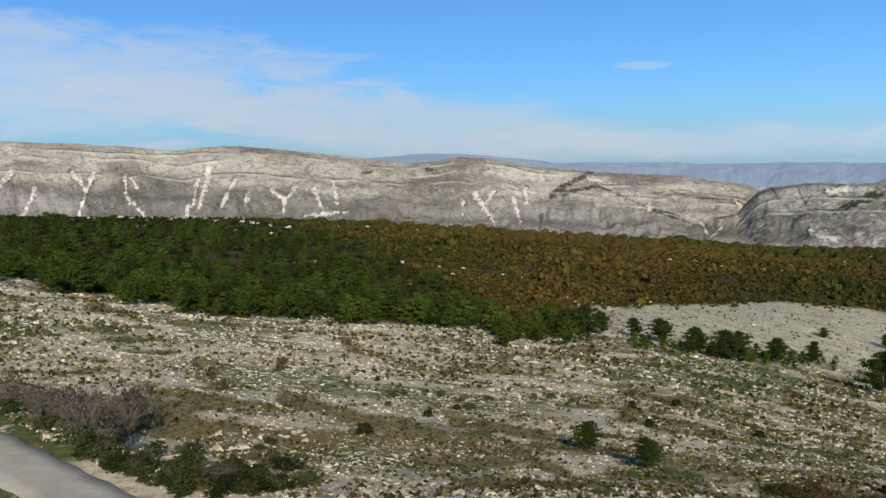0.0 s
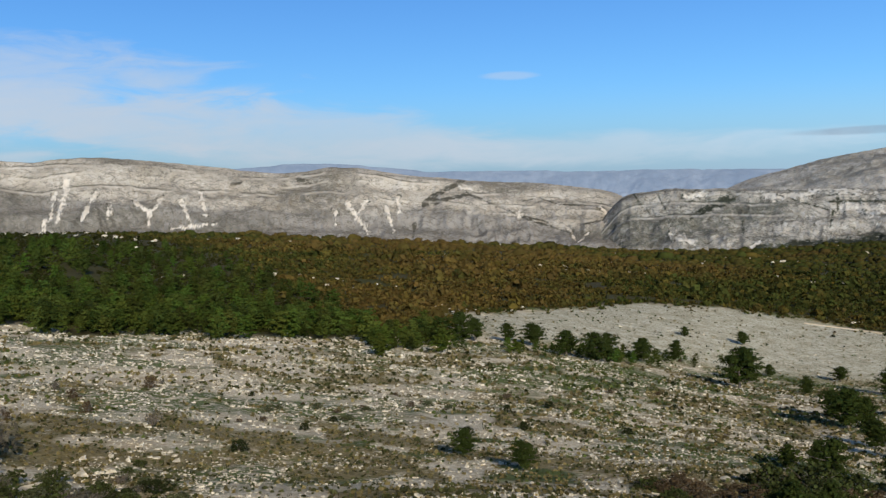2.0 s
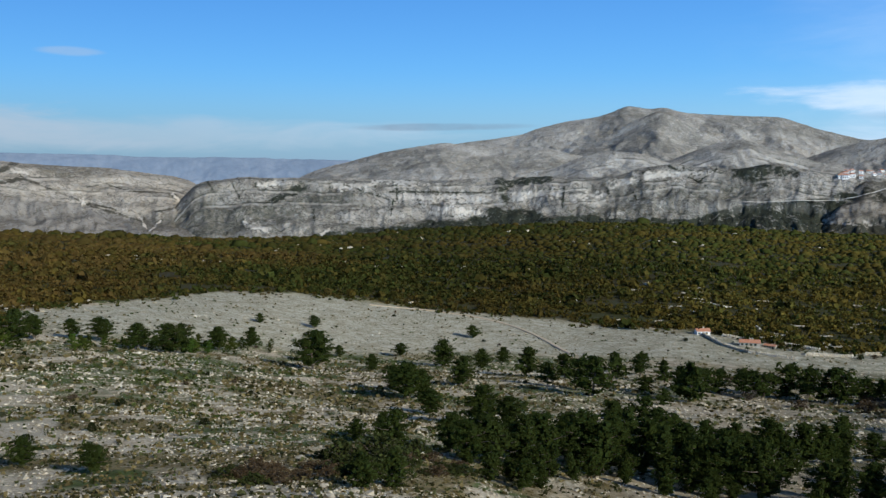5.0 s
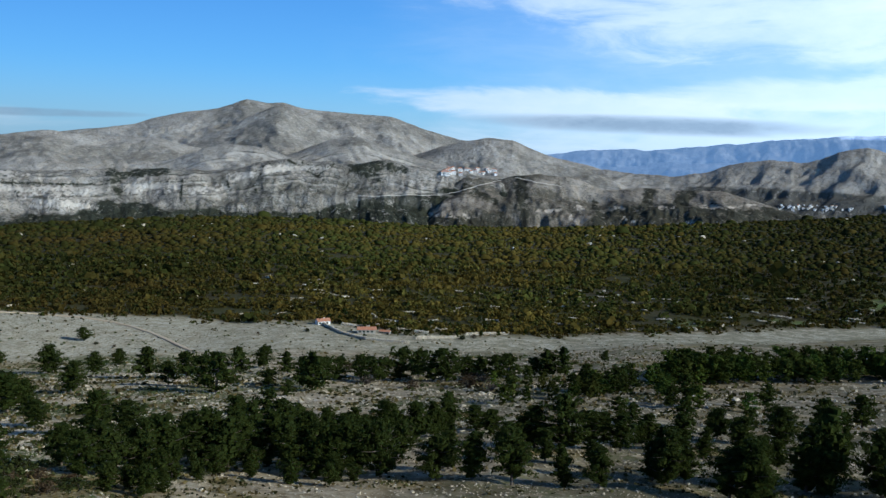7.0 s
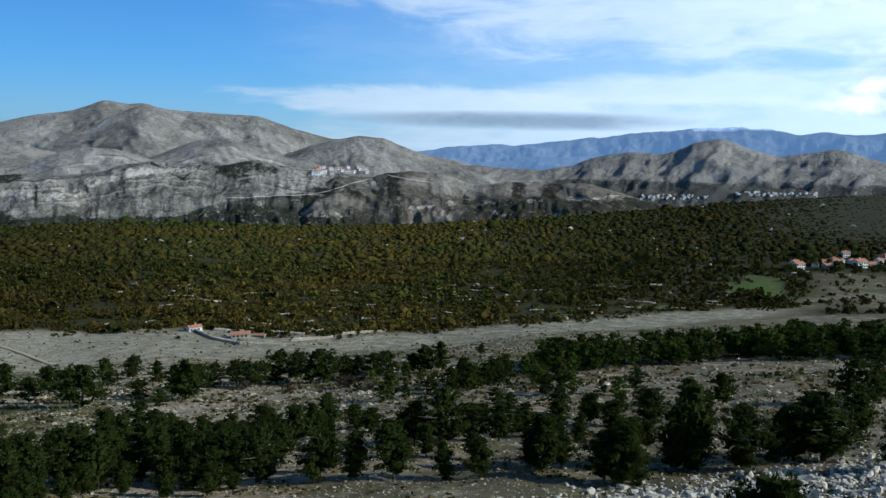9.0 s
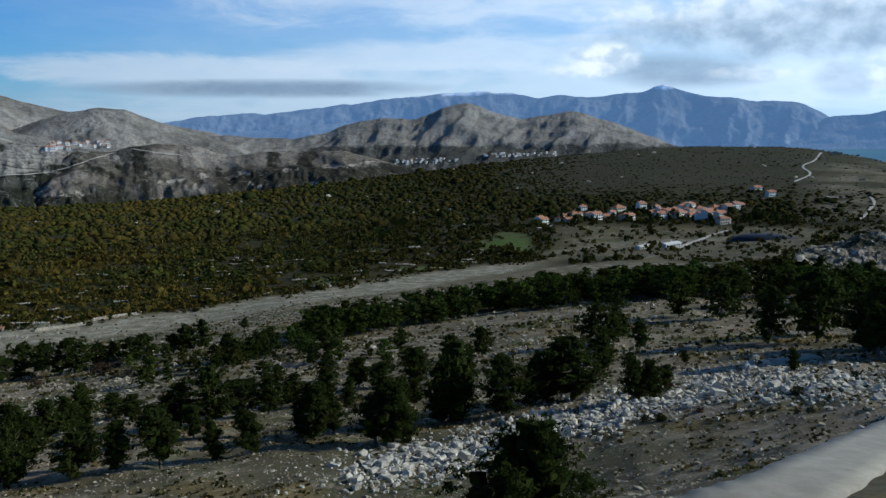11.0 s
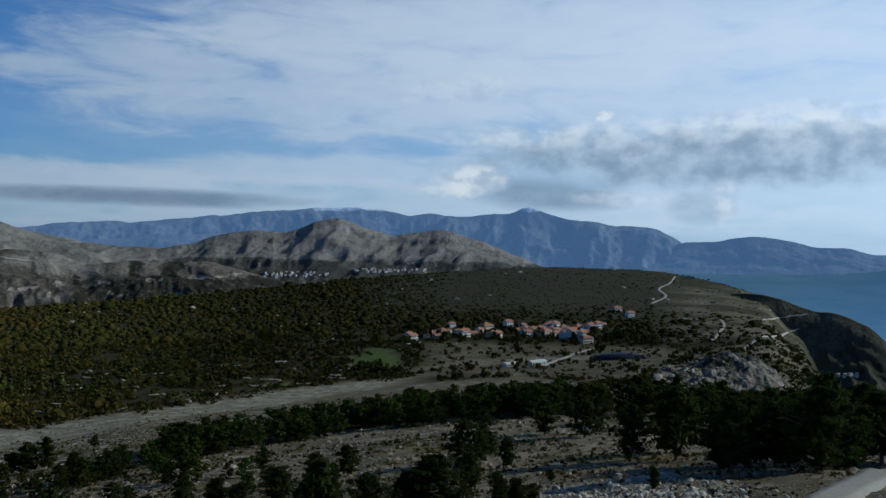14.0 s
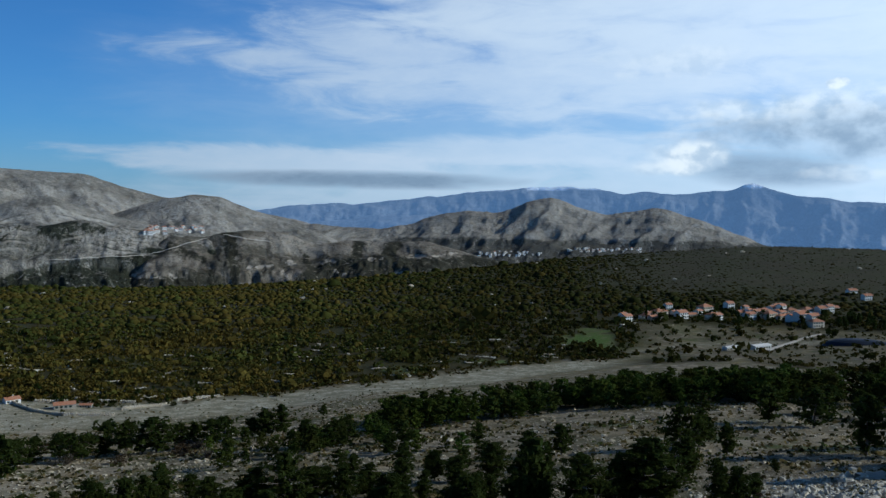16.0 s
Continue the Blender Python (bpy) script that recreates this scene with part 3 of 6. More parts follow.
# ---- sea ----
def build_sea():
    a = np.arange(92, 262, 1.0)
    true = np.geomspace(2300, 60000, 160)
    drop = 410.0
    r = 4880 - (4880 - 2300) * 2300 / true
    A, Q = np.meshgrid(a, r)
    z = -Q * (drop / true + true / 12.7e6)[:, None]
    me = mesh_from("sea", np.stack([Q * np.sin(np.radians(A)), Q * np.cos(np.radians(A)), z], -1).reshape(-1, 3), grid_faces(len(r), len(a)), SEA)
    tagged(new("sea", me), "calm blue sea reaching to a hazy horizon", "sea", kind="structure")


build_sea()


# ---- mountains ----
def mountain(name, label, crest, crest_r, foot_r, foot_e, mat, seed, rough=55.0, gully=70.0, shape=1.25, cliff=0.0, bench=0.55, step=0.12, rows=110, scrub_low=0.3, jag=0.06, lean=0.0, wave=380.0, fine=1.0, aspect=2.0, snow=9.0, ledge=0.0, screes=(), darks=(), beds=(), talus=(), scrub_under=()):
    """A mountain side between a foot and a crest, with spurs, gullies, cliffs and a back slope.
    crest: pairs of bearing and height angle. screes: stripes of bare scree. darks: stripes of scrub and of painted
    gully shade. beds: depths of the rock beds below the crest, in degrees. talus, scrub_under: lines below which
    smooth talus, or scrub, takes over."""
    ca, ce = np.array(crest)[:, 0], np.array(crest)[:, 1]
    a = np.arange(ca[0], ca[-1] + step / 2, step)
    s = np.concatenate([np.linspace(0, 1, rows), np.linspace(1.08, 1.6, 8)])
    A, S = np.meshgrid(a, s)
    ke = np.interp(A, ca, ce) * 0.5 + 0.25 * (np.interp(A - 0.35, ca, ce) + np.interp(A + 0.35, ca, ce)) + jag * (fbm(A / 0.9, A * 0 + seed, 4, seed) - 0.5) * 2
    base = np.tan(np.radians(foot_e)) * foot_r
    R0 = foot_r + (crest_r - foot_r) * np.minimum(S, 1.0) + np.maximum(S - 1, 0) * (crest_r - foot_r) * 0.9
    top = crest_r * np.tan(np.radians(ke))
    t = np.minimum(S, 1.0)
    prof = t ** shape
    if cliff:
        # steep bands of rock
        wob = 0.16 * (fbm(A / 5.0, A * 0, 4, seed + 40) - 0.5)
        band = 0
        for i, (at, share) in enumerate(((bench, 0.36), (bench + 0.14, 0.18), (bench - 0.22, 0.2), (0.86, 0.26))):
            edge = 1 / (1 + np.exp(-(t - at - wob - 0.10 * (fbm(A / 2.2, A * 0 + i, 4, seed + 140 + i) - 0.5)) / 0.014))
            band = band + share * (edge - edge[0])
        band = band / band[rows - 1]
        prof = prof * (1 - cliff) + cliff * band
    Z = base + (top - base) * prof
    Z = np.where(S > 1, top - (S - 1) * (top - base) * 1.2, Z)
    arc = np.radians(A) * crest_r
    fade = np.sin(np.pi * np.clip(t, 0, 1)) ** 0.6 * (1 - np.clip((t - 0.94) / 0.06, 0, 1)) * (S <= 1)
    bend = 90 * (fbm(arc / 260, S * 3, 4, seed + 2) - 0.5) + lean * (t - 0.5)
    run = S * (crest_r - foot_r) * 1.15 / aspect
    g = ridged((arc + bend) / wave, run / wave + seed, 2 if fine < 0.5 else 4, seed)
    g2 = ridged((arc + bend) / 125, run / 125 + seed, 4, seed + 7)
    g3 = ridged((arc + bend * 0.5) / 44, run / 44 + seed, 4, seed + 17)
    f = fbm(arc / 170, S * 6, 6, seed + 3)
    Z = Z + fade * (gully * (g - 0.62) * 1.3 + fine * 0.42 * gully * (g2 - 0.6) + fine * 0.17 * gully * (g3 - 0.6) + rough * (f - 0.5))
    Rr = R0 - fade * (gully * 1.0 * (g - 0.6) + fine * 0.5 * gully * (g2 - 0.6) + fine * 0.25 * gully * (g3 - 0.6) + rough * 0.6 * (f - 0.5))
    E = np.degrees(np.arctan2(Z, Rr))
    ragged = 2.4 * (fbm(A / 0.22, E / 0.16, 4, seed + 60) - 0.5)
    coarse = 2 * (fbm(A / 1.3, E / 0.8, 4, seed + 62) - 0.5)
    sc, sb = np.zeros(A.shape), np.zeros(A.shape)
    # bed lines: ledge scrub and the ledges' shade painted dark, pale rock below
    for i, d in enumerate(beds):
        mid = d + 0.55 * (fbm(A / 5.0, A * 0 + i, 3, seed + 70 + i) - 0.5) + 0.16 * (fbm(A / 0.8, A * 0 + i, 3, seed + 90 + i) - 0.5)
        here = np.clip(5 * fbm(A / 1.6 + 7 * i, A * 0, 3, seed + 110 + i) - 2.0, 0, 1) * (S < 1)
        sb = np.maximum(sb, 0.9 * here * np.clip(1.5 - np.abs(ke - E - mid) / 0.035, 0, 1))
        sc = np.maximum(sc, 0.45 * here * np.clip(1.5 - np.abs(ke - E - mid - 0.10) / 0.06, 0, 1))
    # dark stripes: scrub, and gully shade put into the colour
    for q in darks:
        sb = np.maximum(sb, 1.1 * stripe(A, E, q, ragged))
    broken = fbm(A / 0.16, E / 0.11, 4, seed + 64)
    for q in screes:
        inside = stripe(A, E, q, 1.7 * ragged)
        rim = stripe(A, E, (*q[:4], q[4] + 0.07), 1.7 * ragged) * (1 - inside)
        sc = np.maximum(sc, inside * np.clip(6 * broken - 1.9, 0, 1))
        sb = np.maximum(sb, 1.3 * rim * np.clip(9 * (broken - 0.5), 0, 1))
    below = lambda line, soft: np.clip((np.interp(A, np.array(line)[:, 0], np.array(line)[:, 1]) + 0.3 * coarse + 0.1 * ragged - E) / soft, 0, 1) if len(line) else np.zeros(A.shape)
    sb = np.maximum(sb, np.clip((fbm(arc / 320, S * 4, 5, seed + 9) - 0.5) * 6, 0, 1) * scrub_low)
    sb = np.maximum(sb, 1.4 * below(scrub_under, 0.2))
    # scrub keeps to the ledges, the steep faces are bare
    steep = np.gradient(Z, axis=0) / np.maximum(np.gradient(Rr, axis=0), 0.6)
    sb = np.maximum(sb, ledge * np.clip((0.34 - steep) / 0.2, 0, 1) * (S < 0.97))
    sc = np.maximum(sc, 0.12 * bool(ledge) * np.clip((steep - 1.0) / 0.8, 0, 1) * (S < 1))
    v = np.stack([Rr * np.sin(np.radians(A)), Rr * np.cos(np.radians(A)), Z], -1).reshape(-1, 3)
    me = mesh_from(name, v, grid_faces(len(s), len(a)), mat, values={
        "snow": np.clip((E - snow + 0.5 * (fbm(arc / 60, S * 9, 3, seed) - 0.5)) * 6, 0, 1).ravel(), "scree": sc.ravel(),
        "scrub": sb.ravel(), "talus": (0.9 * below(talus, 0.35)).ravel()})
    return tagged(new(name, me), label, "mountain", kind="structure")


# scree fans and chutes: bearing and height angle of both ends, half width
WEST_SCREES = [(-25.44, 0.48, -26.07, -0.35, 0.1), (-24.29, -0.58, -24.98, -2.17, 0.1), (-22.2, 0.24, -21.52, -0.74, 0.09), (-21.03, 0.16, -21.52, -0.74, 0.09), (-21.52, -0.74, -21.99, -2.14, 0.06), (-19.33, 0.0, -19.29, -1.18, 0.06), (-19.29, -1.18, -18.22, -2.4, 0.09), (-18.93, -0.11, -18.65, -0.61, 0.09), (-14.46, 0.37, -15.07, -1.83, 0.16), (-15.12, -0.22, -15.45, -1.78, 0.07), (-15.71, -1.87, -15.82, -2.33, 0.1), (-12.85, -0.26, -13.82, -1.94, 0.09), (-12.03, -0.91, -12.31, -1.86, 0.09), (-10.67, -0.93, -9.92, -1.61, 0.09), (-9.15, -0.74, -9.88, -1.61, 0.09), (-9.88, -1.5, -10.03, -2.53, 0.07), (-8.09, -0.88, -7.65, -2.07, 0.1), (-6.85, -0.49, -6.64, -1.78, 0.11), (-8.65, -2.6, -6.07, -2.41, 0.07)]
MID_SCREES = [(2.14, -1.52, 3.37, -3.31, 0.12), (3.23, -1.33, 2.72, -2.05, 0.08), (5.22, -1.19, 5.38, -2.03, 0.1), (4.49, -1.72, 4.97, -3.33, 0.08), (1.3, -1.72, 1.29, -2.76, 0.06), (16.03, -3.34, 16.48, -4.14, 0.04), (17.32, -3.6, 16.62, -4.22, 0.05), (12.98, -2.17, 12.89, -2.68, 0.06), (18.03, -2.01, 19.83, -4.28, 0.07), (9.17, -0.59, 9.98, -0.71, 0.07)]
# dark stripes: scrub, and the painted shade of gullies and clefts
RIDGE_DARKS = [(9.37, -0.19, 6.81, -1.49, 0.12), (6.91, -1.59, 9.77, -1.01, 0.13), (9.77, -1.01, 14.37, -3.09, 0.05), (13.18, -1.57, 14.17, -1.37, 0.03), (14.17, -1.37, 15.53, -1.83, 0.03), (15.53, -1.83, 18.03, -1.95, 0.04), (14.17, -2.93, 16.32, -3.7, 0.04), (6.28, -2.83, 6.17, -3.66, 0.08), (14.76, -2.93, 13.18, -2.48, 0.04), (16.89, -3.1, 19.81, -2.61, 0.03), (-0.9, 0.1, -0.2, 0.0, 0.12), (-5.0, 0.0, -4.4, 0.1, 0.08)]
BENCH_DARKS = [(20.1, -1.3, 20.6, -2.1, 0.06), (21.6, -1.5, 22.1, -2.5, 0.05), (25.91, -1.57, 23.52, -2.7, 0.2), (31.71, -1.04, 31.83, -2.38, 0.07), (30.3, -1.04, 30.41, -1.62, 0.06), (26.5, -3.08, 26.55, -3.77, 0.06), (31.55, -2.48, 31.38, -3.45, 0.05), (38.36, -1.33, 38.74, -2.62, 0.25), (31.35, -1.94, 38.03, -1.98, 0.05), (42.34, -1.63, 42.27, -2.91, 0.06), (45.01, -1.65, 45.19, -2.25, 0.06), (46.65, -1.96, 46.84, -2.36, 0.06), (48.75, -0.25, 50.93, -1.47, 0.05), (51.55, -0.45, 50.33, -1.37, 0.05), (52.76, -0.66, 54.39, -1.27, 0.22), (53.17, -0.35, 56.03, -0.65, 0.25), (41.42, -1.04, 38.85, -1.41, 0.2), (27.93, -1.32, 31.74, -2.58, 0.03)]
BENCH_SCREES = [(30.4, -1.23, 33.74, -1.43, 0.14), (27.93, -1.61, 30.22, -1.52, 0.16), (32.1, -2.19, 37.87, -2.35, 0.14), (33.97, -3.23, 37.55, -3.28, 0.1), (39.4, -2.2, 42.2, -2.0, 0.2), (26.82, -4.75, 27.58, -4.15, 0.07), (23.27, -1.5, 24.83, -1.31, 0.12), (22.49, -3.87, 23.67, -4.27, 0.16), (42.89, -2.23, 44.81, -2.04, 0.2), (45.2, -1.45, 46.76, -1.16, 0.15), (47.56, -0.86, 51.15, -0.66, 0.15), (33.61, -2.47, 37.0, -2.46, 0.2), (34.1, -2.95, 37.02, -3.2, 0.15)]
HILL_DARKS = [(63.32, -1.05, 63.75, -3.73, 0.35), (71.43, -1.62, 70.97, -3.65, 0.3), (73.78, -1.5, 72.46, -3.63, 0.35), (60.65, -3.64, 62.72, -3.73, 0.4), (59.82, -1.68, 61.89, -2.6, 0.2), (68.04, -2.46, 68.45, -3.48, 0.15)]

HILL_SCREES = [(74.58, -2.43, 76.68, -2.37, 0.08), (67.02, -2.72, 67.47, -2.92, 0.11), (66.62, -3.4, 67.04, -3.7, 0.1), (69.35, -2.61, 69.81, -2.77, 0.1), (69.96, -3.36, 70.57, -3.49, 0.08), (72.14, -2.58, 72.83, -2.54, 0.07), (73.82, -3.41, 74.7, -3.49, 0.07), (64.57, -3.1, 66.01, -2.93, 0.08), (59.83, -3.43, 60.24, -3.64, 0.06), (57.6, -3.45, 59.6, -3.66, 0.06), (76.7, -2.3, 77.6, -2.2, 0.06)]

mountain("limestone_ridge", "long pale limestone ridge with rock beds and white scree fans",
         [(-45, 2.2), (-27, 2.2), (-21.6, 2.0), (-18, 1.68), (-16.2, 1.52), (-14.6, 1.75), (-12.5, 1.78), (-8.6, 1.42), (-5.3, 1.0), (-4, 0.76), (-2, 0.6), (-0.5, 0.64), (0.9, 0.9), (3, 0.78), (5.2, 0.37), (7.7, 0.08), (10.9, -0.27), (14.5, -0.45), (17, -0.8), (18, -0.95), (19.3, -1.3), (21, -2.6), (24, -5.5)],
         3000, 2150, -6.5, RIDGE_ROCK, 11, cliff=0.3, bench=0.56, rows=170, step=0.05, gully=32, rough=26, lean=60, fine=1.5, scrub_low=0.6, aspect=2.4, jag=0.06, ledge=0.35,
         screes=WEST_SCREES + MID_SCREES, darks=RIDGE_DARKS, beds=(0.35, 0.85, 1.5), talus=[(-30, 0.1), (-18, -0.1), (-12, -0.6), (-6, -1.2), (2, -1.9), (8, -1.7), (16, -3.2), (22, -3.6)])
mountain("rock_bench", "grey cliff-faced limestone shoulder with scrub at its foot",
         [(17.5, -3.5), (19.3, -1.45), (20.3, -1.2), (22.2, -1.0), (25.4, -1.05), (28, -1.1), (31, -1.15), (35, -1.2), (38, -1.0), (41.4, -0.95), (44.4, -1.0), (46, -0.7), (47.2, -0.35), (49, -0.1), (50.3, -0.35), (51.3, -0.3), (53, -0.45), (54.8, 0.0), (57, -0.5), (60, -0.8), (63, -1.2), (66, -1.9), (70, -3.2), (74, -5)],
         2700, 2150, -6.5, BENCH_ROCK, 23, cliff=0.42, bench=0.62, rows=150, step=0.06, gully=38, rough=26, scrub_low=0.6, fine=1.3, wave=300, aspect=1.8, ledge=0.5,
         screes=BENCH_SCREES, darks=BENCH_DARKS, beds=(0.35, 0.9, 1.5), scrub_under=[(17, -8), (25, -5.5), (27, -4.3), (30, -4.0), (34, -3.7), (37.3, -3.4), (37.7, -2.83), (41.2, -3.19), (44.4, -3.43), (50.1, -3.4), (52.3, -2.7), (56, -2.2), (60, -1.6), (66, -2.0)])
mountain("grey_mountain", "bare grey limestone mountain with a rounded double summit",
         [(20, -3.5), (26.7, -0.6), (28.1, -0.2), (31.1, 0.6), (34.8, 0.98), (36.8, 1.25), (38.8, 1.56), (39.7, 1.66), (40.9, 2.15), (42.4, 2.45), (44.5, 2.78), (46.2, 3.42), (47.5, 3.2), (48.3, 3.28), (49.5, 3.0), (51, 2.84), (53.5, 2.72), (55.2, 2.62), (57, 1.95), (59.7, 1.25), (63.6, 0.8), (65.7, 0.3), (68.2, -0.25), (72, -1.6), (77, -4)],
         4000, 3100, -3.0, PEAK_ROCK, 31, rows=120, gully=70, rough=34, scrub_low=0.5, lean=380, wave=380, fine=0.6, jag=0.05, aspect=1.6)
SPUR = "bare grey spur of the limestone mountain"
mountain("mountain_spur", SPUR, [(38, -1.6), (41, 0.0), (43.7, 1.12), (45.3, 1.73), (46.4, 2.43), (48, 3.1), (49, 2.82), (49.8, 2.16), (51.6, 1.37), (54, 0.3), (57, -1.5)],
         3700, 3000, -2.6, PEAK_ROCK, 33, rows=80, gully=42, rough=26, scrub_low=0.5, lean=240, wave=260, fine=0.8, jag=0.05, aspect=1.6)
mountain("mountain_spur", SPUR, [(23, -2.4), (26.5, -0.9), (28, -0.3), (31, 0.55), (33.7, 1.0), (34.9, 1.15), (35.9, 1.03), (37.7, 0.9), (39.5, 0.95), (41.1, 0.85), (44, 0.2), (47, -0.8), (50, -2)],
         3500, 2750, -3.2, PEAK_ROCK, 35, rows=90, gully=38, rough=26, scrub_low=0.5, lean=200, wave=300, fine=0.8, jag=0.05, aspect=1.6)
mountain("mountain_spur", SPUR, [(36, -2.2), (38, -1.35), (39.4, -0.87), (41.4, -0.5), (43.7, 0.36), (45.4, 0.66), (46.8, 0.56), (48.4, 0.05), (49.7, -0.45), (52, -1.5), (54, -2.6)],
         3050, 2720, -2.6, PEAK_ROCK, 37, rows=80, gully=32, rough=24, scrub_low=0.6, lean=120, wave=220, fine=1.0, jag=0.06, aspect=1.6, beds=(0.5, 0.9))
mountain("mountain_spur", SPUR, [(45, -1.8), (47.2, -0.35), (49, 0.15), (50.4, 0.76), (51.6, 1.17), (53.2, 1.36), (54.2, 0.9), (56, 0.3), (58, -0.2), (61, -0.9), (64, -1.6), (67, -3)],
         3250, 2760, -2.8, PEAK_ROCK, 39, rows=80, gully=36, rough=24, scrub_low=0.6, lean=160, wave=220, fine=1.0, jag=0.06, aspect=1.6, beds=(0.4, 0.8))
mountain("mountain_spur", SPUR, [(54, -1.0), (56, 0.0), (58, 0.75), (59.8, 1.22), (61.3, 1.47), (62.9, 1.3), (65.4, 0.3), (66.6, -0.05), (69, -0.9), (72, -2.4)],
         3600, 2950, -2.8, PEAK_ROCK, 43, rows=80, gully=36, rough=24, scrub_low=0.6, lean=160, wave=260, fine=0.8, jag=0.05, aspect=1.6)
mountain("quarried_hill", "scrubby brown hill with pale road cuts and gullies",
         [(54, -6.2), (57, -3.4), (58.5, -1.7), (59.8, -1.0), (61.9, -1.16), (62.9, -0.89), (64.3, -0.74), (66.6, -0.88), (68.6, -1.64), (70, -1.47), (71.2, -1.42), (73.8, -1.5), (75.9, -1.49), (77.8, -2.06), (79.3, -2.5), (82, -2.9), (86, -4)],
         2650, 2250, -6.0, HILL_ROCK, 41, cliff=0.25, bench=0.5, rows=100, step=0.07, gully=50, rough=20, scrub_low=0.7, lean=80, aspect=1.6, ledge=0.5, darks=HILL_DARKS, screes=HILL_SCREES,
         scrub_under=[(54, -3.2), (62, -3.6), (66, -4.5), (68.5, -2.9), (70, -2.4), (74, -2.3), (77, -2.4), (86, -2)])
mountain("rocky_ridge", "brown rocky ridge with ribbed cliffs",
         [(60, -2.5), (64, -0.4), (66.6, -0.43), (68.8, -0.32), (71.2, -0.6), (72.8, -0.68), (74.7, -0.36), (76.5, 0.32), (78.5, 0.42), (80.8, 0.4), (82.1, 1.02), (83.2, 1.32), (84.1, 1.25), (85.2, 0.68), (87.1, 0.25), (88.8, 0.5), (90.2, 0.62), (91.7, 0.21), (93.2, -0.27), (94.8, -0.94), (99, -2.6), (103, -4)],
         3900, 3250, -3.6, FAR_ROCK, 53, cliff=0.3, bench=0.6, rows=110, gully=20, rough=16, lean=-320, wave=120, fine=1.3, jag=0.12, aspect=1.7, scrub_under=[(60, -1.6), (70, -1.6), (76, -1.1), (84, -1.3), (92, -1.4), (103, -1.6)])
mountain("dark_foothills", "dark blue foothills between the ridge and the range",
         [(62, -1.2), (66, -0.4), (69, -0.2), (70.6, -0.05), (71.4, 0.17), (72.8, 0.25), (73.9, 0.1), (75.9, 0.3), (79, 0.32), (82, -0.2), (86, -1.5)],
         4280, 4050, -2.6, HAZE_GLOW_EAST, 59, rows=50, gully=40, aspect=1.8, jag=0.1)
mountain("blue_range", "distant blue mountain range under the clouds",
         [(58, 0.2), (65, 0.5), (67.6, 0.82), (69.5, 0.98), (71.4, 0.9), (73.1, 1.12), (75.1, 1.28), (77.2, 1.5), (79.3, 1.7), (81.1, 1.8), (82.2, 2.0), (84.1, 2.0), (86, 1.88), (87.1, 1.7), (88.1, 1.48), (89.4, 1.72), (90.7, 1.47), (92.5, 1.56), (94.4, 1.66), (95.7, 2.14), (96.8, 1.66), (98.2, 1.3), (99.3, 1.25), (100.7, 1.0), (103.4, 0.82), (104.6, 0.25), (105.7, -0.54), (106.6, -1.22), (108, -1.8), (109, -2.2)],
         4700, 4330, -2.6, HAZE_GLOW_EAST, 61, rows=70, gully=90, snow=1.79, aspect=1.8, jag=0.10)
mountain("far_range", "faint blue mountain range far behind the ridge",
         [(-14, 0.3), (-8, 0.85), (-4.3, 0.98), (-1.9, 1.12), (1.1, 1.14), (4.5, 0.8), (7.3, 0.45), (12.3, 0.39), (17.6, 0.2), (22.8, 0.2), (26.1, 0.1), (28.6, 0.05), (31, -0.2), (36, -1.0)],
         4700, 4330, -2.6, HAZE_GLOW_FAR, 71, rows=60, gully=60)
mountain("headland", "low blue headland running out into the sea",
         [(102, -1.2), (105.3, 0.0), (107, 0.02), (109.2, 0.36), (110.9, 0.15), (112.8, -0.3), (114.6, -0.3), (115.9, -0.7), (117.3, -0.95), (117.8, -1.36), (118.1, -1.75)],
         4640, 4400, -1.95, HAZE_GLOW_EAST, 83, rows=50, gully=25, rough=20)
mountain("sea_cliff", "steep dark hillside falling to the sea",
         [(105.5, -4.4), (106.6, -3.6), (107.9, -3.1), (109.2, -3.1), (110.5, -3.28), (111.6, -3.65), (112.7, -4.05), (113.7, -4.08), (115.1, -4.55), (116.0, -5.0), (116.5, -5.7), (117.5, -6.34), (118.5, -6.91), (119.7, -7.69), (120.4, -8.07), (122, -9.2), (124, -10.5)],
         1720, 1560, -10.4, CLIFF_SCRUB, 87, rows=90, step=0.07, gully=22, rough=14, wave=120, fine=0.7, scrub_low=0.9, jag=0.07, aspect=1.2, cliff=0.2, bench=0.6)


# ---- roads ----
ROAD_LINES = []


def off_roads(p, margin=0.5):
    """Which of the points lie clear of the roads."""
    ok = np.ones(len(p), bool)
    for line, half in ROAD_LINES:
        for q in line:
            ok &= (p[:, 0] - q[0]) ** 2 + (p[:, 1] - q[1]) ** 2 > (half + margin) ** 2
    return ok


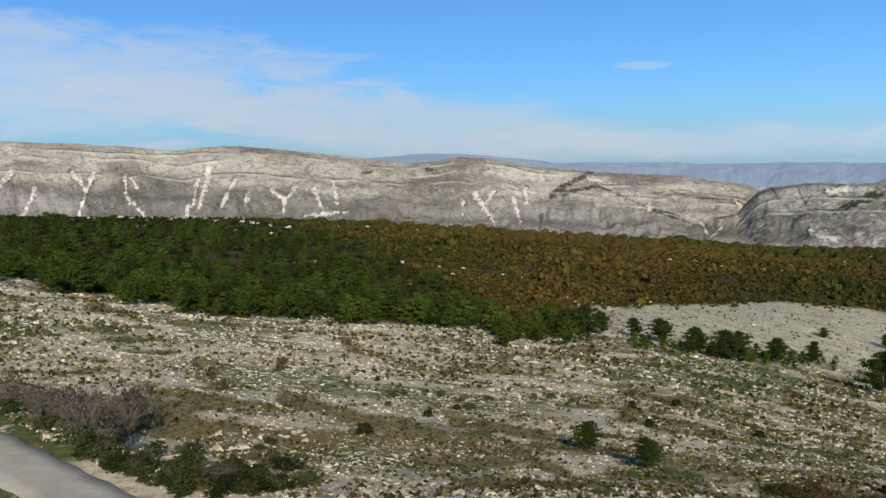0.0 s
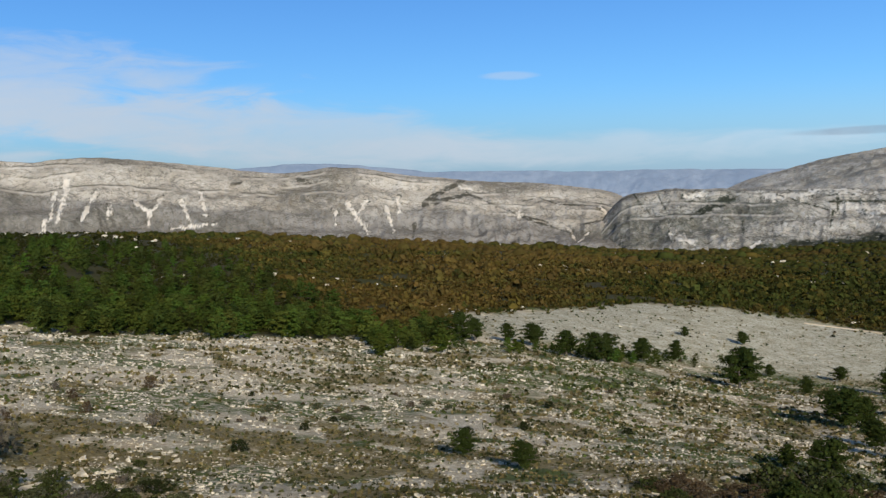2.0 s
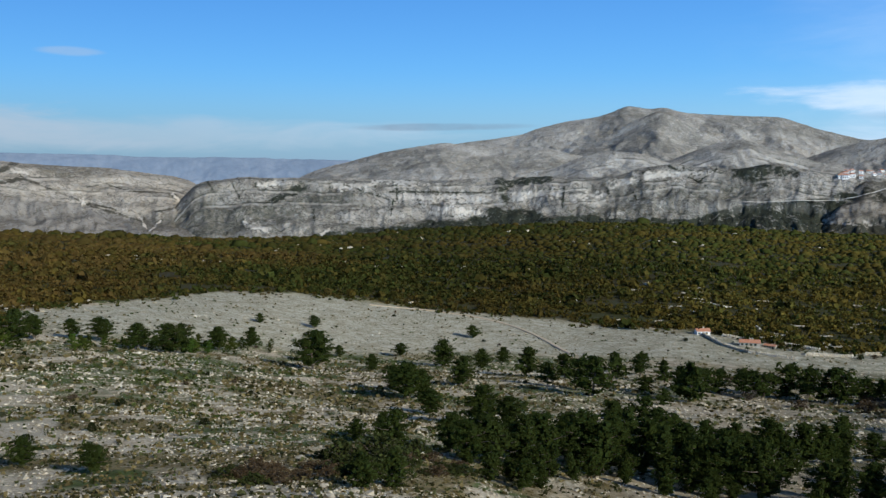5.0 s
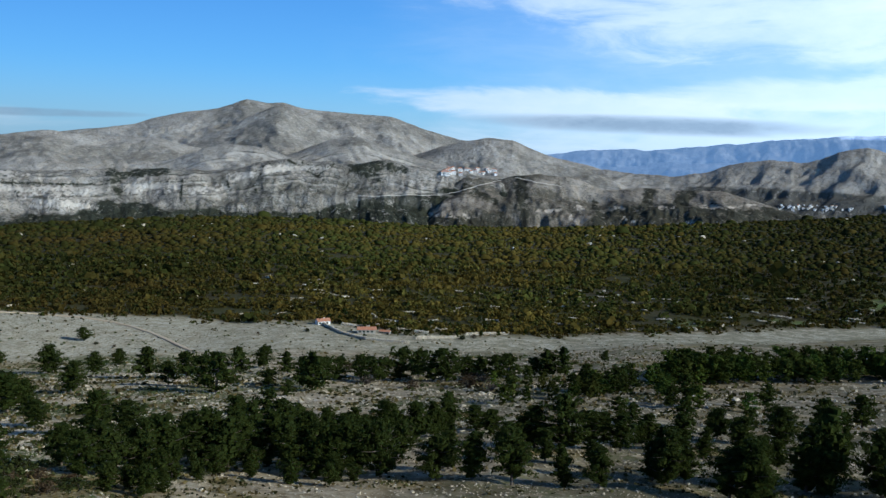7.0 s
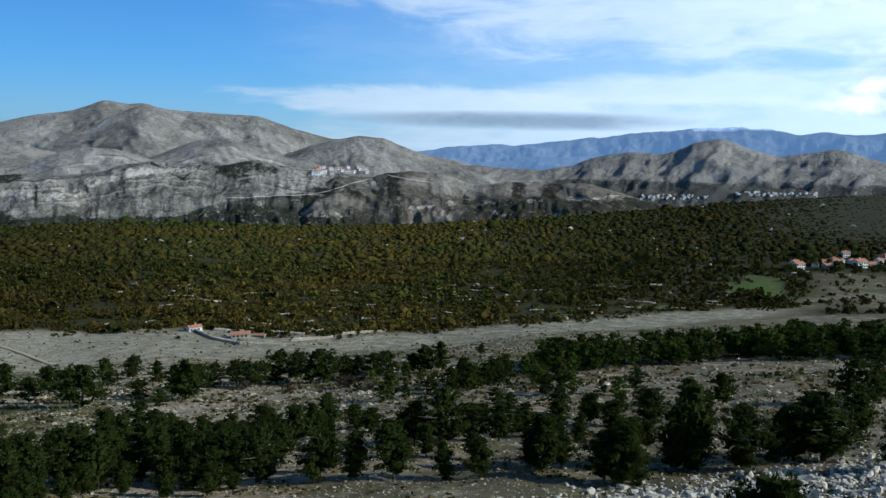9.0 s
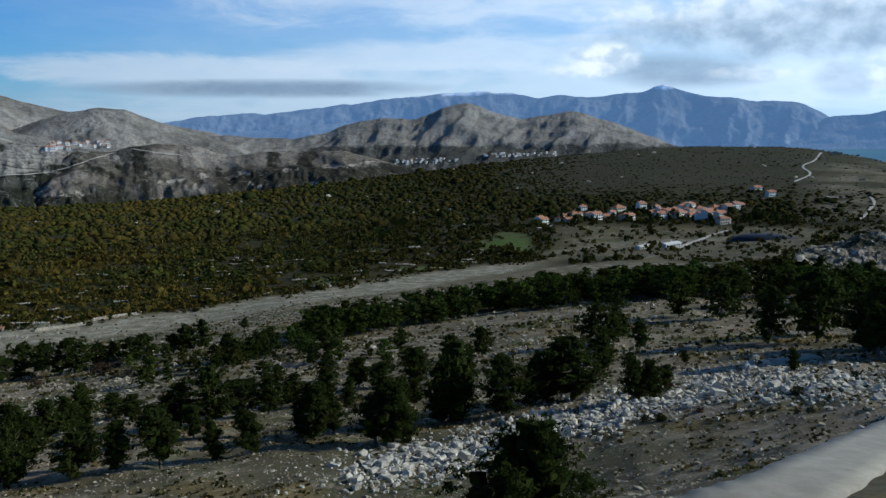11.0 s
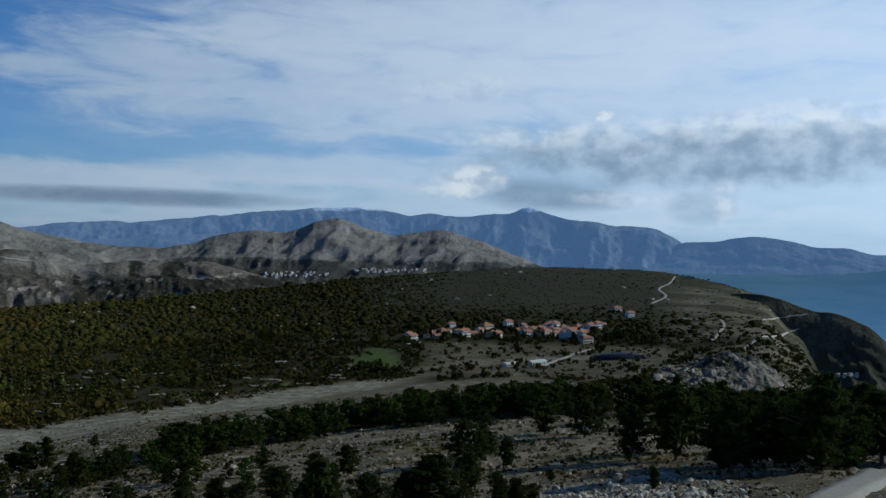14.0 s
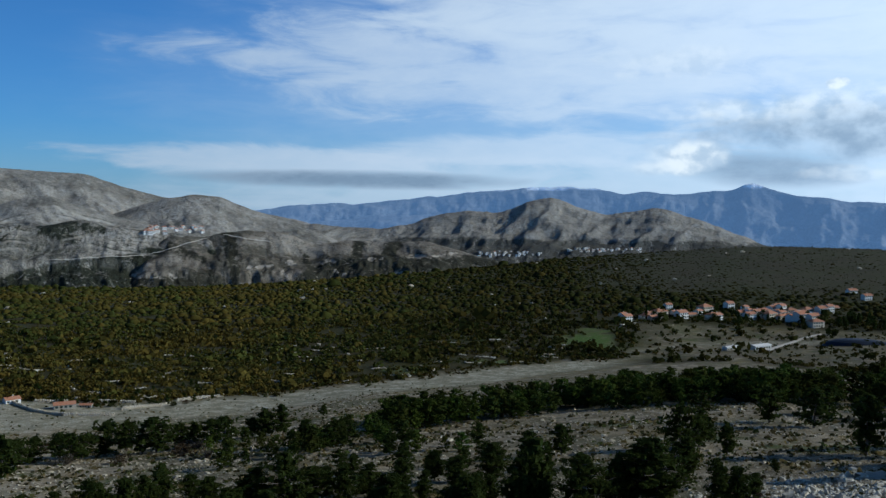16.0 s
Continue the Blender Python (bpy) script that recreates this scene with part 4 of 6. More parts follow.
def ribbon(name, label, pts, width, mat, lift=0.75, category="road", steps=14):
    """A road that follows the ground through plan points."""
    p = [Vector(q[:2]) for q in pts]
    p = [p[0] * 2 - p[1]] + p + [p[-1] * 2 - p[-2]]
    line = []
    for i in range(1, len(p) - 2):
        for j in range(steps):
            t = j / steps
            line.append(0.5 * ((2 * p[i]) + (p[i + 1] - p[i - 1]) * t + (2 * p[i - 1] - 5 * p[i] + 4 * p[i + 1] - p[i + 2]) * t * t + (3 * p[i] - p[i - 1] - 3 * p[i + 1] + p[i + 2]) * t ** 3))
    line.append(p[-2])
    ROAD_LINES.append((np.array([q[:] for q in line]), width / 2))
    v = []
    cols = 7
    for i, q in enumerate(line):
        d = (line[min(i + 1, len(line) - 1)] - line[max(i - 1, 0)]).normalized()
        side = Vector((d.y, -d.x))
        w = width * (1 + 0.05 * math.sin(i * 1.7))
        zc = float(np.mean([height(math.degrees(math.atan2(e.x, e.y)), e.length, True) for e in (q, q + side * w * 0.45, q - side * w * 0.45)]))
        for j in range(cols):
            u = j / (cols - 1) - 0.5
            e = q + side * u * w
            v.append((e.x, e.y, zc + lift - (1.6 if abs(u) > 0.49 else 0.0)))
    return tagged(new(name, mesh_from(name, v, grid_faces(len(line), cols), mat)), label, category, kind="structure")


ribbon("road", "narrow pale asphalt road curving down the hill", [sight(93, -28.2), sight(98, -25.6), sight(104, -22.5), sight(108, -19.6), sight(111, -17.3), sight(113.4, -15.3), sight(115.7, -13.6), sight(118.6, -12.3), sight(122, -11.6)], 4.6, ROAD)
ribbon("road", "pale concrete track below the hilltop", [(-15.3 - 0.72 * u, 37.6 + 0.69 * u) for u in (-14, 0, 14, 28, 42, 56)], 5.0, ROAD, lift=0.12)


# ---- plants ----
def leaf_cloud(centres, sizes, tints, per, rng, flat=0.8, leaf=0.42, lay=0.6, long=1.0):
    """Many small leafy quads on dome shells; returns verts, faces, tints."""
    n = len(centres)
    d = rng.normal(size=(n, per, 3))
    d[..., 2] = np.abs(d[..., 2]) * 1.1 - 0.25
    d /= np.linalg.norm(d, axis=-1, keepdims=True)
    rad = rng.uniform(0.55, 1.08, (n, per, 1))
    lob = 0.75 + 0.5 * rng.random((n, 1, 1)) * np.sin(d[..., :1] * 3 + rng.uniform(0, 6, (n, 1, 1)))
    c = d * rad * lob * sizes[:, None, None] * np.array([1, 1, flat])
    c = c + centres[:, None, :]
    u = rng.normal(size=(n, per, 3))
    u -= (u * d).sum(-1, keepdims=True) * d * lay
    u /= np.linalg.norm(u, axis=-1, keepdims=True)
    w = np.cross(d + 0.5 * rng.normal(size=d.shape), u)
    w /= np.linalg.norm(w, axis=-1, keepdims=True)
    h = (leaf * sizes)[:, None, None] * rng.uniform(0.6, 1.3, (n, per, 1))
    q = np.stack([c - u * h * long, c - w * h * 0.8 / long, c + u * h * long, c + w * h * 0.8 / long], 2)
    f = np.arange(n * per * 4).reshape(-1, 4)
    t = np.repeat(tints, per * 4, 0) * np.repeat(rng.uniform(0.7, 1.25, (n * per, 1)), 4, 0)
    return q.reshape(-1, 3), f, t


def dome_cloud(centres, sizes, tints, rng, tall=1.0):
    """Lumpy crowns: uneven domes of three rings, smooth shaded."""
    rings = ((0.0, 1.0, 1), (0.64, 0.72, 5), (0.95, -0.15, 6))
    base, faces = [], []
    for rad, z, m in rings:
        base += [(rad * math.cos(2 * math.pi * j / m), rad * math.sin(2 * math.pi * j / m), z) for j in range(m)]
    for j in range(5):
        faces.append((0, 1 + j, 1 + (j + 1) % 5))
    # zip the ring of five to the ring of six
    i5 = i6 = 0
    while i5 < 5 or i6 < 6:
        if i6 < 6 and (i5 == 5 or (i6 + 0.5) / 6 <= (i5 + 0.5) / 5):
            faces.append((6 + i6 % 6, 6 + (i6 + 1) % 6, 1 + i5 % 5))
            i6 += 1
        else:
            faces.append((1 + i5 % 5, 6 + i6 % 6, 1 + (i5 + 1) % 5))
            i5 += 1
    base, faces = np.array(base, float), np.array(faces)
    n, m = len(centres), len(base)
    v = base[None] * rng.uniform(0.62, 1.32, (n, m, 1)) * sizes[:, None, None] * np.array([1, 1, tall])
    ang = rng.uniform(0, 6.28, n)[:, None]
    v = np.stack([v[..., 0] * np.cos(ang) - v[..., 1] * np.sin(ang), v[..., 0] * np.sin(ang) + v[..., 1] * np.cos(ang), v[..., 2]], -1) + centres[:, None, :]
    f = (faces[None] + (np.arange(n) * m)[:, None, None]).reshape(-1, 3)
    # crown shading put into the tint: darker foot, lighter top
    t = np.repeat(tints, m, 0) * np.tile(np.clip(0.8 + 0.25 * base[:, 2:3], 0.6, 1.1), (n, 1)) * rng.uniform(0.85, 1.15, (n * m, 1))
    return v.reshape(-1, 3), f, t


def plan(a, r):
    return np.stack([r * np.sin(np.radians(a)), r * np.cos(np.radians(a)), height(a, r)], -1)


def build_woods():
    """Maquis and oak scrub over the plateau: rust brown to dark green."""
    rng = np.random.default_rng(5)
    n = 100000
    a = rng.uniform(-32, 124, n)
    er, rr, fr = (soft_interp(a, KNOTS, v) for v in (EDGE_R, RIM_R, FOOT_R))
    er = np.where((a < 8.5) | (a > 90), fr + 8, er)
    r = er * (rr * 1.04 / er) ** (rng.random(n) ** 0.9)
    p = plan(a, r)
    field, _, meadow = field_cover(a, r)
    clump = fbm(p[:, 0] / 30, p[:, 1] / 30, 3, 77)
    # long gaps along the slope, most of them near the edge of the woods
    gap = fbm(np.radians(a) * r / 55, r / 16, 4, 79) - 0.10 * np.clip((1.5 - r / er) / 0.5, 0, 1) * ((a > 9) & (a < 92))
    flat = (a > 89) & (a < 104.5) & (p[:, 2] < r * math.tan(radians(-6.45))) & (p[:, 2] > r * math.tan(radians(-8.6)))
    front = np.where(a < 9, r > fr + 8 + wood_front(a), True)
    keep = front & (clump > 0.27) & (gap > 0.29) & (~flat | (rng.random(n) < 0.22)) & (meadow < 0.5) & (field < 0.3)
    open_hill = np.clip((a - 84) / 8, 0, 1) * np.clip((r - 1080) / 250, 0, 1)
    flank = (a > 103.5) & (a < 113) & (p[:, 2] < -0.045 * r)
    keep &= rng.random(n) < (1 - 0.5 * open_hill) * np.where(flank, 0.4, 1)
    a, r, p = a[keep], r[keep], p[keep]
    n = len(a)
    left = np.clip((3.5 - 12.0 * np.log(r / 300) - a + 11 * (fbm(p[:, 0] / 60, p[:, 1] / 60, 4, 41) - 0.5) + rng.normal(0, 1.2, n)) / 5 + 0.5, 0, 1)
    size = (1.25 + r * 0.00125) * np.exp(rng.normal(-0.06, 0.42, n)) * (1 - 0.62 * open_hill[keep]) * (1 - 0.5 * left)
    rust = fbm(p[:, 0] / 130, p[:, 1] / 130, 4, 55) + 0.24 * np.clip((22 - np.abs(a - 5)) / 14, 0, 1) + 0.06 * np.clip((a - 45) / 15, 0, 1) - 0.14 * np.clip((a - 66) / 12, 0, 1) - 0.22 * np.clip((a - 82) / 10, 0, 1) - 0.9 * left
    rust = np.clip((rust - 0.50) * 3 + rng.normal(0, 0.25, n), 0, 1)[:, None]
    shade = (0.72 + 0.6 * fbm(p[:, 0] / 22, p[:, 1] / 22, 3, 57))[:, None]
    # scrub under the western pines tinted darker, painting shaded gaps between crowns
    green = np.array([0.050, 0.060, 0.012]) * rng.uniform(0.8, 1.2, (n, 1)) * (1 - 0.62 * left[:, None])
    brown = np.array([0.125, 0.078, 0.022]) * rng.uniform(0.75, 1.2, (n, 1))
    olive = np.array([0.118, 0.086, 0.017])
    east = np.clip((a - 34) / 10, 0, 1)[:, None]
    brown = brown * (1 - east) + olive * east * rng.uniform(0.7, 1.1, (n, 1))
    tint = green * (1 - rust) + brown * rust
    mixed = rng.random((n, 1)) ** 3 * (1 - 0.8 * left[:, None])
    tint = (tint * (1 - mixed) + olive * mixed) * shade
    p[:, 2] += size * 0.3
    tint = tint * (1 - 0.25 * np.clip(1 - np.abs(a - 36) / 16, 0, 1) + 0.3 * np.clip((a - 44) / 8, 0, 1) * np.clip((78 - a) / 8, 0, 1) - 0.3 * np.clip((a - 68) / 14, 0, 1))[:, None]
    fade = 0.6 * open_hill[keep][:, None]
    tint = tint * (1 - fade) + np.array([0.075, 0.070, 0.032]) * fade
    far = r > 950
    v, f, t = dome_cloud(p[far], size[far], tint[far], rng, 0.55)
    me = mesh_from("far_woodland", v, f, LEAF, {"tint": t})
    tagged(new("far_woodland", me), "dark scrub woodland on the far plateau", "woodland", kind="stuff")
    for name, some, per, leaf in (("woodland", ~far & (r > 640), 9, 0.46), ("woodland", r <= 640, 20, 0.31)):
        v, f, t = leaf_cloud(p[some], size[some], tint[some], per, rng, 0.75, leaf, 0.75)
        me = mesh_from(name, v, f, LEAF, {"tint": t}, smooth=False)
        tagged(new(name, me), "rust-brown and dark green scrub woodland over the plateau", "woodland", kind="stuff")


build_woods()


def build_edge_scrub():
    """Bushes that fray the edge of the woods."""
    rng = np.random.default_rng(15)
    n = 1500
    a = rng.uniform(10, 92, n)
    r = soft_interp(a, KNOTS, EDGE_R) + rng.normal(4, 9, n) + 16 * (fbm(a / 1.5, a * 0, 3, 12) - 0.5)
    ok = fbm(a / 0.9, a * 0, 3, 14) > 0.42
    a, r = a[ok], r[ok]
    p, n = plan(a, r), ok.sum()
    size = np.exp(rng.normal(0.25, 0.35, n))
    p[:, 2] += size * 0.3
    tint = np.where(rng.random((n, 1)) < 0.5, [0.050, 0.060, 0.012], [0.095, 0.070, 0.018]) * rng.uniform(0.6, 1.2, (n, 1))
    v, f, t = leaf_cloud(p, size, tint, 22, rng, 0.8, 0.34, 0.6)
    tagged(new("edge_scrub", mesh_from("edge_scrub", v, f, LEAF, {"tint": t}, smooth=False)), "olive and brown scrub fraying the edge of the woods", "scrub", kind="stuff")


build_edge_scrub()


def tube(bm, pts, radii, sides=7):
    rings = []
    for i, p in enumerate(pts):
        d = (pts[min(i + 1, len(pts) - 1)] - pts[max(i - 1, 0)]).normalized()
        s = d.cross(Vector((0.3, 1, 0.1))).normalized()
        t = d.cross(s)
        rings.append([bm.verts.new(p + (s * math.cos(2 * math.pi * j / sides) + t * math.sin(2 * math.pi * j / sides)) * radii[i]) for j in range(sides)])
    for q, w in zip(rings, rings[1:]):
        for j in range(sides):
            bm.faces.new((q[j], q[(j + 1) % sides], w[(j + 1) % sides], w[j]))
    bm.faces.new(rings[-1])
    bm.faces.new(rings[0][::-1])


def part(name, data, parent, label=""):
    ob = new(name, data)
    ob.parent = parent
    return tagged(ob, label)


def bm_mesh(name, bm, mat):
    me = bpy.data.meshes.new(name)
    bm.normal_update()
    bm.to_mesh(me)
    bm.free()
    me.materials.append(mat)
    return me


def make_pine(seed, spread, base, point, clumps=400, per=13, tuft=0.055, leaf=0.30, boughs=34):
    """A young black pine one unit high: trunk with limbs, and a crown of needle tufts."""
    rng = np.random.default_rng(seed)
    bm = bmesh.new()
    lean = Vector((rng.normal(0, 0.03), rng.normal(0, 0.03), 0))
    pts = [Vector((0, 0, -0.06 + 1.0 * t)) + lean * t * t * 2 + Vector((math.sin(t * 5 + seed), math.cos(t * 4 + seed), 0)) * 0.012 for t in np.linspace(0, 1, 8)]
    tube(bm, pts, [0.030, 0.024, 0.021, 0.018, 0.014, 0.010, 0.006, 0.002])
    lobes = rng.uniform(0, 6.28, 4)

    def envelope(k, ang):
        body = math.sin(min(1.0, k * 2.4 + 0.30) * math.pi / 2) * (1 - k ** point) ** 0.8
        return spread * body * (0.82 + 0.16 * math.sin(2 * ang + lobes[0]) + 0.12 * math.sin(5 * ang + lobes[1] + 9 * k) + 0.14 * math.sin(11 * k + lobes[2] + ang))
    for i in range(22):
        k = (i / 21) ** 0.9 * 0.9
        h, ang = base + (1 - base) * k, i * 2.4 + rng.uniform(-0.4, 0.4)
        reach = envelope(k, ang) * 0.85 + 0.01
        q = Vector((0, 0, h)) + lean * h * h * 2
        e = q + Vector((math.cos(ang) * reach, math.sin(ang) * reach, reach * rng.uniform(0.1, 0.4)))
        tube(bm, [q, (q + e) / 2 + Vector((0, 0, -0.015)), e], [0.009, 0.006, 0.002], 5)
    trunk = bm_mesh("trunk", bm, BARK)
    cen, siz = [], []
    for b in range(boughs):
        k, ang = (b / (boughs - 1)) ** 0.95, b * 2.4 + rng.uniform(-0.5, 0.5)
        reach = envelope(min(k, 0.985), ang) * rng.uniform(0.75, 1.12) + 0.012
        h = base + (0.97 - base) * k
        for i in range(max(4, int(clumps / boughs * (0.5 + reach / spread)))):
            u = rng.uniform(0.12, 1.0)
            d = reach * u
            cen.append((math.cos(ang) * d + lean.x * h * h * 2 + rng.normal(0, 0.05), math.sin(ang) * d + lean.y * h * h * 2 + rng.normal(0, 0.05), h + 0.22 * d + rng.normal(0, 0.026)))
            siz.append(tuft * rng.uniform(0.5, 1.4))
    v, f, t = leaf_cloud(np.array(cen), np.array(siz), np.ones((len(cen), 3)), per, rng, 0.9, leaf, 0.25, 1.5)
    # the dense heart of each bough: a lumpy eight-sided knot
    box = np.array([[x, y, z] for z in (-1, 1) for x, y in ((-1, -1), (1, -1), (1, 1), (-1, 1))]) * 0.58
    quads = np.array([(0, 3, 2, 1), (4, 5, 6, 7), (0, 1, 5, 4), (1, 2, 6, 5), (2, 3, 7, 6), (3, 0, 4, 7)])
    pick = rng.permutation(len(cen))[:boughs * 3]
    heart = np.array(cen)[pick] * np.array([0.62, 0.62, 1.0])
    knots = heart[:, None, :] + box[None] * rng.uniform(0.5, 1.4, (len(pick), 8, 1)) * 0.06
    f = np.concatenate([f, (quads[None] + (np.arange(len(pick)) * 8)[:, None, None]).reshape(-1, 4) + len(v)])
    v = np.concatenate([v, knots.reshape(-1, 3)])
    crown = mesh_from("crown", v, f, PINE, smooth=False)
    return trunk, crown


PINES = [make_pine(*v) for v in ((1, 0.42, 0.10, 2.2), (2, 0.47, 0.14, 2.8), (3, 0.36, 0.08, 1.8), (4, 0.49, 0.18, 3.4), (5, 0.44, 0.08, 2.1), (6, 0.53, 0.11, 3.0), (7, 0.39, 0.15, 2.4))] + [make_pine(8, 0.62, 0.03, 2.6, 1500, 22, 0.040, 0.26, 60)]
PINES += [make_pine(20 + i, 0.42 + 0.04 * i, 0.12, 2.2 + 0.4 * i, 110, 8, 0.09, 0.42, 26) for i in range(4)]
PINE_MODELS = {}


def pine(x, y, tall, turn, model, wide=1.0, label="dark green pine tree on the stony slope", group="pines on the slope"):
    if model not in PINE_MODELS:
        tree = tagged(new("pine_tree"), label, "tree", group)
        part("trunk", PINES[model][0], tree, "grey-brown bark")
        part("crown", PINES[model][1], tree)
        PINE_MODELS[model] = tree
    else:
        tree = copy_thing(PINE_MODELS[model], Matrix())
    tree.matrix_basis = Matrix.LocRotScale((x, y, ground_z(x, y) - 0.12), Euler((0, 0, turn)), (tall * wide, tall * wide, tall))
    return tagged(tree, label, "tree", group)


# pines that stand apart: bearing, distance, height
PINE_PLACES = [(9, 305, 9), (9.1, 77, 2.1), (10, 315, 7.2), (12.1, 319, 6.3), (12.9, 67, 2.1), (13.7, 317, 7.3), (15.8, 294, 7.8), (17.6, 292, 8.7), (18.2, 315, 8.3), (20.5, 332, 7.7), (22.5, 360, 7.1), (23.1, 425, 4.2), (26.3, 290, 11.6), (26.5, 432, 5.7), (26.8, 323, 8.6), (28.1, 368, 4.4), (29.1, 95, 2.3), (29.4, 54, 2.2), (30.2, 293, 4.9), (30.9, 96, 2.9), (31.6, 57, 2.4), (31.6, 87, 3.6), (31.7, 212, 5.7), (32, 379, 5.5), (32.4, 193, 7.1), (33.5, 195, 5.9), (33.9, 163, 4.4), (34.8, 331, 8.8), (35.3, 92, 3.8), (35.9, 228, 6.9), (36.4, 83, 4), (36.7, 443, 5.8), (37.2, 141, 6.2)] \
    + [(37.3, 322, 6.4), (37.9, 85, 4.6), (38.6, 362, 6), (39, 132, 4.5), (39.8, 88, 4.8), (40.1, 275, 8.2), (40.5, 110, 4.1), (41.2, 92, 5), (41.5, 237, 5.5), (42.6, 269, 7.1), (42.7, 100, 4.8), (43.7, 227, 7.6), (44.1, 94, 5.8), (44.4, 213, 8.6), (45, 92, 5.1), (45.9, 131, 5.1), (45.9, 279, 7.5), (46, 103, 5.3), (46.9, 115, 5.4), (47.3, 320, 7.3), (47.5, 162, 4.4), (47.6, 96, 5.7), (47.6, 231, 4), (48.5, 122, 5.3), (48.8, 203, 3.5), (48.8, 279, 5.9), (49.1, 92, 5.4), (49.7, 131, 4.6), (49.8, 228, 7), (50.1, 105, 4.9), (50.4, 217, 8.3), (50.9, 92, 5.1), (51.2, 245, 6.1)] \
    + [(51.4, 117, 4.6), (52, 251, 5.8), (52.2, 100, 5.1), (53, 91, 5), (53, 124, 3.9), (53.5, 262, 6), (53.9, 104, 4.5), (54.1, 246, 6.6), (54.7, 253, 5.8), (54.9, 90, 5.3), (55.3, 119, 5.1), (56, 255, 8.3), (56.2, 104, 4.1), (57.2, 120, 5.1), (57.2, 263, 7.5), (58.1, 250, 5.7), (58.3, 88, 4.2), (58.3, 124, 4.8), (59, 249, 8.6), (59.1, 131, 4.6), (59.3, 94, 4.1), (59.3, 165, 3.8), (60.4, 270, 5.7), (60.9, 88, 4.5), (61.1, 137, 3.7), (61.2, 256, 5.9), (62, 127, 3.5), (62.2, 257, 6.4), (63, 248, 7.1), (63.2, 103, 4), (63.5, 87, 5.5), (64.1, 112, 3.9), (64.7, 272, 5.2)] \
    + [(64.9, 112, 5.2), (65.5, 270, 7.2), (65.6, 101, 3.6), (66.6, 269, 7.7), (66.8, 88, 3.8), (66.8, 111, 6.5), (67.8, 220, 5.9), (68.3, 115, 4.5), (68.7, 99, 3.1), (69.1, 87, 3.8), (69.1, 334, 3.8), (69.3, 120, 4.2), (69.8, 213, 5.7), (70.1, 163, 3.2), (70.3, 113, 4.4), (70.7, 220, 5), (70.9, 151, 3.2), (72.4, 94, 4), (73.2, 92, 5.4), (73.3, 181, 4.2), (74.3, 186, 5.7), (74.4, 94, 3.7), (77.1, 87, 4.8), (77.6, 121, 4.4), (78.1, 86, 5.9), (79, 86, 5.1), (79, 192, 4.3), (79.9, 134, 5.4), (81.5, 95, 6.5), (82.7, 95, 7.8), (84.3, 163, 5.1), (85.6, 94, 6.4), (87.5, 98, 5.3)] \
    + [(88.5, 100, 4.5), (89.4, 102, 6.4), (90.3, 99, 6.7), (91.6, 163, 7.2), (92, 118, 5.3), (92.7, 166, 5.9), (92.8, 226, 6), (93.3, 174, 4.3), (94.2, 93, 4.7), (94.4, 155, 4.8), (95.1, 94, 4), (96, 101, 2.6), (96.8, 213, 7.1), (97.2, 127, 1.6), (99.3, 205, 7.6), (100.1, 236, 6.8), (101.8, 234, 5.8), (102.1, 152, 8.2), (103.6, 104, 2.4), (104.3, 165, 8.2), (104.9, 151, 10.6), (107.4, 132, 7.7), (108.2, 120, 9), (109.1, 136, 9), (110.6, 132, 8.2), (111.4, 138, 8.6)]
ROADSIDE = [(112.9, 122, 10.7), (114.2, 129, 12.5), (116.4, 139, 9.9), (117.6, 176, 10.8), (119.3, 203, 15.8), (120.2, 145, 14.1), (111.6, 140, 7.7), (115.5, 149, 11.5)]
# stands: corners as (bearing, height angle) of the feet: far left, far right, near left, near right; number; heights
STANDS = [((4, -10.2), (24, -11.6), (4, -10.6), (24, -12.2), 64, 2.8, 6.0), ((73, -12.75), (93, -10.2), (73, -13.5), (93, -11.3), 190, 5, 8),
          ((88, -10.6), (104.5, -9.8), (88, -11.5), (104.5, -10.7), 110, 6, 9), ((104.5, -10.1), (121, -9.8), (104.5, -11.4), (121, -10.9), 70, 7, 11),
          ((37, -17.0), (58, -16.6), (40, -20.6), (58, -20.4), 58, 1.8, 3.4), ((69, -14.2), (84, -14.8), (69, -17.5), (84, -18.3), 22, 2.8, 5), ((62, -14.2), (73, -13.4), (62, -15.6), (73, -14.4), 30, 3.5, 6)]
# the front of the western wood: bearing, height angle of the feet
WOOD_FRONT = [(-31, -5.0), (-26.2, -5.75), (-22, -6.4), (-17.5, -7.75), (-13.5, -8.3), (-10, -8.55), (-5, -8.9), (0, -9.6), (3, -10.3), (6.5, -10.5), (9, -10.6)]
# the pine wood behind it: bearings, distances
WOOD_EDGE = [(-31, -16, 285, 420, 170, 4, 9), (-16, 4, 250, 420, 220, 4, 9), (-31, 2, 420, 700, 260, 5, 11)]


FAR_PINES = [make_pine(40 + i, 0.40 + 0.03 * i, 0.10, 2.2 + 0.4 * i, 56, 6, 0.11, 0.40, 14) for i in range(4)]


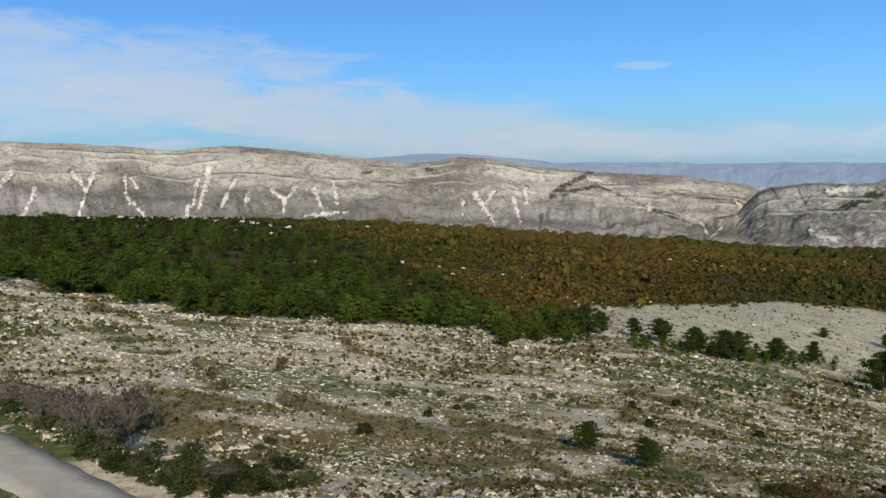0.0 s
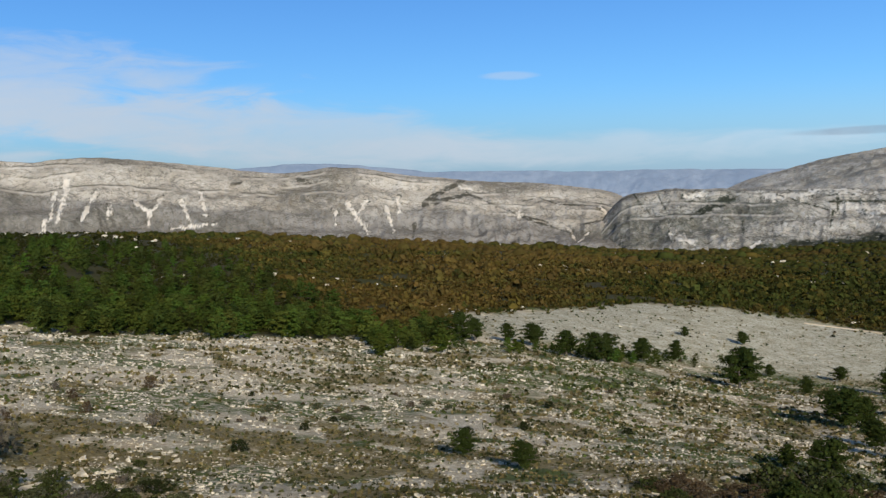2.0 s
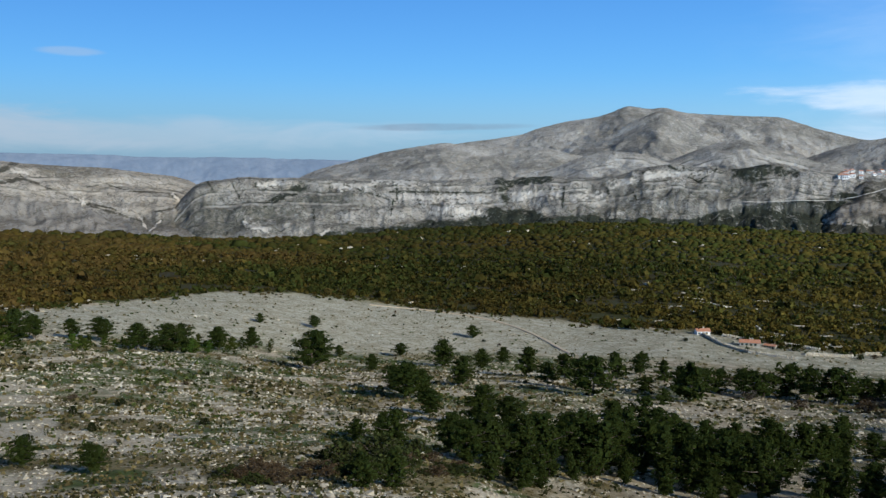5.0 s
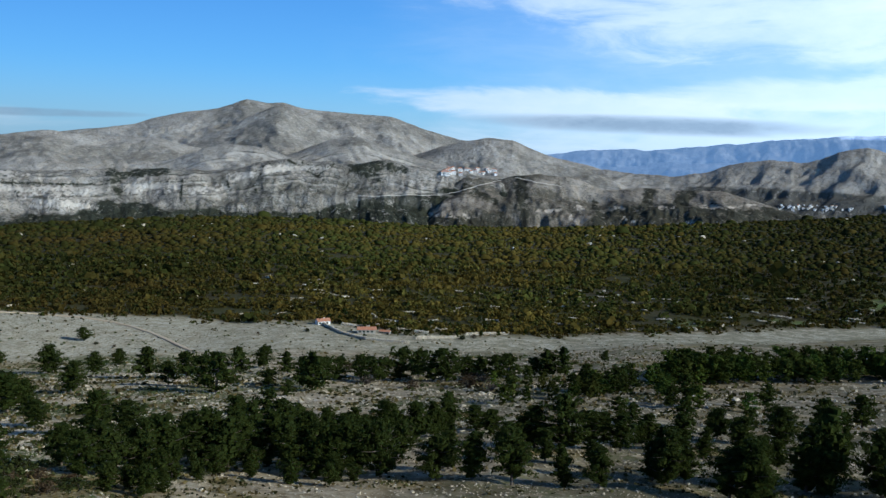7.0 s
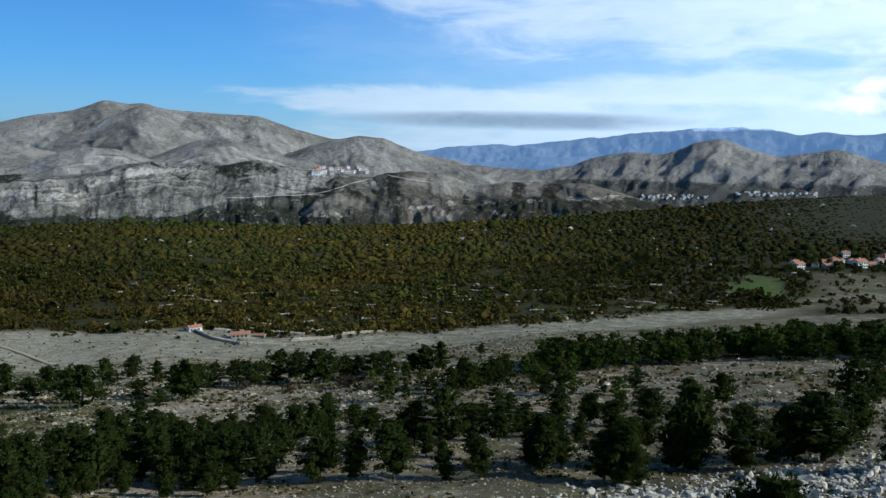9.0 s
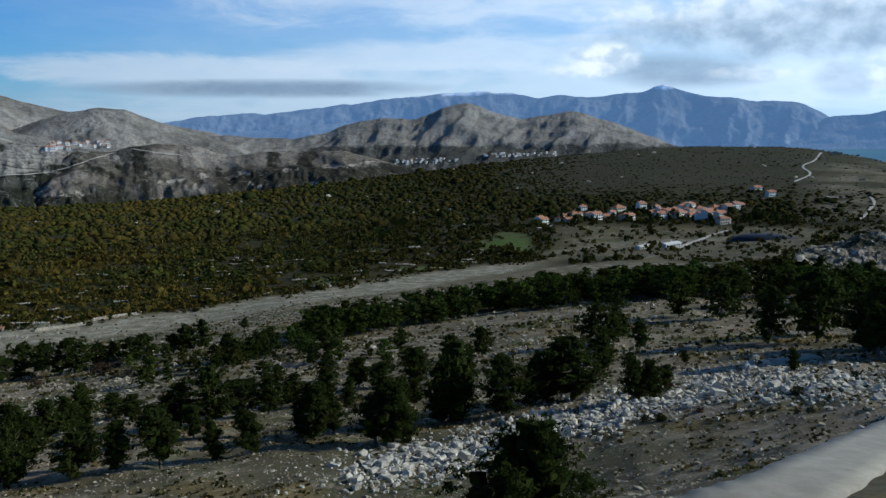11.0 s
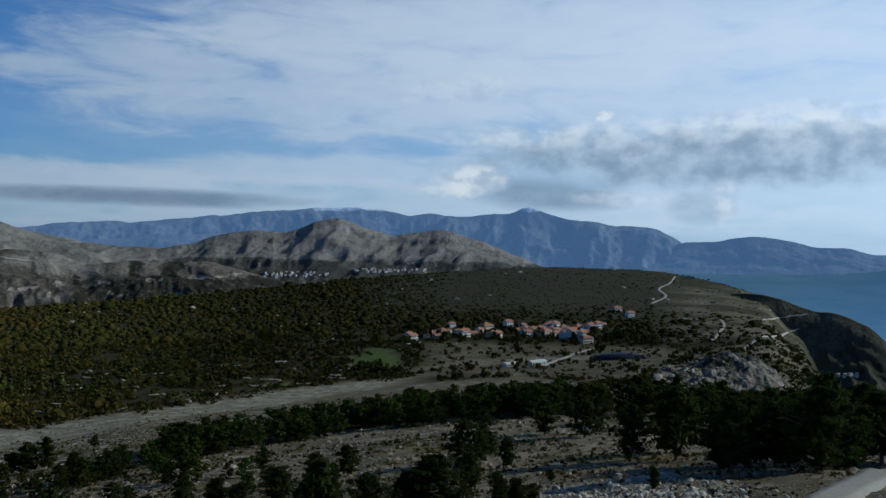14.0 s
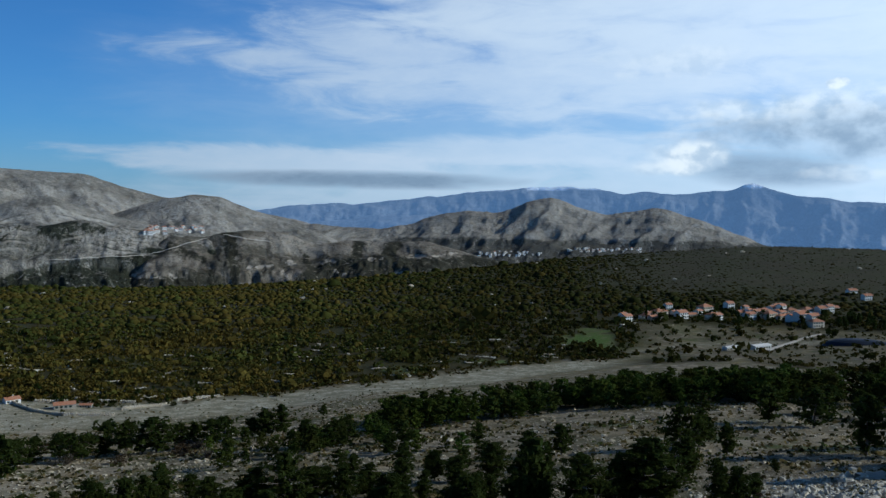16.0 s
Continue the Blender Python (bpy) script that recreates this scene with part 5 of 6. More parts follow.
def join_meshes(name, label, category, items, mat_models):
    """One object of many plants: items are (model, matrix)."""
    vs, fs, cs, at = [], [], [], 0
    rng = np.random.default_rng(61)
    arrays = []
    for me in mat_models:
        v = np.zeros(len(me.vertices) * 3, np.float32)
        me.vertices.foreach_get("co", v)
        f = np.zeros(len(me.loops), np.int32)
        me.loops.foreach_get("vertex_index", f)
        arrays.append((v.reshape(-1, 3), f.reshape(-1, 4)))
    for model, m in items:
        v, f = arrays[model]
        q = np.array(m)
        vs.append(v @ q[:3, :3].T + q[:3, 3])
        cs.append(np.tile(np.array([0.052, 0.076, 0.012]) * rng.uniform(0.45, 1.5) * rng.uniform(0.85, 1.15, 3), (len(v), 1)))
        fs.append(f + at)
        at += len(v)
    me = mesh_from(name, np.concatenate(vs), np.concatenate(fs), LEAF, {"tint": np.concatenate(cs)}, smooth=False)
    return tagged(new(name, me), label, category, kind="stuff")


def build_pines():
    rng = random.Random(12)
    placed = []
    far = []

    def grow(a, r, tall, gap, label, group, model=None):
        x, y = r * math.sin(radians(a)), r * math.cos(radians(a))
        if any((x - u) ** 2 + (y - w) ** 2 < (gap * (tall + t)) ** 2 for u, w, t in placed):
            return False
        placed.append((x, y, tall))
        if r > 165 and group in ("pines in the stand", "pines in the wood"):
            w = tall * rng.uniform(1.05, 1.5)
            far.append((rng.randrange(4), Matrix.LocRotScale((x, y, ground_z(x, y) - 0.12), Euler((0, 0, rng.uniform(0, 6.28))), (w, w, tall))))
            return True
        wide = rng.uniform(1.0, 1.3) + (0.2 if a < 25 else 0.0) + (0.3 if 25 < a < 72 and r > 120 else 0.0)
        if r > 150 and model is None:
            model = 8 + rng.randrange(4)
        pine(x, y, tall, rng.uniform(0, 6.28), rng.randrange(7) if model is None else model, wide, label, group)
        return True
    for a, r, tall in ROADSIDE:
        grow(a, r, tall, 0.1, "tall dark pine tree beside the asphalt road", "pines by the road")
    for a, r, tall in PINE_PLACES:
        if a < 40:
            grow(a, r, tall * 1.12, 0.05, "low bushy pine on the open slope", "pines on the open slope", rng.choice((1, 3, 4, 5)))
        else:
            grow(a, r, tall * 1.1, 0.05, "dark green pine tree on the stony slope", "pines on the slope")
    pine(34.0, 1.8, 5.4, 1.0, 7, 1.08, "broad bushy green pine below the hilltop", "pines on the slope")
    for c0, c1, c2, c3, count, h0, h1 in STANDS:
        made = tries = 0
        while made < count and tries < count * 9:
            tries += 1
            u, v = rng.random(), rng.random()
            a = c0[0] + (c1[0] - c0[0]) * u
            e = (c0[1] + (c1[1] - c0[1]) * u) * (1 - v) + (c2[1] + (c3[1] - c2[1]) * u) * v
            q = sight(a, e)
            if a > 60 and float(fbm(q.x / 11, q.y / 11, 2, 93)) < 0.42:
                continue
            made += grow(a, math.hypot(q.x, q.y), rng.uniform(h0, h1) * (0.8 if a < 25 else 1.0), 0.22, "dark green pine in a close stand", "pines in the stand", rng.choice((1, 3, 5)) if a < 25 else None)
    for i in range(240):
        a = rng.uniform(-31, 8.5)
        e = float(np.interp(a, [q[0] for q in WOOD_FRONT], [q[1] for q in WOOD_FRONT])) + abs(rng.gauss(0, 0.4)) - 0.15 + 1.9 * (float(fbm(a / 1.0, 0.0, 3, 83)) - 0.5)
        q = sight(a, e, 900.0)
        grow(a, math.hypot(q.x, q.y), rng.uniform(4.0, 8.5), 0.14, "green pine in the wood beyond the slope", "pines in the wood")
    for a0, a1, r0, r1, count, h0, h1 in WOOD_EDGE:
        made = tries = 0
        while made < count and tries < count * 8:
            tries += 1
            a = rng.uniform(a0, a1)
            r = rng.uniform(max(r0, float(soft_interp(a, KNOTS, FOOT_R) + wood_front(a)) - 16), r1)
            x, y = r * math.sin(radians(a)), r * math.cos(radians(a))
            if a > 3 - 12.0 * math.log(r / 300) + rng.uniform(-3, 3) or float(fbm(x / 20, y / 20, 3, 71)) < 0.40:
                continue
            made += grow(a, r, rng.uniform(h0, h1), 0.25, "green pine in the wood beyond the slope", "pines in the wood")
    join_meshes("pine_wood", "dense dark green pine wood below the plateau", "wood", far, [q[1] for q in FAR_PINES])


build_pines()


# ---- stones, tufts and bushes ----
def pebble():
    """Angular stone shapes: a squashed, chipped octahedron-like hull of 14 corners."""
    base = np.array([[1, 0, 0], [-1, 0, 0], [0, 1, 0], [0, -1, 0], [0, 0, 1], [0, 0, -0.6]] + [[x, y, z] for x in (-0.62, 0.62) for y in (-0.62, 0.62) for z in (-0.5, 0.6)], float)
    bm = bmesh.new()
    for v in base:
        bm.verts.new(v)
    bmesh.ops.convex_hull(bm, input=bm.verts)
    bmesh.ops.triangulate(bm, faces=bm.faces)
    bm.verts.index_update()
    v = np.array([q.co[:] for q in bm.verts])
    f = np.array([[q.index for q in t.verts] for t in bm.faces])
    bm.free()
    return v, f


def chip():
    """A rough eight-cornered stone."""
    v = np.array([[x, y, z] for z in (-0.5, 0.65) for x, y in ((-0.8, -0.7), (0.8, -0.6), (0.7, 0.8), (-0.7, 0.7))])
    v[4:, :2] *= 0.7
    f = [(0, 1, 5), (0, 5, 4), (1, 2, 6), (1, 6, 5), (2, 3, 7), (2, 7, 6), (3, 0, 4), (3, 4, 7), (4, 5, 6), (4, 6, 7)]
    return v, np.array(f)


def scatter_stones(name, label, centres, sizes, seed, mat=None, flat=0.7, small=False):
    rng = np.random.default_rng(seed)
    bv, bf = chip() if small else pebble()
    n, m = len(centres), len(bv)
    v = bv[None] * rng.uniform(0.65, 1.3, (n, m, 1)) * np.stack([rng.uniform(0.7, 1.3, n), rng.uniform(0.6, 1.1, n), rng.uniform(0.4, 0.9, n) * flat / 0.7], -1)[:, None, :]
    ang = rng.uniform(0, 6.28, n)
    c, s = np.cos(ang)[:, None], np.sin(ang)[:, None]
    v = np.stack([v[..., 0] * c - v[..., 1] * s, v[..., 0] * s + v[..., 1] * c, v[..., 2] + 0.35 * v[..., 0] * rng.uniform(-1, 1, (n, 1))], -1)
    v = v * sizes[:, None, None] + centres[:, None, :]
    f = (bf[None] + (np.arange(n) * m)[:, None, None]).reshape(-1, 3)
    t = np.repeat(np.clip(rng.normal(0.85, 0.18, (n, 1)) * np.array([[1.0, 0.97, 0.92]]), 0.3, 1.1), m, 0)
    me = mesh_from(name, v.reshape(-1, 3), f, mat or STONE, {"tint": t}, smooth=False)
    return tagged(new(name, me), label, "stones", kind="stuff")


def build_stones():
    rng = np.random.default_rng(8)
    n = 120000
    a = 124 - 155 * rng.random(n) ** 0.9
    r = 33 * (480 / 33) ** (rng.random(n) ** 0.78)
    p = plan(a, r)
    field, wood, meadow = field_cover(a, r)
    patch = fbm(p[:, 0] / 14, p[:, 1] / 14, 4, 91) - 0.22 * plant_cover(a, r)[0]
    keep = (patch + 0.16 * rng.random(n) > 0.40) & (wood < 0.5) & (meadow < 0.3) & (rng.random(n) > field * 0.25)
    keep &= off_roads(p) & (rng.random(n) < np.interp(a, [0, 50, 70], [1, 0.95, 0.75]))
    a, r, p = a[keep], r[keep], p[keep]
    size = np.exp(rng.normal(-2.15, 0.45, len(a))) * np.clip(r / 110, 0.6, 2.2)
    scatter_stones("loose_stones", "pale angular limestone stones strewn over the slope", p, size, 4, small=True)
    # white rubble above the concrete track
    m = 380
    a = rng.uniform(-27, -9, m)
    e = np.interp(a, [-27, -24.1, -20.5, -16, -9], [-14.3, -16.0, -17.8, -17.9, -16.2]) + rng.uniform(0.2, 1.7, m)
    q = np.array([sight(float(u), float(w))[:] for u, w in zip(a, e)])
    q = q[off_roads(q, 0.4) & (fbm(q[:, 0] / 4, q[:, 1] / 4, 2, 14) > 0.5)]
    scatter_stones("rubble", "whitish stones heaped above the concrete track", q, np.exp(rng.normal(-1.85, 0.5, len(q))), 44, small=True)
    # ledges of bedrock across the slope
    m = 900
    a = rng.uniform(-31, 124, m)
    r = 40 * (420 / 40) ** rng.random(m)
    p = plan(a, r)
    keep = (fbm(p[:, 0] / 40, p[:, 1] / 9, 3, 19) > 0.56) & off_roads(p, 1.5)
    scatter_stones("rock_ledges", "low grey limestone ledges breaking out of the slope", p[keep], rng.uniform(0.4, 0.9, keep.sum()) * np.clip(r[keep] / 150, 0.5, 1.4), 6, flat=0.35)
    # tumbled terrace walls and bare ledges among the bushes above the field
    c, z = [], []
    for i in range(70):
        a = rng.uniform(44, 84)
        r = float(soft_interp(a, KNOTS, EDGE_R)) * (1.02 + 0.42 * rng.random() ** 1.6)
        long, bow = rng.uniform(0.3, 1.5), rng.normal(0, 6)
        for u in np.arange(-0.5, 0.5, 0.9 / (long * r * 0.0175)):
            q = plan(np.array(a + long * u), np.array(r + bow * u + rng.normal(0, 0.6)))
            c.append((q[0], q[1], q[2] + 0.9))
            z.append(rng.uniform(0.5, 1.1))
    scatter_stones("terrace_walls", "tumbled pale terrace walls among the bushes", np.array(c), np.array(z), 17, flat=0.6)
    # pale rock showing through the woods
    m = 3000
    a = rng.uniform(-31, 116, m)
    er, rr = soft_interp(a, KNOTS, EDGE_R), soft_interp(a, KNOTS, RIM_R)
    r = er * (rr / er) ** rng.random(m)
    p = plan(a, r)
    keep = fbm(p[:, 0] / 70, p[:, 1] / 70, 3, 29) > 0.66
    p[:, 2] += 1.0
    scatter_stones("rock_outcrops", "pale rock outcrops showing between the bushes", p[keep], rng.uniform(1.0, 3.0, keep.sum()) * r[keep] / 900, 7, flat=0.5)


build_stones()


def build_tufts():
    """Dry grass, heath and sage tufts on the stony slope."""
    rng = np.random.default_rng(18)
    n = 84000
    a = rng.uniform(-31, 124, n)
    r = 33 * (520 / 33) ** (rng.random(n) ** 0.78)
    p = plan(a, r)
    field, wood, meadow = field_cover(a, r)
    keep = (wood < 0.5) & (rng.random(n) > field * 0.5) & (0.3 * fbm(p[:, 0] / 22, p[:, 1] / 22, 4, 44) + 0.3 * plant_cover(a, r)[0] + 0.25 * rng.random(n) > 0.33)
    a, r, p = a[keep], r[keep], p[keep]
    ok = off_roads(p, 0.2)
    a, r, p = a[ok], r[ok], p[ok]
    n = len(a)
    size = rng.uniform(0.14, 0.46, n) * np.clip(r / 110, 0.6, 2.0)
    kind = 0.35 + 0.5 * rng.random((n, 1)) - 0.55 * (plant_cover(a, r)[1][:, None] - 0.5)
    tint = np.where(kind < 0.45, [0.072, 0.090, 0.024], np.where(kind < 0.78, [0.19, 0.15, 0.065], [0.065, 0.068, 0.026])) * rng.uniform(0.6, 1.4, (n, 1))
    v, f, t = leaf_cloud(p, size, tint, 3, rng, 0.9, 0.75)
    me = mesh_from("grass_tufts", v, f, LEAF, {"tint": t}, smooth=False)
    tagged(new("grass_tufts", me), "dry grass and low heath tufts between the stones", "grass", kind="stuff")


build_tufts()


def make_bush(seed, tint, per=900, twigs=40, twig_tint=False):
    """A bush one unit high: bare stems and leafy sprays."""
    rng = np.random.default_rng(seed)
    bm = bmesh.new()
    for i in range(twigs):
        ang, out = rng.uniform(0, 6.28), rng.uniform(0.15, 0.75)
        e = Vector((math.cos(ang) * out, math.sin(ang) * out, rng.uniform(0.5, 1.0)))
        tube(bm, [Vector((rng.normal(0, 0.06), rng.normal(0, 0.06), -0.05)), e * 0.5 + Vector((0, 0, 0.08)), e], [0.011, 0.007, 0.002], 4)
    stems = bm_mesh("stem", bm, BARK)
    n = 120
    ang, k = rng.uniform(0, 6.28, n), rng.random(n)
    d = 0.75 * np.sqrt(rng.random(n)) * np.sqrt(1 - (k * 0.85) ** 2) * (1 + 0.25 * np.sin(3 * ang + seed))
    c = np.stack([np.cos(ang) * d, np.sin(ang) * d, 0.08 + k * 0.85], -1)
    v, f, t = leaf_cloud(c, np.full(n, 0.16) * rng.uniform(0.6, 1.3, n), np.array([tint] * n) * rng.uniform(0.7, 1.3, (n, 1)), per // 90, rng, 0.9, 0.42)
    return stems, mesh_from("foliage", v, f, LEAF, {"tint": t}, smooth=False)


BUSHES = {"green": make_bush(1, (0.050, 0.062, 0.018)), "brown": make_bush(2, (0.105, 0.070, 0.040), 450, 70), "grey": make_bush(3, (0.115, 0.102, 0.075), 90, 90), "dark": make_bush(4, (0.022, 0.030, 0.010)), "sage": make_bush(5, (0.095, 0.105, 0.050))}
BUSH_LABELS = {"green": "green broadleaf bush among limestone stones", "brown": "dry brown heath bush on the slope", "grey": "leafless grey thorn bush on the slope", "dark": "dark green juniper bush on the slope", "sage": "pale green sage bush among the stones"}
BUSH_MODELS = {}


def bush(kind, a, r, tall, wide, turn):
    if kind not in BUSH_MODELS:
        ob = tagged(new("bush"), BUSH_LABELS[kind], "bush", kind + " bushes")
        part("stem", BUSHES[kind][0], ob)
        part("foliage", BUSHES[kind][1], ob)
        BUSH_MODELS[kind] = ob
    else:
        ob = copy_thing(BUSH_MODELS[kind], Matrix())
    x, y = r * math.sin(radians(a)), r * math.cos(radians(a))
    ob.matrix_basis = Matrix.LocRotScale((x, y, ground_z(x, y) - 0.05), Euler((0, 0, turn)), (wide, wide, tall))


def build_bushes():
    rng = random.Random(3)

    def patch(kinds, a0, a1, e0, e1, count, h0, h1, spread=1.0):
        for i in range(count):
            q = sight(rng.uniform(a0, a1), rng.uniform(e0, e1))
            h = rng.uniform(h0, h1)
            if not off_roads(np.array([[q.x, q.y]]), h * 0.8)[0]:
                continue
            bush(rng.choice(kinds), math.degrees(math.atan2(q.x, q.y)), math.hypot(q.x, q.y), h, h * rng.uniform(0.8, 1.2) * spread, rng.uniform(0, 6.28))
    # thorns and broadleaf scrub along the far side of the concrete track
    for i in range(110):
        a = rng.uniform(-28.5, -11)
        e = float(np.interp(a, [-28.5, -27, -24.1, -20.5, -16, -11], [-13.3, -14.2, -16.1, -18.4, -18.8, -18.6])) + rng.random() ** 1.6 * 2.4
        q = sight(a, e)
        tall = i < 34
        if tall:
            a = rng.uniform(-28.5, -18.5)
            e = float(np.interp(a, [-28.5, -27, -24.1, -20.5, -18.5], [-13.0, -13.6, -14.6, -15.6, -15.9])) + rng.uniform(-0.3, 1.3)
            q = sight(a, e)
        h = rng.uniform(1.2, 3.4) if tall else rng.uniform(0.35, 0.95)
        if off_roads(np.array([[q.x, q.y]]), h * 0.35 + 0.4)[0]:
            bush("grey" if tall else rng.choice(("green", "sage", "green", "grey")), a, math.hypot(q.x, q.y), h, h * rng.uniform(0.6, 0.9) if tall else h * rng.uniform(1.0, 1.6), rng.uniform(0, 6.28))
    for i in range(66):
        a = rng.uniform(-28.5, -9)
        q = sight(a, float(np.interp(a, [-28.5, -27, -24.1, -20.5, -16, -9], [-13.6, -14.5, -16.4, -18.6, -19.4, -19.2])) + rng.uniform(-0.2, 1.5))
        h = rng.uniform(0.3, 0.75)
        if off_roads(np.array([[q.x, q.y]]), h * 0.5 + 0.2)[0]:
            bush(rng.choice(("green", "sage", "green", "dark")), a, math.hypot(q.x, q.y), h, h * rng.uniform(1.1, 1.7), rng.uniform(0, 6.28))
    patch(("sage", "green"), -20, -12, -19.8, -16.5, 8, 0.4, 0.9, 1.2)
    patch(("grey", "brown"), -20, -9, -14.5, -11.5, 10, 0.8, 1.7, 0.8)
    patch(("brown", "brown", "sage"), -6, 22, -15.2, -13.6, 20, 0.4, 1.0, 1.5)
    patch(("brown", "green", "brown"), 19, 36, -19.9, -18.4, 34, 0.4, 1.0, 1.8)
    patch(("dark", "green"), 28, 33, -19.8, -18.2, 12, 1.2, 2.2, 1.2)
    patch(("dark",), -14, 40, -16.5, -9.8, 24, 0.5, 1.3, 0.9)
    patch(("dark", "dark", "brown"), 8, 58, -11.9, -8.6, 30, 0.5, 1.3, 1.2)
    patch(("dark", "green", "brown"), 44, 121, -18.5, -12.5, 22, 0.4, 1.1, 1.1)
    patch(("brown", "grey"), 50, 64, -14.6, -12.8, 12, 1.6, 3.0, 1.3)
    patch(("sage", "green", "brown"), 92, 118, -20.0, -16.0, 14, 0.4, 0.9, 1.2)


build_bushes()


def build_bank():
    """The bank of bulldozed white boulders below the hilltop, each boulder a part."""
    rng = np.random.default_rng(28)
    bank = tagged(new("boulder_bank"), "bank of broken white limestone boulders along the slope", "boulders")
    shapes = []
    bv, bf = pebble()
    for i in range(7):
        v = bv * rng.uniform(0.7, 1.25, (len(bv), 1)) * np.array([1, rng.uniform(0.6, 0.95), rng.uniform(0.5, 0.8)])
        shapes.append(mesh_from("boulder", v, bf, FRESH_STONE, {"tint": np.full((len(bv), 3), rng.uniform(0.9, 1.15))}, smooth=False))
    line = [(66, -22.6), (74, -21.8), (82, -20.9), (88, -19.3), (94, -17.5), (99, -16.1), (104, -15.6), (108, -15.4)]
    for i in range(300):
        u = rng.random()
        a = min(109.0, max(72.0, 77 + 31 * u + rng.normal(0, 2.0)))
        e = np.interp(a, [q[0] for q in line], [q[1] for q in line]) + rng.normal(0, 0.55)
        q = sight(float(a), float(e))
        s = math.exp(rng.normal(-1.15, 0.35))
        b = part("boulder", shapes[i % 7], bank)
        b.matrix_basis = Matrix.LocRotScale((q.x, q.y, q.z + s * rng.uniform(0.05, 0.55)), Euler(rng.uniform(0, 6.28, 3)), (s, s, s))
    # smaller rubble on and round the bank, and above the road
    c, z = [], []
    for a0, a1, n, sp, shift in ((77, 110, 6000, 0.7, 0.0), (112, 123, 900, 0.9, -2.2)):
        a = np.clip(rng.uniform(a0, a1, n) + rng.normal(0, 2.5, n), 66, 124)
        e = np.interp(a, [q[0] for q in line] + [112, 118, 123], [q[1] for q in line] + [-17.6, -15.4, -14.0]) + rng.normal(0, sp, n)
        for aa, ee in zip(a, e):
            q = sight(float(aa), float(min(ee, -13.6)))
            c.append((q.x, q.y, q.z + 0.05))
            z.append(math.exp(rng.normal(-1.85, 0.55)))
    c, z = np.array(c), np.array(z)
    ok = off_roads(c, 0.3)
    c, z = c[ok], z[ok]
    scatter_stones("rubble", "white limestone rubble spilled along the bank", c, z, 33, FRESH_STONE, small=True)


build_bank()


# ---- houses ----
def plaster(c):
    return lambda k, p: k.mix(k.noise(p, 0.8, 5, 0.65), tuple(v * 0.82 for v in c), c)


def tiles(k, p):
    n = k.noise(p, 1.2, 5, 0.7)
    w = k.noise(k.stretch(p, (1, 6, 1)), 1.5, 3)
    return k.mix(k.step(n, 0.3, 0.7), k.mix(w, (0.40, 0.135, 0.07), (0.50, 0.20, 0.11)), (0.52, 0.29, 0.18)), w


WHITE_WALL = surface("white_plaster", plaster((0.88, 0.85, 0.80)), 0.9)
CREAM_WALL = surface("cream_plaster", plaster((0.76, 0.66, 0.52)), 0.9)
STONE_WALL = surface("grey_stone_wall", plaster((0.42, 0.38, 0.32)), 0.95)
ROOF_TILES = surface("clay_roof_tiles", tiles, 0.85, strength=0.4, distance=0.06)
WINDOW_GLASS = surface("dark_window_glass", lambda k, p: (0.02, 0.025, 0.03), 0.12, spec=0.5)
SHUTTER = surface("green_shutter", plaster((0.05, 0.11, 0.07)), 0.7)
DARK_COVER = surface("dark_blue_cover", plaster((0.022, 0.030, 0.052)), 0.6)
PALE_CUT = surface("fresh_rock_cut", plaster((0.58, 0.53, 0.46)), 0.95)
KNOLL_ROCK = surface("pale_broken_rock", karst((0.25, 0.21, 0.155), (0.48, 0.425, 0.345), (0.045, 0.048, 0.028), (0.3, 0.27, 0.23), size=6.0, dots=0.6, streaks=0.5, cracks=0.4), 0.95, strength=0.7, distance=1.6, spec=0.1)
DIRT = surface("ochre_dirt_track", plaster((0.58, 0.47, 0.33)), 0.95)


def block(bm, x0, x1, y0, y1, z0, z1):
    v = [bm.verts.new((x, y, z)) for z in (z0, z1) for x, y in ((x0, y0), (x1, y0), (x1, y1), (x0, y1))]
    for q in ((3, 2, 1, 0), (4, 5, 6, 7), (0, 1, 5, 4), (1, 2, 6, 5), (2, 3, 7, 6), (3, 0, 4, 7)):
        bm.faces.new([v[i] for i in q])


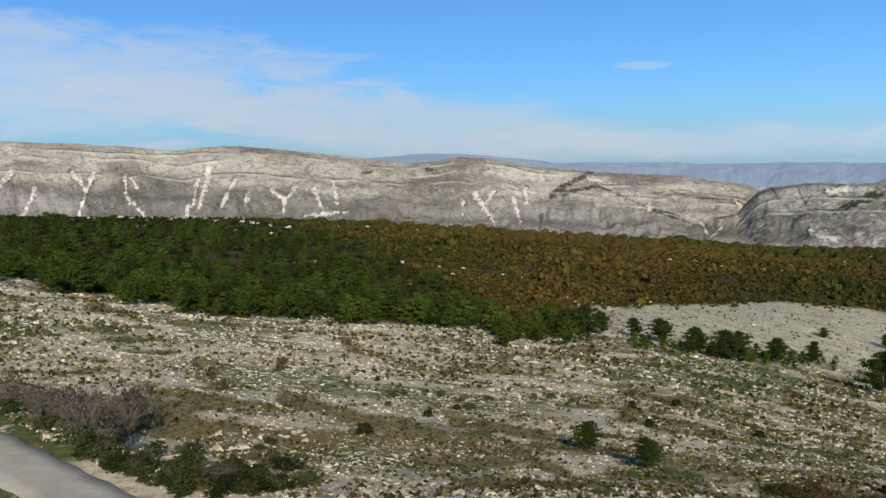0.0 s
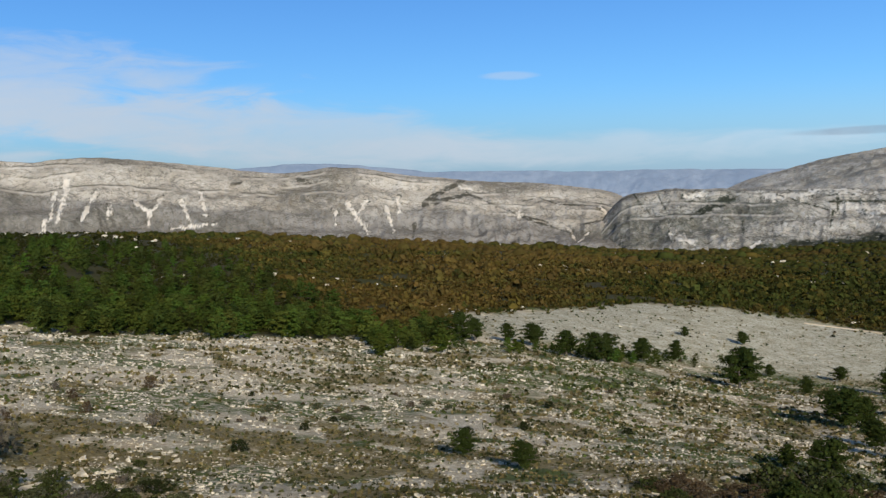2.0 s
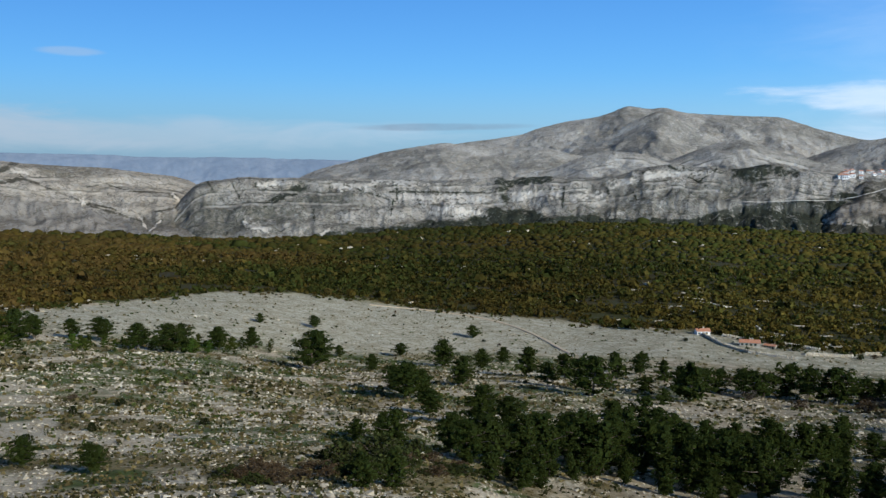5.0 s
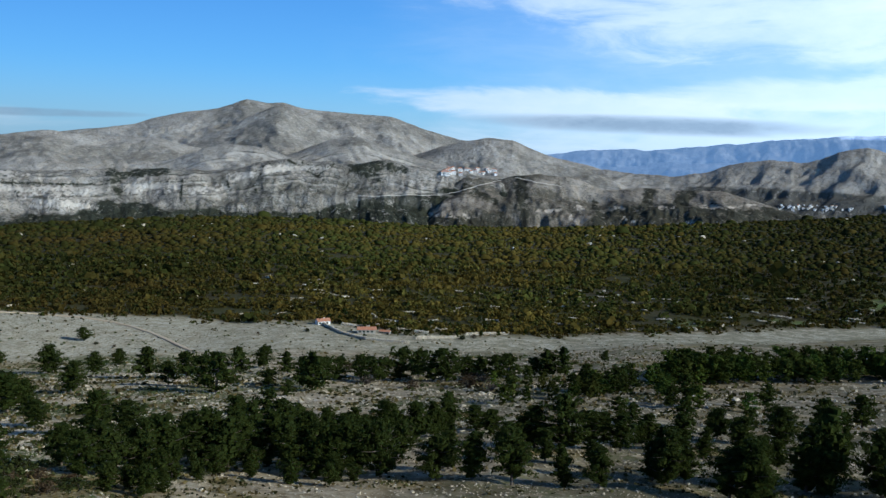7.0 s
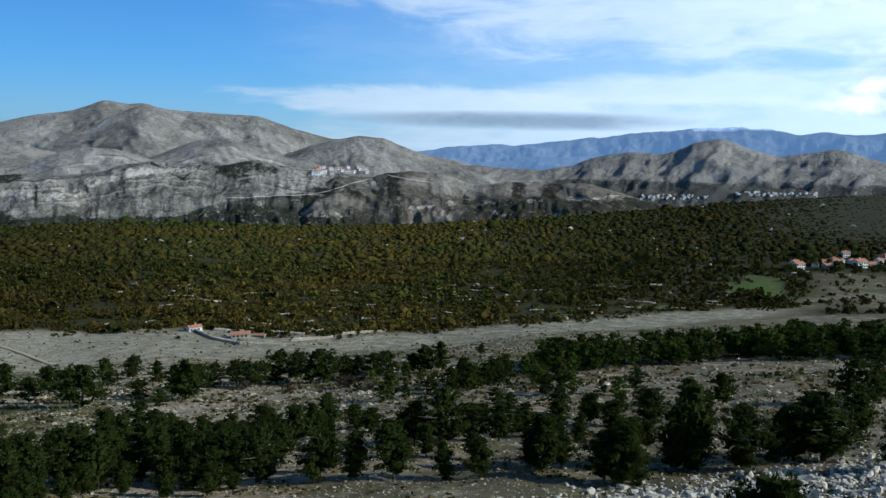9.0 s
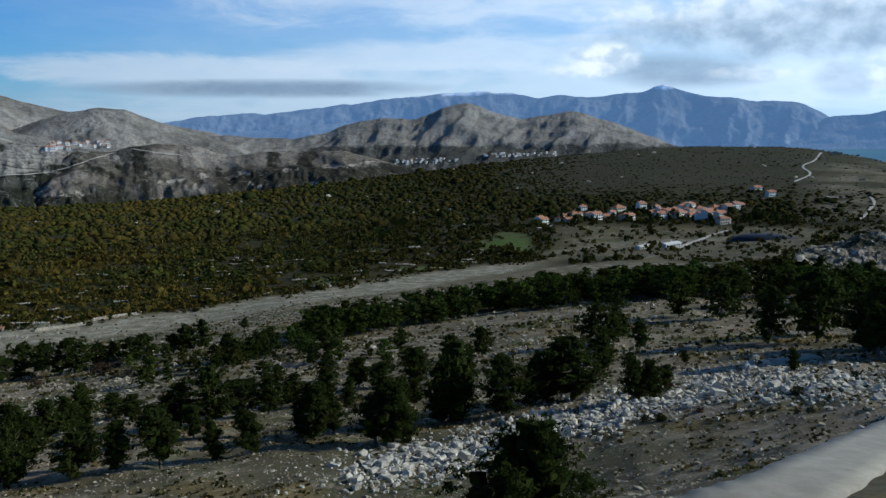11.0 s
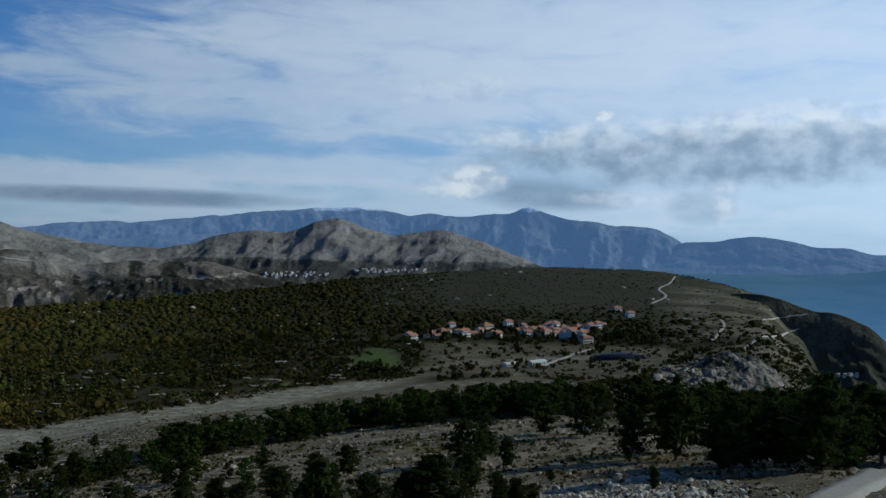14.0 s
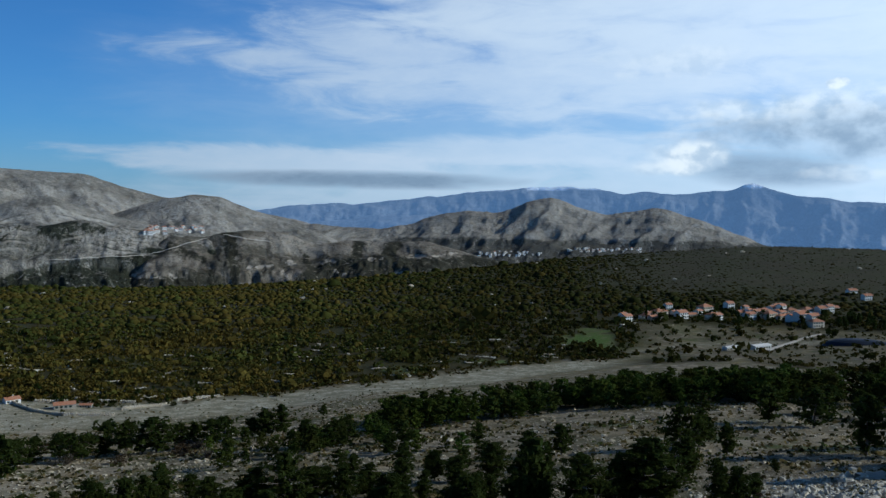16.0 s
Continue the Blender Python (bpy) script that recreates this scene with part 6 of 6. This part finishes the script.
def make_house(name, label, lx, ly, eaves, rise, wall, group, hip=False, cover=None):
    """A house with walls, a tiled roof with overhang, windows, a door and a chimney."""
    ob = tagged(new(name), label, "house", group)
    bm = bmesh.new()
    v = [bm.verts.new(q) for q in ((-lx, -ly, -3), (lx, -ly, -3), (lx, ly, -3), (-lx, ly, -3), (-lx, -ly, eaves), (lx, -ly, eaves), (lx, ly, eaves), (-lx, ly, eaves), (-lx * (0.3 if hip else 1), 0, eaves + rise), (lx * (0.3 if hip else 1), 0, eaves + rise))]
    for q in ((3, 2, 1, 0), (0, 1, 5, 4), (2, 3, 7, 6), (1, 2, 6, 9, 5), (3, 0, 4, 8, 7), (4, 5, 9, 8), (6, 7, 8, 9)):
        bm.faces.new([v[i] for i in q])
    part("wall", bm_mesh("wall", bm, wall), ob)
    bm = bmesh.new()
    o, t = 0.45, 0.22
    hx = lx * 0.3 if hip else lx + o
    lo = [(-lx - o, -ly - o), (lx + o, -ly - o), (lx + o, ly + o), (-lx - o, ly + o)]
    drop = rise * o / ly
    under = [bm.verts.new((x, y, eaves - drop + 0.03)) for x, y in lo] + [bm.verts.new((x, 0, eaves + rise + 0.03)) for x in (-hx, hx)]
    over = [bm.verts.new(q.co + Vector((0, 0, t))) for q in under]
    for q in ((0, 1, 5, 4), (2, 3, 4, 5), (1, 2, 5), (3, 0, 4)):
        if len(q) == 4 or hip:
            bm.faces.new([over[i] for i in q])
            bm.faces.new([under[i] for i in reversed(q)])
    for i in range(4):
        if hip or i in (0, 2):
            j = (i + 1) % 4
            bm.faces.new((under[i], under[j], over[j], over[i]))
    if not hip:
        for i, j in ((1, 5), (5, 2), (3, 4), (4, 0)):
            bm.faces.new((under[i], under[j], over[j], over[i]))
    part("roof", bm_mesh("roof", bm, cover or ROOF_TILES), ob, "white sheet roof" if cover else "orange clay tiles")
    bm = bmesh.new()
    block(bm, -0.5, 0.5, -0.06, 0.06, -0.65, 0.65)
    pane = bm_mesh("window", bm, WINDOW_GLASS)
    bm = bmesh.new()
    block(bm, -0.175, 0.175, -0.05, 0.05, -0.7, 0.7)
    shut = bm_mesh("shutter", bm, SHUTTER)
    for storey in range(int(eaves // 2.7)):
        for x in np.arange(-lx + 1.6, lx - 1.0, 2.8):
            for side in (-1, 1):
                w = part("window", pane, ob)
                w.location = (x, side * (ly + 0.03), 1.5 + 2.8 * storey)
                for off in (-0.68, 0.68):
                    sh = part("shutter", shut, w)
                    sh.location = (off, side * 0.03, 0)
    bm = bmesh.new()
    block(bm, -0.5, 0.5, -0.07, 0.07, -1.0, 1.05)
    d = part("door", bm_mesh("door", bm, SHUTTER), ob)
    d.location, d.rotation_euler = (lx + 0.04, 0.6, 1.0), (0, 0, math.pi / 2)
    bm = bmesh.new()
    block(bm, -0.35, 0.35, -0.3, 0.3, 0, 1.6)
    block(bm, -0.45, 0.45, -0.4, 0.4, 1.6, 1.75)
    c = part("chimney", bm_mesh("chimney", bm, wall), ob)
    c.location = (lx * 0.25, ly * 0.3, eaves + rise * 0.6)
    return ob


def stand(ob, a, e, turn, scale=1.0, first=False, height_scale=None):
    q = sight(a, e)
    m = Matrix.LocRotScale((q.x, q.y, q.z), Euler((0, 0, radians(turn))), None)
    s = Vector((scale, scale, height_scale or scale))
    ob = ob if first else copy_thing(ob, Matrix())
    ob.matrix_basis = m @ Matrix.Diagonal((*s, 1))
    return ob


def build_village():
    rng = random.Random(77)
    g = "houses of the village"
    models = [make_house("house", "white village house with an orange tiled roof", 5.5, 3.8, 5.6, 2.0, WHITE_WALL, g),
              make_house("house", "cream two-storey house with a hipped tiled roof", 6.5, 4.6, 5.7, 2.2, CREAM_WALL, g, True),
              make_house("house", "low stone house with a clay tile roof", 6.0, 3.4, 3.2, 1.7, STONE_WALL, g),
              make_house("house", "tall white house with a tiled gable roof", 4.4, 4.0, 8.4, 2.0, WHITE_WALL, g)]
    used = set()
    spots = [(88.3, -6.42, 0), (90.0, -6.3, 2), (90.3, -6.1, 1), (90.8, -5.75, 3), (91.6, -6.15, 0), (92.2, -6.05, 2), (93.0, -5.75, 1), (94.4, -5.62, 3), (93.7, -6.2, 0), (95.2, -5.85, 2),
             (96.0, -5.9, 0), (96.4, -5.75, 1), (96.7, -6.05, 1), (97.2, -5.8, 0), (97.6, -6.0, 2), (97.9, -5.7, 1), (98.3, -5.95, 0), (98.4, -6.2, 3), (98.8, -5.65, 1), (99.1, -5.85, 2), (99.3, -6.38, 1), (99.6, -5.6, 0), (100.0, -5.55, 3), (96.9, -5.62, 0), (98.0, -6.15, 0), (97.4, -5.6, 3), (99.0, -6.05, 0), (89.6, -6.2, 0), (95.6, -6.1, 0), (101.2, -4.45, 0), (102.0, -4.72, 0)]
    for a, e, m in spots:
        stand(models[m], a, e, -50 + rng.uniform(-14, 14), rng.uniform(0.85, 1.15), m not in used)
        used.add(m)
        if a < 100.5 and rng.random() < 0.7:
            m = rng.randrange(4)
            stand(models[m], a + rng.uniform(-0.5, 0.5), e + rng.uniform(-0.12, 0.2), -50 + rng.uniform(-14, 14), rng.uniform(0.7, 1.0), m not in used)
            used.add(m)
    # the white sheds beside the field
    shed = make_house("shed", "long low white shed beside the field", 9.0, 3.5, 3.0, 1.0, WHITE_WALL, "white sheds", cover=WHITE_WALL)
    stand(shed, 94.6, -7.95, -50, 0.8, True)
    stand(shed, 96.2, -7.85, -45, 1.0)
    # village trees: dark cypresses and rounded crowns between the houses
    for i in range(70):
        q = sight(rng.uniform(88, 104.5), rng.uniform(-6.45, -5.7))
        pine(q.x, q.y, rng.uniform(5, 10), rng.uniform(0, 6), 8 + rng.randrange(4), rng.uniform(0.7, 1.1), "dark tree between the village houses", "village trees")


build_village()


def build_farm():
    g = "farm buildings"
    hut = make_house("farmhouse", "small pale stone farmhouse with a tiled roof", 5.0, 3.2, 3.0, 1.5, WHITE_WALL, g)
    stand(hut, 51.0, -10.55, -30, 0.72, True)
    barn = make_house("barn", "low farm shed with a faded red roof", 6.5, 3.4, 2.8, 1.4, STONE_WALL, g)
    stand(barn, 53.8, -11.05, -50, 0.75, True)
    stand(barn, 55.0, -11.1, -75, 0.45)
    rng = random.Random(9)
    for i, (a0, e0, a1, e1) in enumerate(((50.6, -10.4, 52.2, -11.15), (52.2, -11.15, 53.8, -11.5), (53.8, -11.5, 56.6, -11.7), (55.0, -10.8, 57.8, -11.05), (57.0, -11.4, 59.6, -11.3), (52.2, -10.6, 54.0, -10.75), (60.2, -11.1, 63.0, -10.95))):
        p, q = sight(a0, e0), sight(a1, e1)
        wall = tagged(new("stone_wall"), "dry stone wall of grey limestone by the farm", "wall", "dry stone walls")
        n = max(4, int((q - p).length / 1.1))
        bv, bf = pebble()
        me = mesh_from("stone", bv * np.array([0.75, 0.5, 0.75]), bf, STONE, {"tint": np.ones((len(bv), 3))}, smooth=False)
        for j in range(n):
            for lay in range(2):
                w = p.lerp(q, (j + 0.5 * lay) / n)
                b = part("stone", me, wall)
                b.matrix_basis = Matrix.LocRotScale((w.x, w.y, ground_z(w.x, w.y) + 0.3 + 0.65 * lay), Euler((rng.uniform(-0.4, 0.4), rng.uniform(-0.4, 0.4), rng.uniform(0, 6))), Vector((1, 1, 1)) * rng.uniform(0.85, 1.25))
    for i in range(46):
        a = 51.2 + 13 * rng.random()
        r = float(soft_interp(a, KNOTS, EDGE_R)) + rng.uniform(-14, 60)
        q = bearing(a, r)
        pine(q.x, q.y, rng.uniform(2.2, 4.2), rng.uniform(0, 6), 8 + rng.randrange(4), rng.uniform(1.0, 1.4), "small green tree beside the farm walls", "farm trees")
    for i in range(16):
        q = sight(rng.uniform(50, 62), rng.uniform(-11.5, -10.4))
        bush(rng.choice(("green", "dark", "brown")), math.degrees(math.atan2(q.x, q.y)), math.hypot(q.x, q.y), rng.uniform(1.2, 2.6), rng.uniform(1.2, 2.4), rng.uniform(0, 6))


build_farm()


# ---- tracks, quarry, pond ----
def path_on(name, label, points, width, mat, category="track"):
    return ribbon(name, label, [sight(a, e) for a, e in points], width, mat, lift=0.4, category=category, steps=8)


path_on("track", "ochre dirt track across the gravel field", [(30.0, -9.13), (33.9, -9.5), (37.9, -10.13), (40.4, -10.9), (43.3, -12.2)], 3.0, DIRT)
path_on("track", "pale zigzag track climbing the far hill", [(104.7, -2.15), (104.35, -2.6), (103.75, -2.95), (104.15, -3.38), (103.3, -3.85)], 5.5, PALE_CUT)
path_on("track", "pale track cut into the far hillside", [(107.3, -4.59), (107.6, -5.03), (107.2, -5.71), (106.8, -6.06)], 5.0, PALE_CUT)
path_on("track", "pale terrace track above the sea cliff", [(111.2, -4.4), (110.4, -4.55), (109.0, -4.89)], 5.0, PALE_CUT)
path_on("track", "winding pale track above the cove", [(111.2, -5.3), (110.5, -5.56), (109.5, -5.8), (108.8, -6.45)], 5.0, PALE_CUT)
path_on("track", "short pale quarry road on the hill", [(105.0, -4.72), (106.1, -4.78)], 9.0, PALE_CUT)
path_on("track", "pale lane between the field and the village", [(96.5, -7.95), (98.4, -7.2), (99.6, -6.8)], 6.0, PALE_CUT)
path_on("track", "bare concrete slab in the stony slope", [(101.8, -14.8), (103.2, -14.5), (104.8, -14.2)], 3.0, ROAD)


def build_cover():
    """The dark sheeted mound beside the village."""
    q = sight(101.6, -7.3)
    bm = bmesh.new()
    rings = []
    for i in range(7):
        k = i / 6
        rings.append([bm.verts.new((math.cos(j * math.pi / 16) * 26 * (1 - k ** 2 * 0.85), math.sin(j * math.pi / 16) * 15 * (1 - k ** 2 * 0.85), -3 + 7.5 * math.sin(k * math.pi / 2))) for j in range(32)])
    for u, w in zip(rings, rings[1:]):
        for j in range(32):
            bm.faces.new((u[j], u[(j + 1) % 32], w[(j + 1) % 32], w[j]))
    bm.faces.new(rings[-1])
    ob = new("covered_mound", bm_mesh("covered_mound", bm, DARK_COVER))
    ob.location, ob.rotation_euler = q, (0, 0, radians(-101))
    tagged(ob, "low mound covered with dark blue sheeting", "mound")


build_cover()


def build_knoll():
    """Broken pale rock at the quarry above the sea cliff."""
    rng = np.random.default_rng(91)
    a, k = np.meshgrid(np.linspace(103.6, 112.6, 120), np.linspace(0, 1, 60))
    crest = np.interp(a, [103.6, 104.8, 106.6, 107.5, 108.4, 109.3, 110.3, 111.4, 112.6], [-8.2, -7.7, -7.0, -6.7, -6.8, -6.9, -7.5, -8.45, -9.5]) + 0.35 * (fbm(a / 0.7, a * 0, 4, 15) - 0.5)
    foot = np.interp(a, [103.6, 107, 112.6], [-8.5, -9.5, -9.6])
    r = 430 + 60 * np.minimum(k / 0.75, 1) + 90 * np.maximum(k - 0.75, 0)
    e = foot + (crest - foot) * np.minimum(k / 0.75, 1) ** 0.8 - 3.0 * np.maximum(k - 0.75, 0) / 0.25
    x, y = r * np.sin(np.radians(a)), r * np.cos(np.radians(a))
    mid = np.sin(np.pi * np.clip(k / 0.78, 0, 1)) ** 0.5
    z = r * np.tan(np.radians(e)) + mid * (5.0 * (ridged(x / 16, y / 16, 4, 5) - 0.6) + 3.4 * (ridged(x / 5, y / 5, 3, 8) - 0.6))
    sb = np.clip(5 * fbm(x / 11, y / 11, 4, 3) - 2.3, 0, 1)
    me = mesh_from("rock_knoll", np.stack([x, y, z], -1).reshape(-1, 3), grid_faces(60, 120), KNOLL_ROCK, values={"scrub": sb.ravel(), "talus": sb.ravel() * 0}, smooth=False)
    tagged(new("rock_knoll", me), "knoll of broken pale rock above the sea", "rock", kind="structure")
    pick = rng.integers(0, a.size, 200)
    c = np.stack([x.ravel()[pick], y.ravel()[pick], z.ravel()[pick] + 0.15], -1)
    scatter_stones("quarry_rocks", "pale broken rocks of an old quarry above the sea", c, np.exp(rng.normal(-0.35, 0.5, len(c))), 13)
    # the stone fort and mast on the far hilltop
    fort = tagged(new("hilltop_fort"), "small stone fort on the far hilltop", "fort")
    q = sight(105.5, -2.25)
    bm = bmesh.new()
    block(bm, -22, 22, -9, 9, -6, 7)
    block(bm, -8, 6, -7, 7, 7, 11)
    part("wall", bm_mesh("wall", bm, STONE_WALL), fort)
    for x in (-20, -10, 9, 19):
        bm = bmesh.new()
        block(bm, x - 2, x + 2, -8, 8, 7, 9)
        part("battlement", bm_mesh("battlement", bm, STONE_WALL), fort)
    fort.matrix_basis = Matrix.LocRotScale(q, Euler((0, 0, radians(-105))), (0.6, 0.6, 0.6))


build_knoll()

# ---- far settlements ----
from mathutils.bvhtree import BVHTree

FAR_TREES = []
for far_name in ("rock_bench", "quarried_hill", "rocky_ridge", "grey_mountain", "sea_cliff", "mountain_spur", "mountain_spur.001", "mountain_spur.002", "mountain_spur.003", "mountain_spur.004"):
    far_mesh = bpy.data.objects[far_name].data
    far_co = np.zeros(len(far_mesh.vertices) * 3, np.float32)
    far_mesh.vertices.foreach_get("co", far_co)
    far_ix = np.zeros(len(far_mesh.loops), np.int32)
    far_mesh.loops.foreach_get("vertex_index", far_ix)
    FAR_TREES.append(BVHTree.FromPolygons(far_co.reshape(-1, 3).tolist(), far_ix.reshape(-1, 4).tolist()))


def far_sight(a, e):
    """The nearest far hillside along a sight line."""
    d = Vector((math.sin(radians(a)) * math.cos(radians(e)), math.cos(radians(a)) * math.cos(radians(e)), math.sin(radians(e))))
    hits = [h for h in (t.ray_cast(Vector((0, 0, 0)), d) for t in FAR_TREES) if h[0] is not None]
    return min(hits, key=lambda h: h[3])[0] if hits else None


def build_far_towns():
    rng = random.Random(31)
    bm = bmesh.new()
    block(bm, -6, 6, -4.5, 4.5, -8, 7)
    body = bm_mesh("wall", bm, WHITE_WALL)
    bm = bmesh.new()
    v = [bm.verts.new(q) for q in ((-6.6, -5.1, 6.9), (6.6, -5.1, 6.9), (6.6, 5.1, 6.9), (-6.6, 5.1, 6.9), (-4, 0, 9.6), (4, 0, 9.6))]
    for q in ((0, 1, 5, 4), (2, 3, 4, 5), (1, 2, 5), (3, 0, 4), (3, 2, 1, 0)):
        bm.faces.new([v[i] for i in q])
    roof = bm_mesh("roof", bm, ROOF_TILES)
    bm = bmesh.new()
    block(bm, -0.8, 0.8, -0.1, 0.1, -1, 1)
    pane = bm_mesh("window", bm, WINDOW_GLASS)
    bm = bmesh.new()
    block(bm, -6.2, 6.2, -4.7, 4.7, 7, 7.4)
    flat_roof = bm_mesh("roof", bm, WHITE_WALL)
    plain = tagged(new("house"), "plain white flat-roofed house below the far ridge", "house", "houses of the far settlements")
    part("wall", body, plain)
    part("roof", flat_roof, plain)
    model = tagged(new("house"), "white house with a red roof on the far hillside", "house", "houses of the far settlements")
    part("wall", body, model)
    part("roof", roof, model)
    for x in (-3.6, 0, 3.6):
        for z in (1.5, 4.8):
            for owner in (model, plain):
                w = part("window", pane, owner)
                w.location = (x, -4.53, z)
    used = set()
    for a0, a1, e0, e1, count, s0, s1 in ((58.4, 61.8, -0.95, -0.55, 26, 0.8, 1.3), (79.0, 83.2, -2.42, -2.12, 34, 0.5, 0.85), (84.6, 89.2, -2.12, -1.88, 34, 0.5, 0.85)):
        for i in range(count):
            a = rng.uniform(a0, a1)
            q = far_sight(a, rng.uniform(e0, e1))
            if q is None:
                continue
            base = model if a < 70 or rng.random() < 0.1 else plain
            ob = base if base not in used else copy_thing(base, Matrix())
            used.add(base)
            s = rng.uniform(s0, s1)
            ob.matrix_basis = Matrix.LocRotScale(q, Euler((0, 0, radians(-45 + rng.uniform(-25, 25)))), (s, s, s))
    # pale road cuts on the hills beyond the plateau
    for a0, e0, a1, e1, high in ((53.0, -2.42, 58.6, -2.2, 0.05), (58.6, -2.2, 62.2, -1.15, 0.05), (63.0, -1.0, 66.0, -1.5, 0.05), (109.4, -4.8, 110.9, -4.44, 0.09), (110.9, -4.44, 112.3, -4.19, 0.07), (109.7, -5.76, 110.6, -5.52, 0.10), (110.6, -5.52, 111.9, -5.06, 0.09), (113.2, -7.72, 115.2, -7.6, 0.05)):
        cols = max(8, int((a1 - a0) / 0.08))
        rows_ = []
        for i in range(cols + 1):
            u = i / cols
            mid = e0 + (e1 - e0) * u + 0.02 * math.sin(u * 9 + a0) + 0.015 * math.sin(u * 23)
            h = high * (0.35 + math.sin(min(1, u * 6, (1 - u) * 6) * math.pi / 2)) / 1.35
            rows_.append([far_sight(a0 + (a1 - a0) * u, mid + h * (w - 0.5)) for w in (0, 0.5, 1)])
        if any(q is None for r in rows_ for q in r):
            continue
        v = [q * 0.997 for r in rows_ for q in r]
        ob = new("road_cut", mesh_from("road_cut", v, grid_faces(cols + 1, 3), PALE_CUT))
        tagged(ob, "pale rock cutting of a far road", "road cut", kind="structure")
    # the houses of the cove below the cliff
    for a0, e0, a1, e1, count in ((113.3, -7.75, 115.1, -7.55, 9), (115.6, -8.85, 116.4, -8.75, 5), (117.2, -8.3, 118.8, -8.5, 7), (119.5, -7.9, 120.3, -8.15, 5)):
        for i in range(count):
            u = rng.random()
            q = far_sight(a0 + (a1 - a0) * u, e0 + (e1 - e0) * u + rng.uniform(-0.14, 0.14))
            if q is None:
                continue
            ob = copy_thing(plain, Matrix())
            s = rng.uniform(0.35, 0.6)
            ob.matrix_basis = Matrix.LocRotScale(q, Euler((0, 0, radians(-45 + rng.uniform(-25, 25)))), (s, s, s))


build_far_towns()


def build_islet():
    q = bearing(111.5, 4430, 0)
    bm = bmesh.new()
    bmesh.ops.create_icosphere(bm, subdivisions=3, radius=1)
    for v in bm.verts:
        v.co *= 1 + 0.25 * noise.noise(v.co * 2.5)
    ob = new("islet", bm_mesh("islet", bm, HAZE_GLOW_FAR))
    ob.matrix_basis = Matrix.LocRotScale((q.x, q.y, -4430 * math.tan(radians(2.06))), Euler((0, 0, radians(-111))), (34, 20, 7))
    tagged(ob, "small dark islet off the headland", "islet", kind="structure")


build_islet()
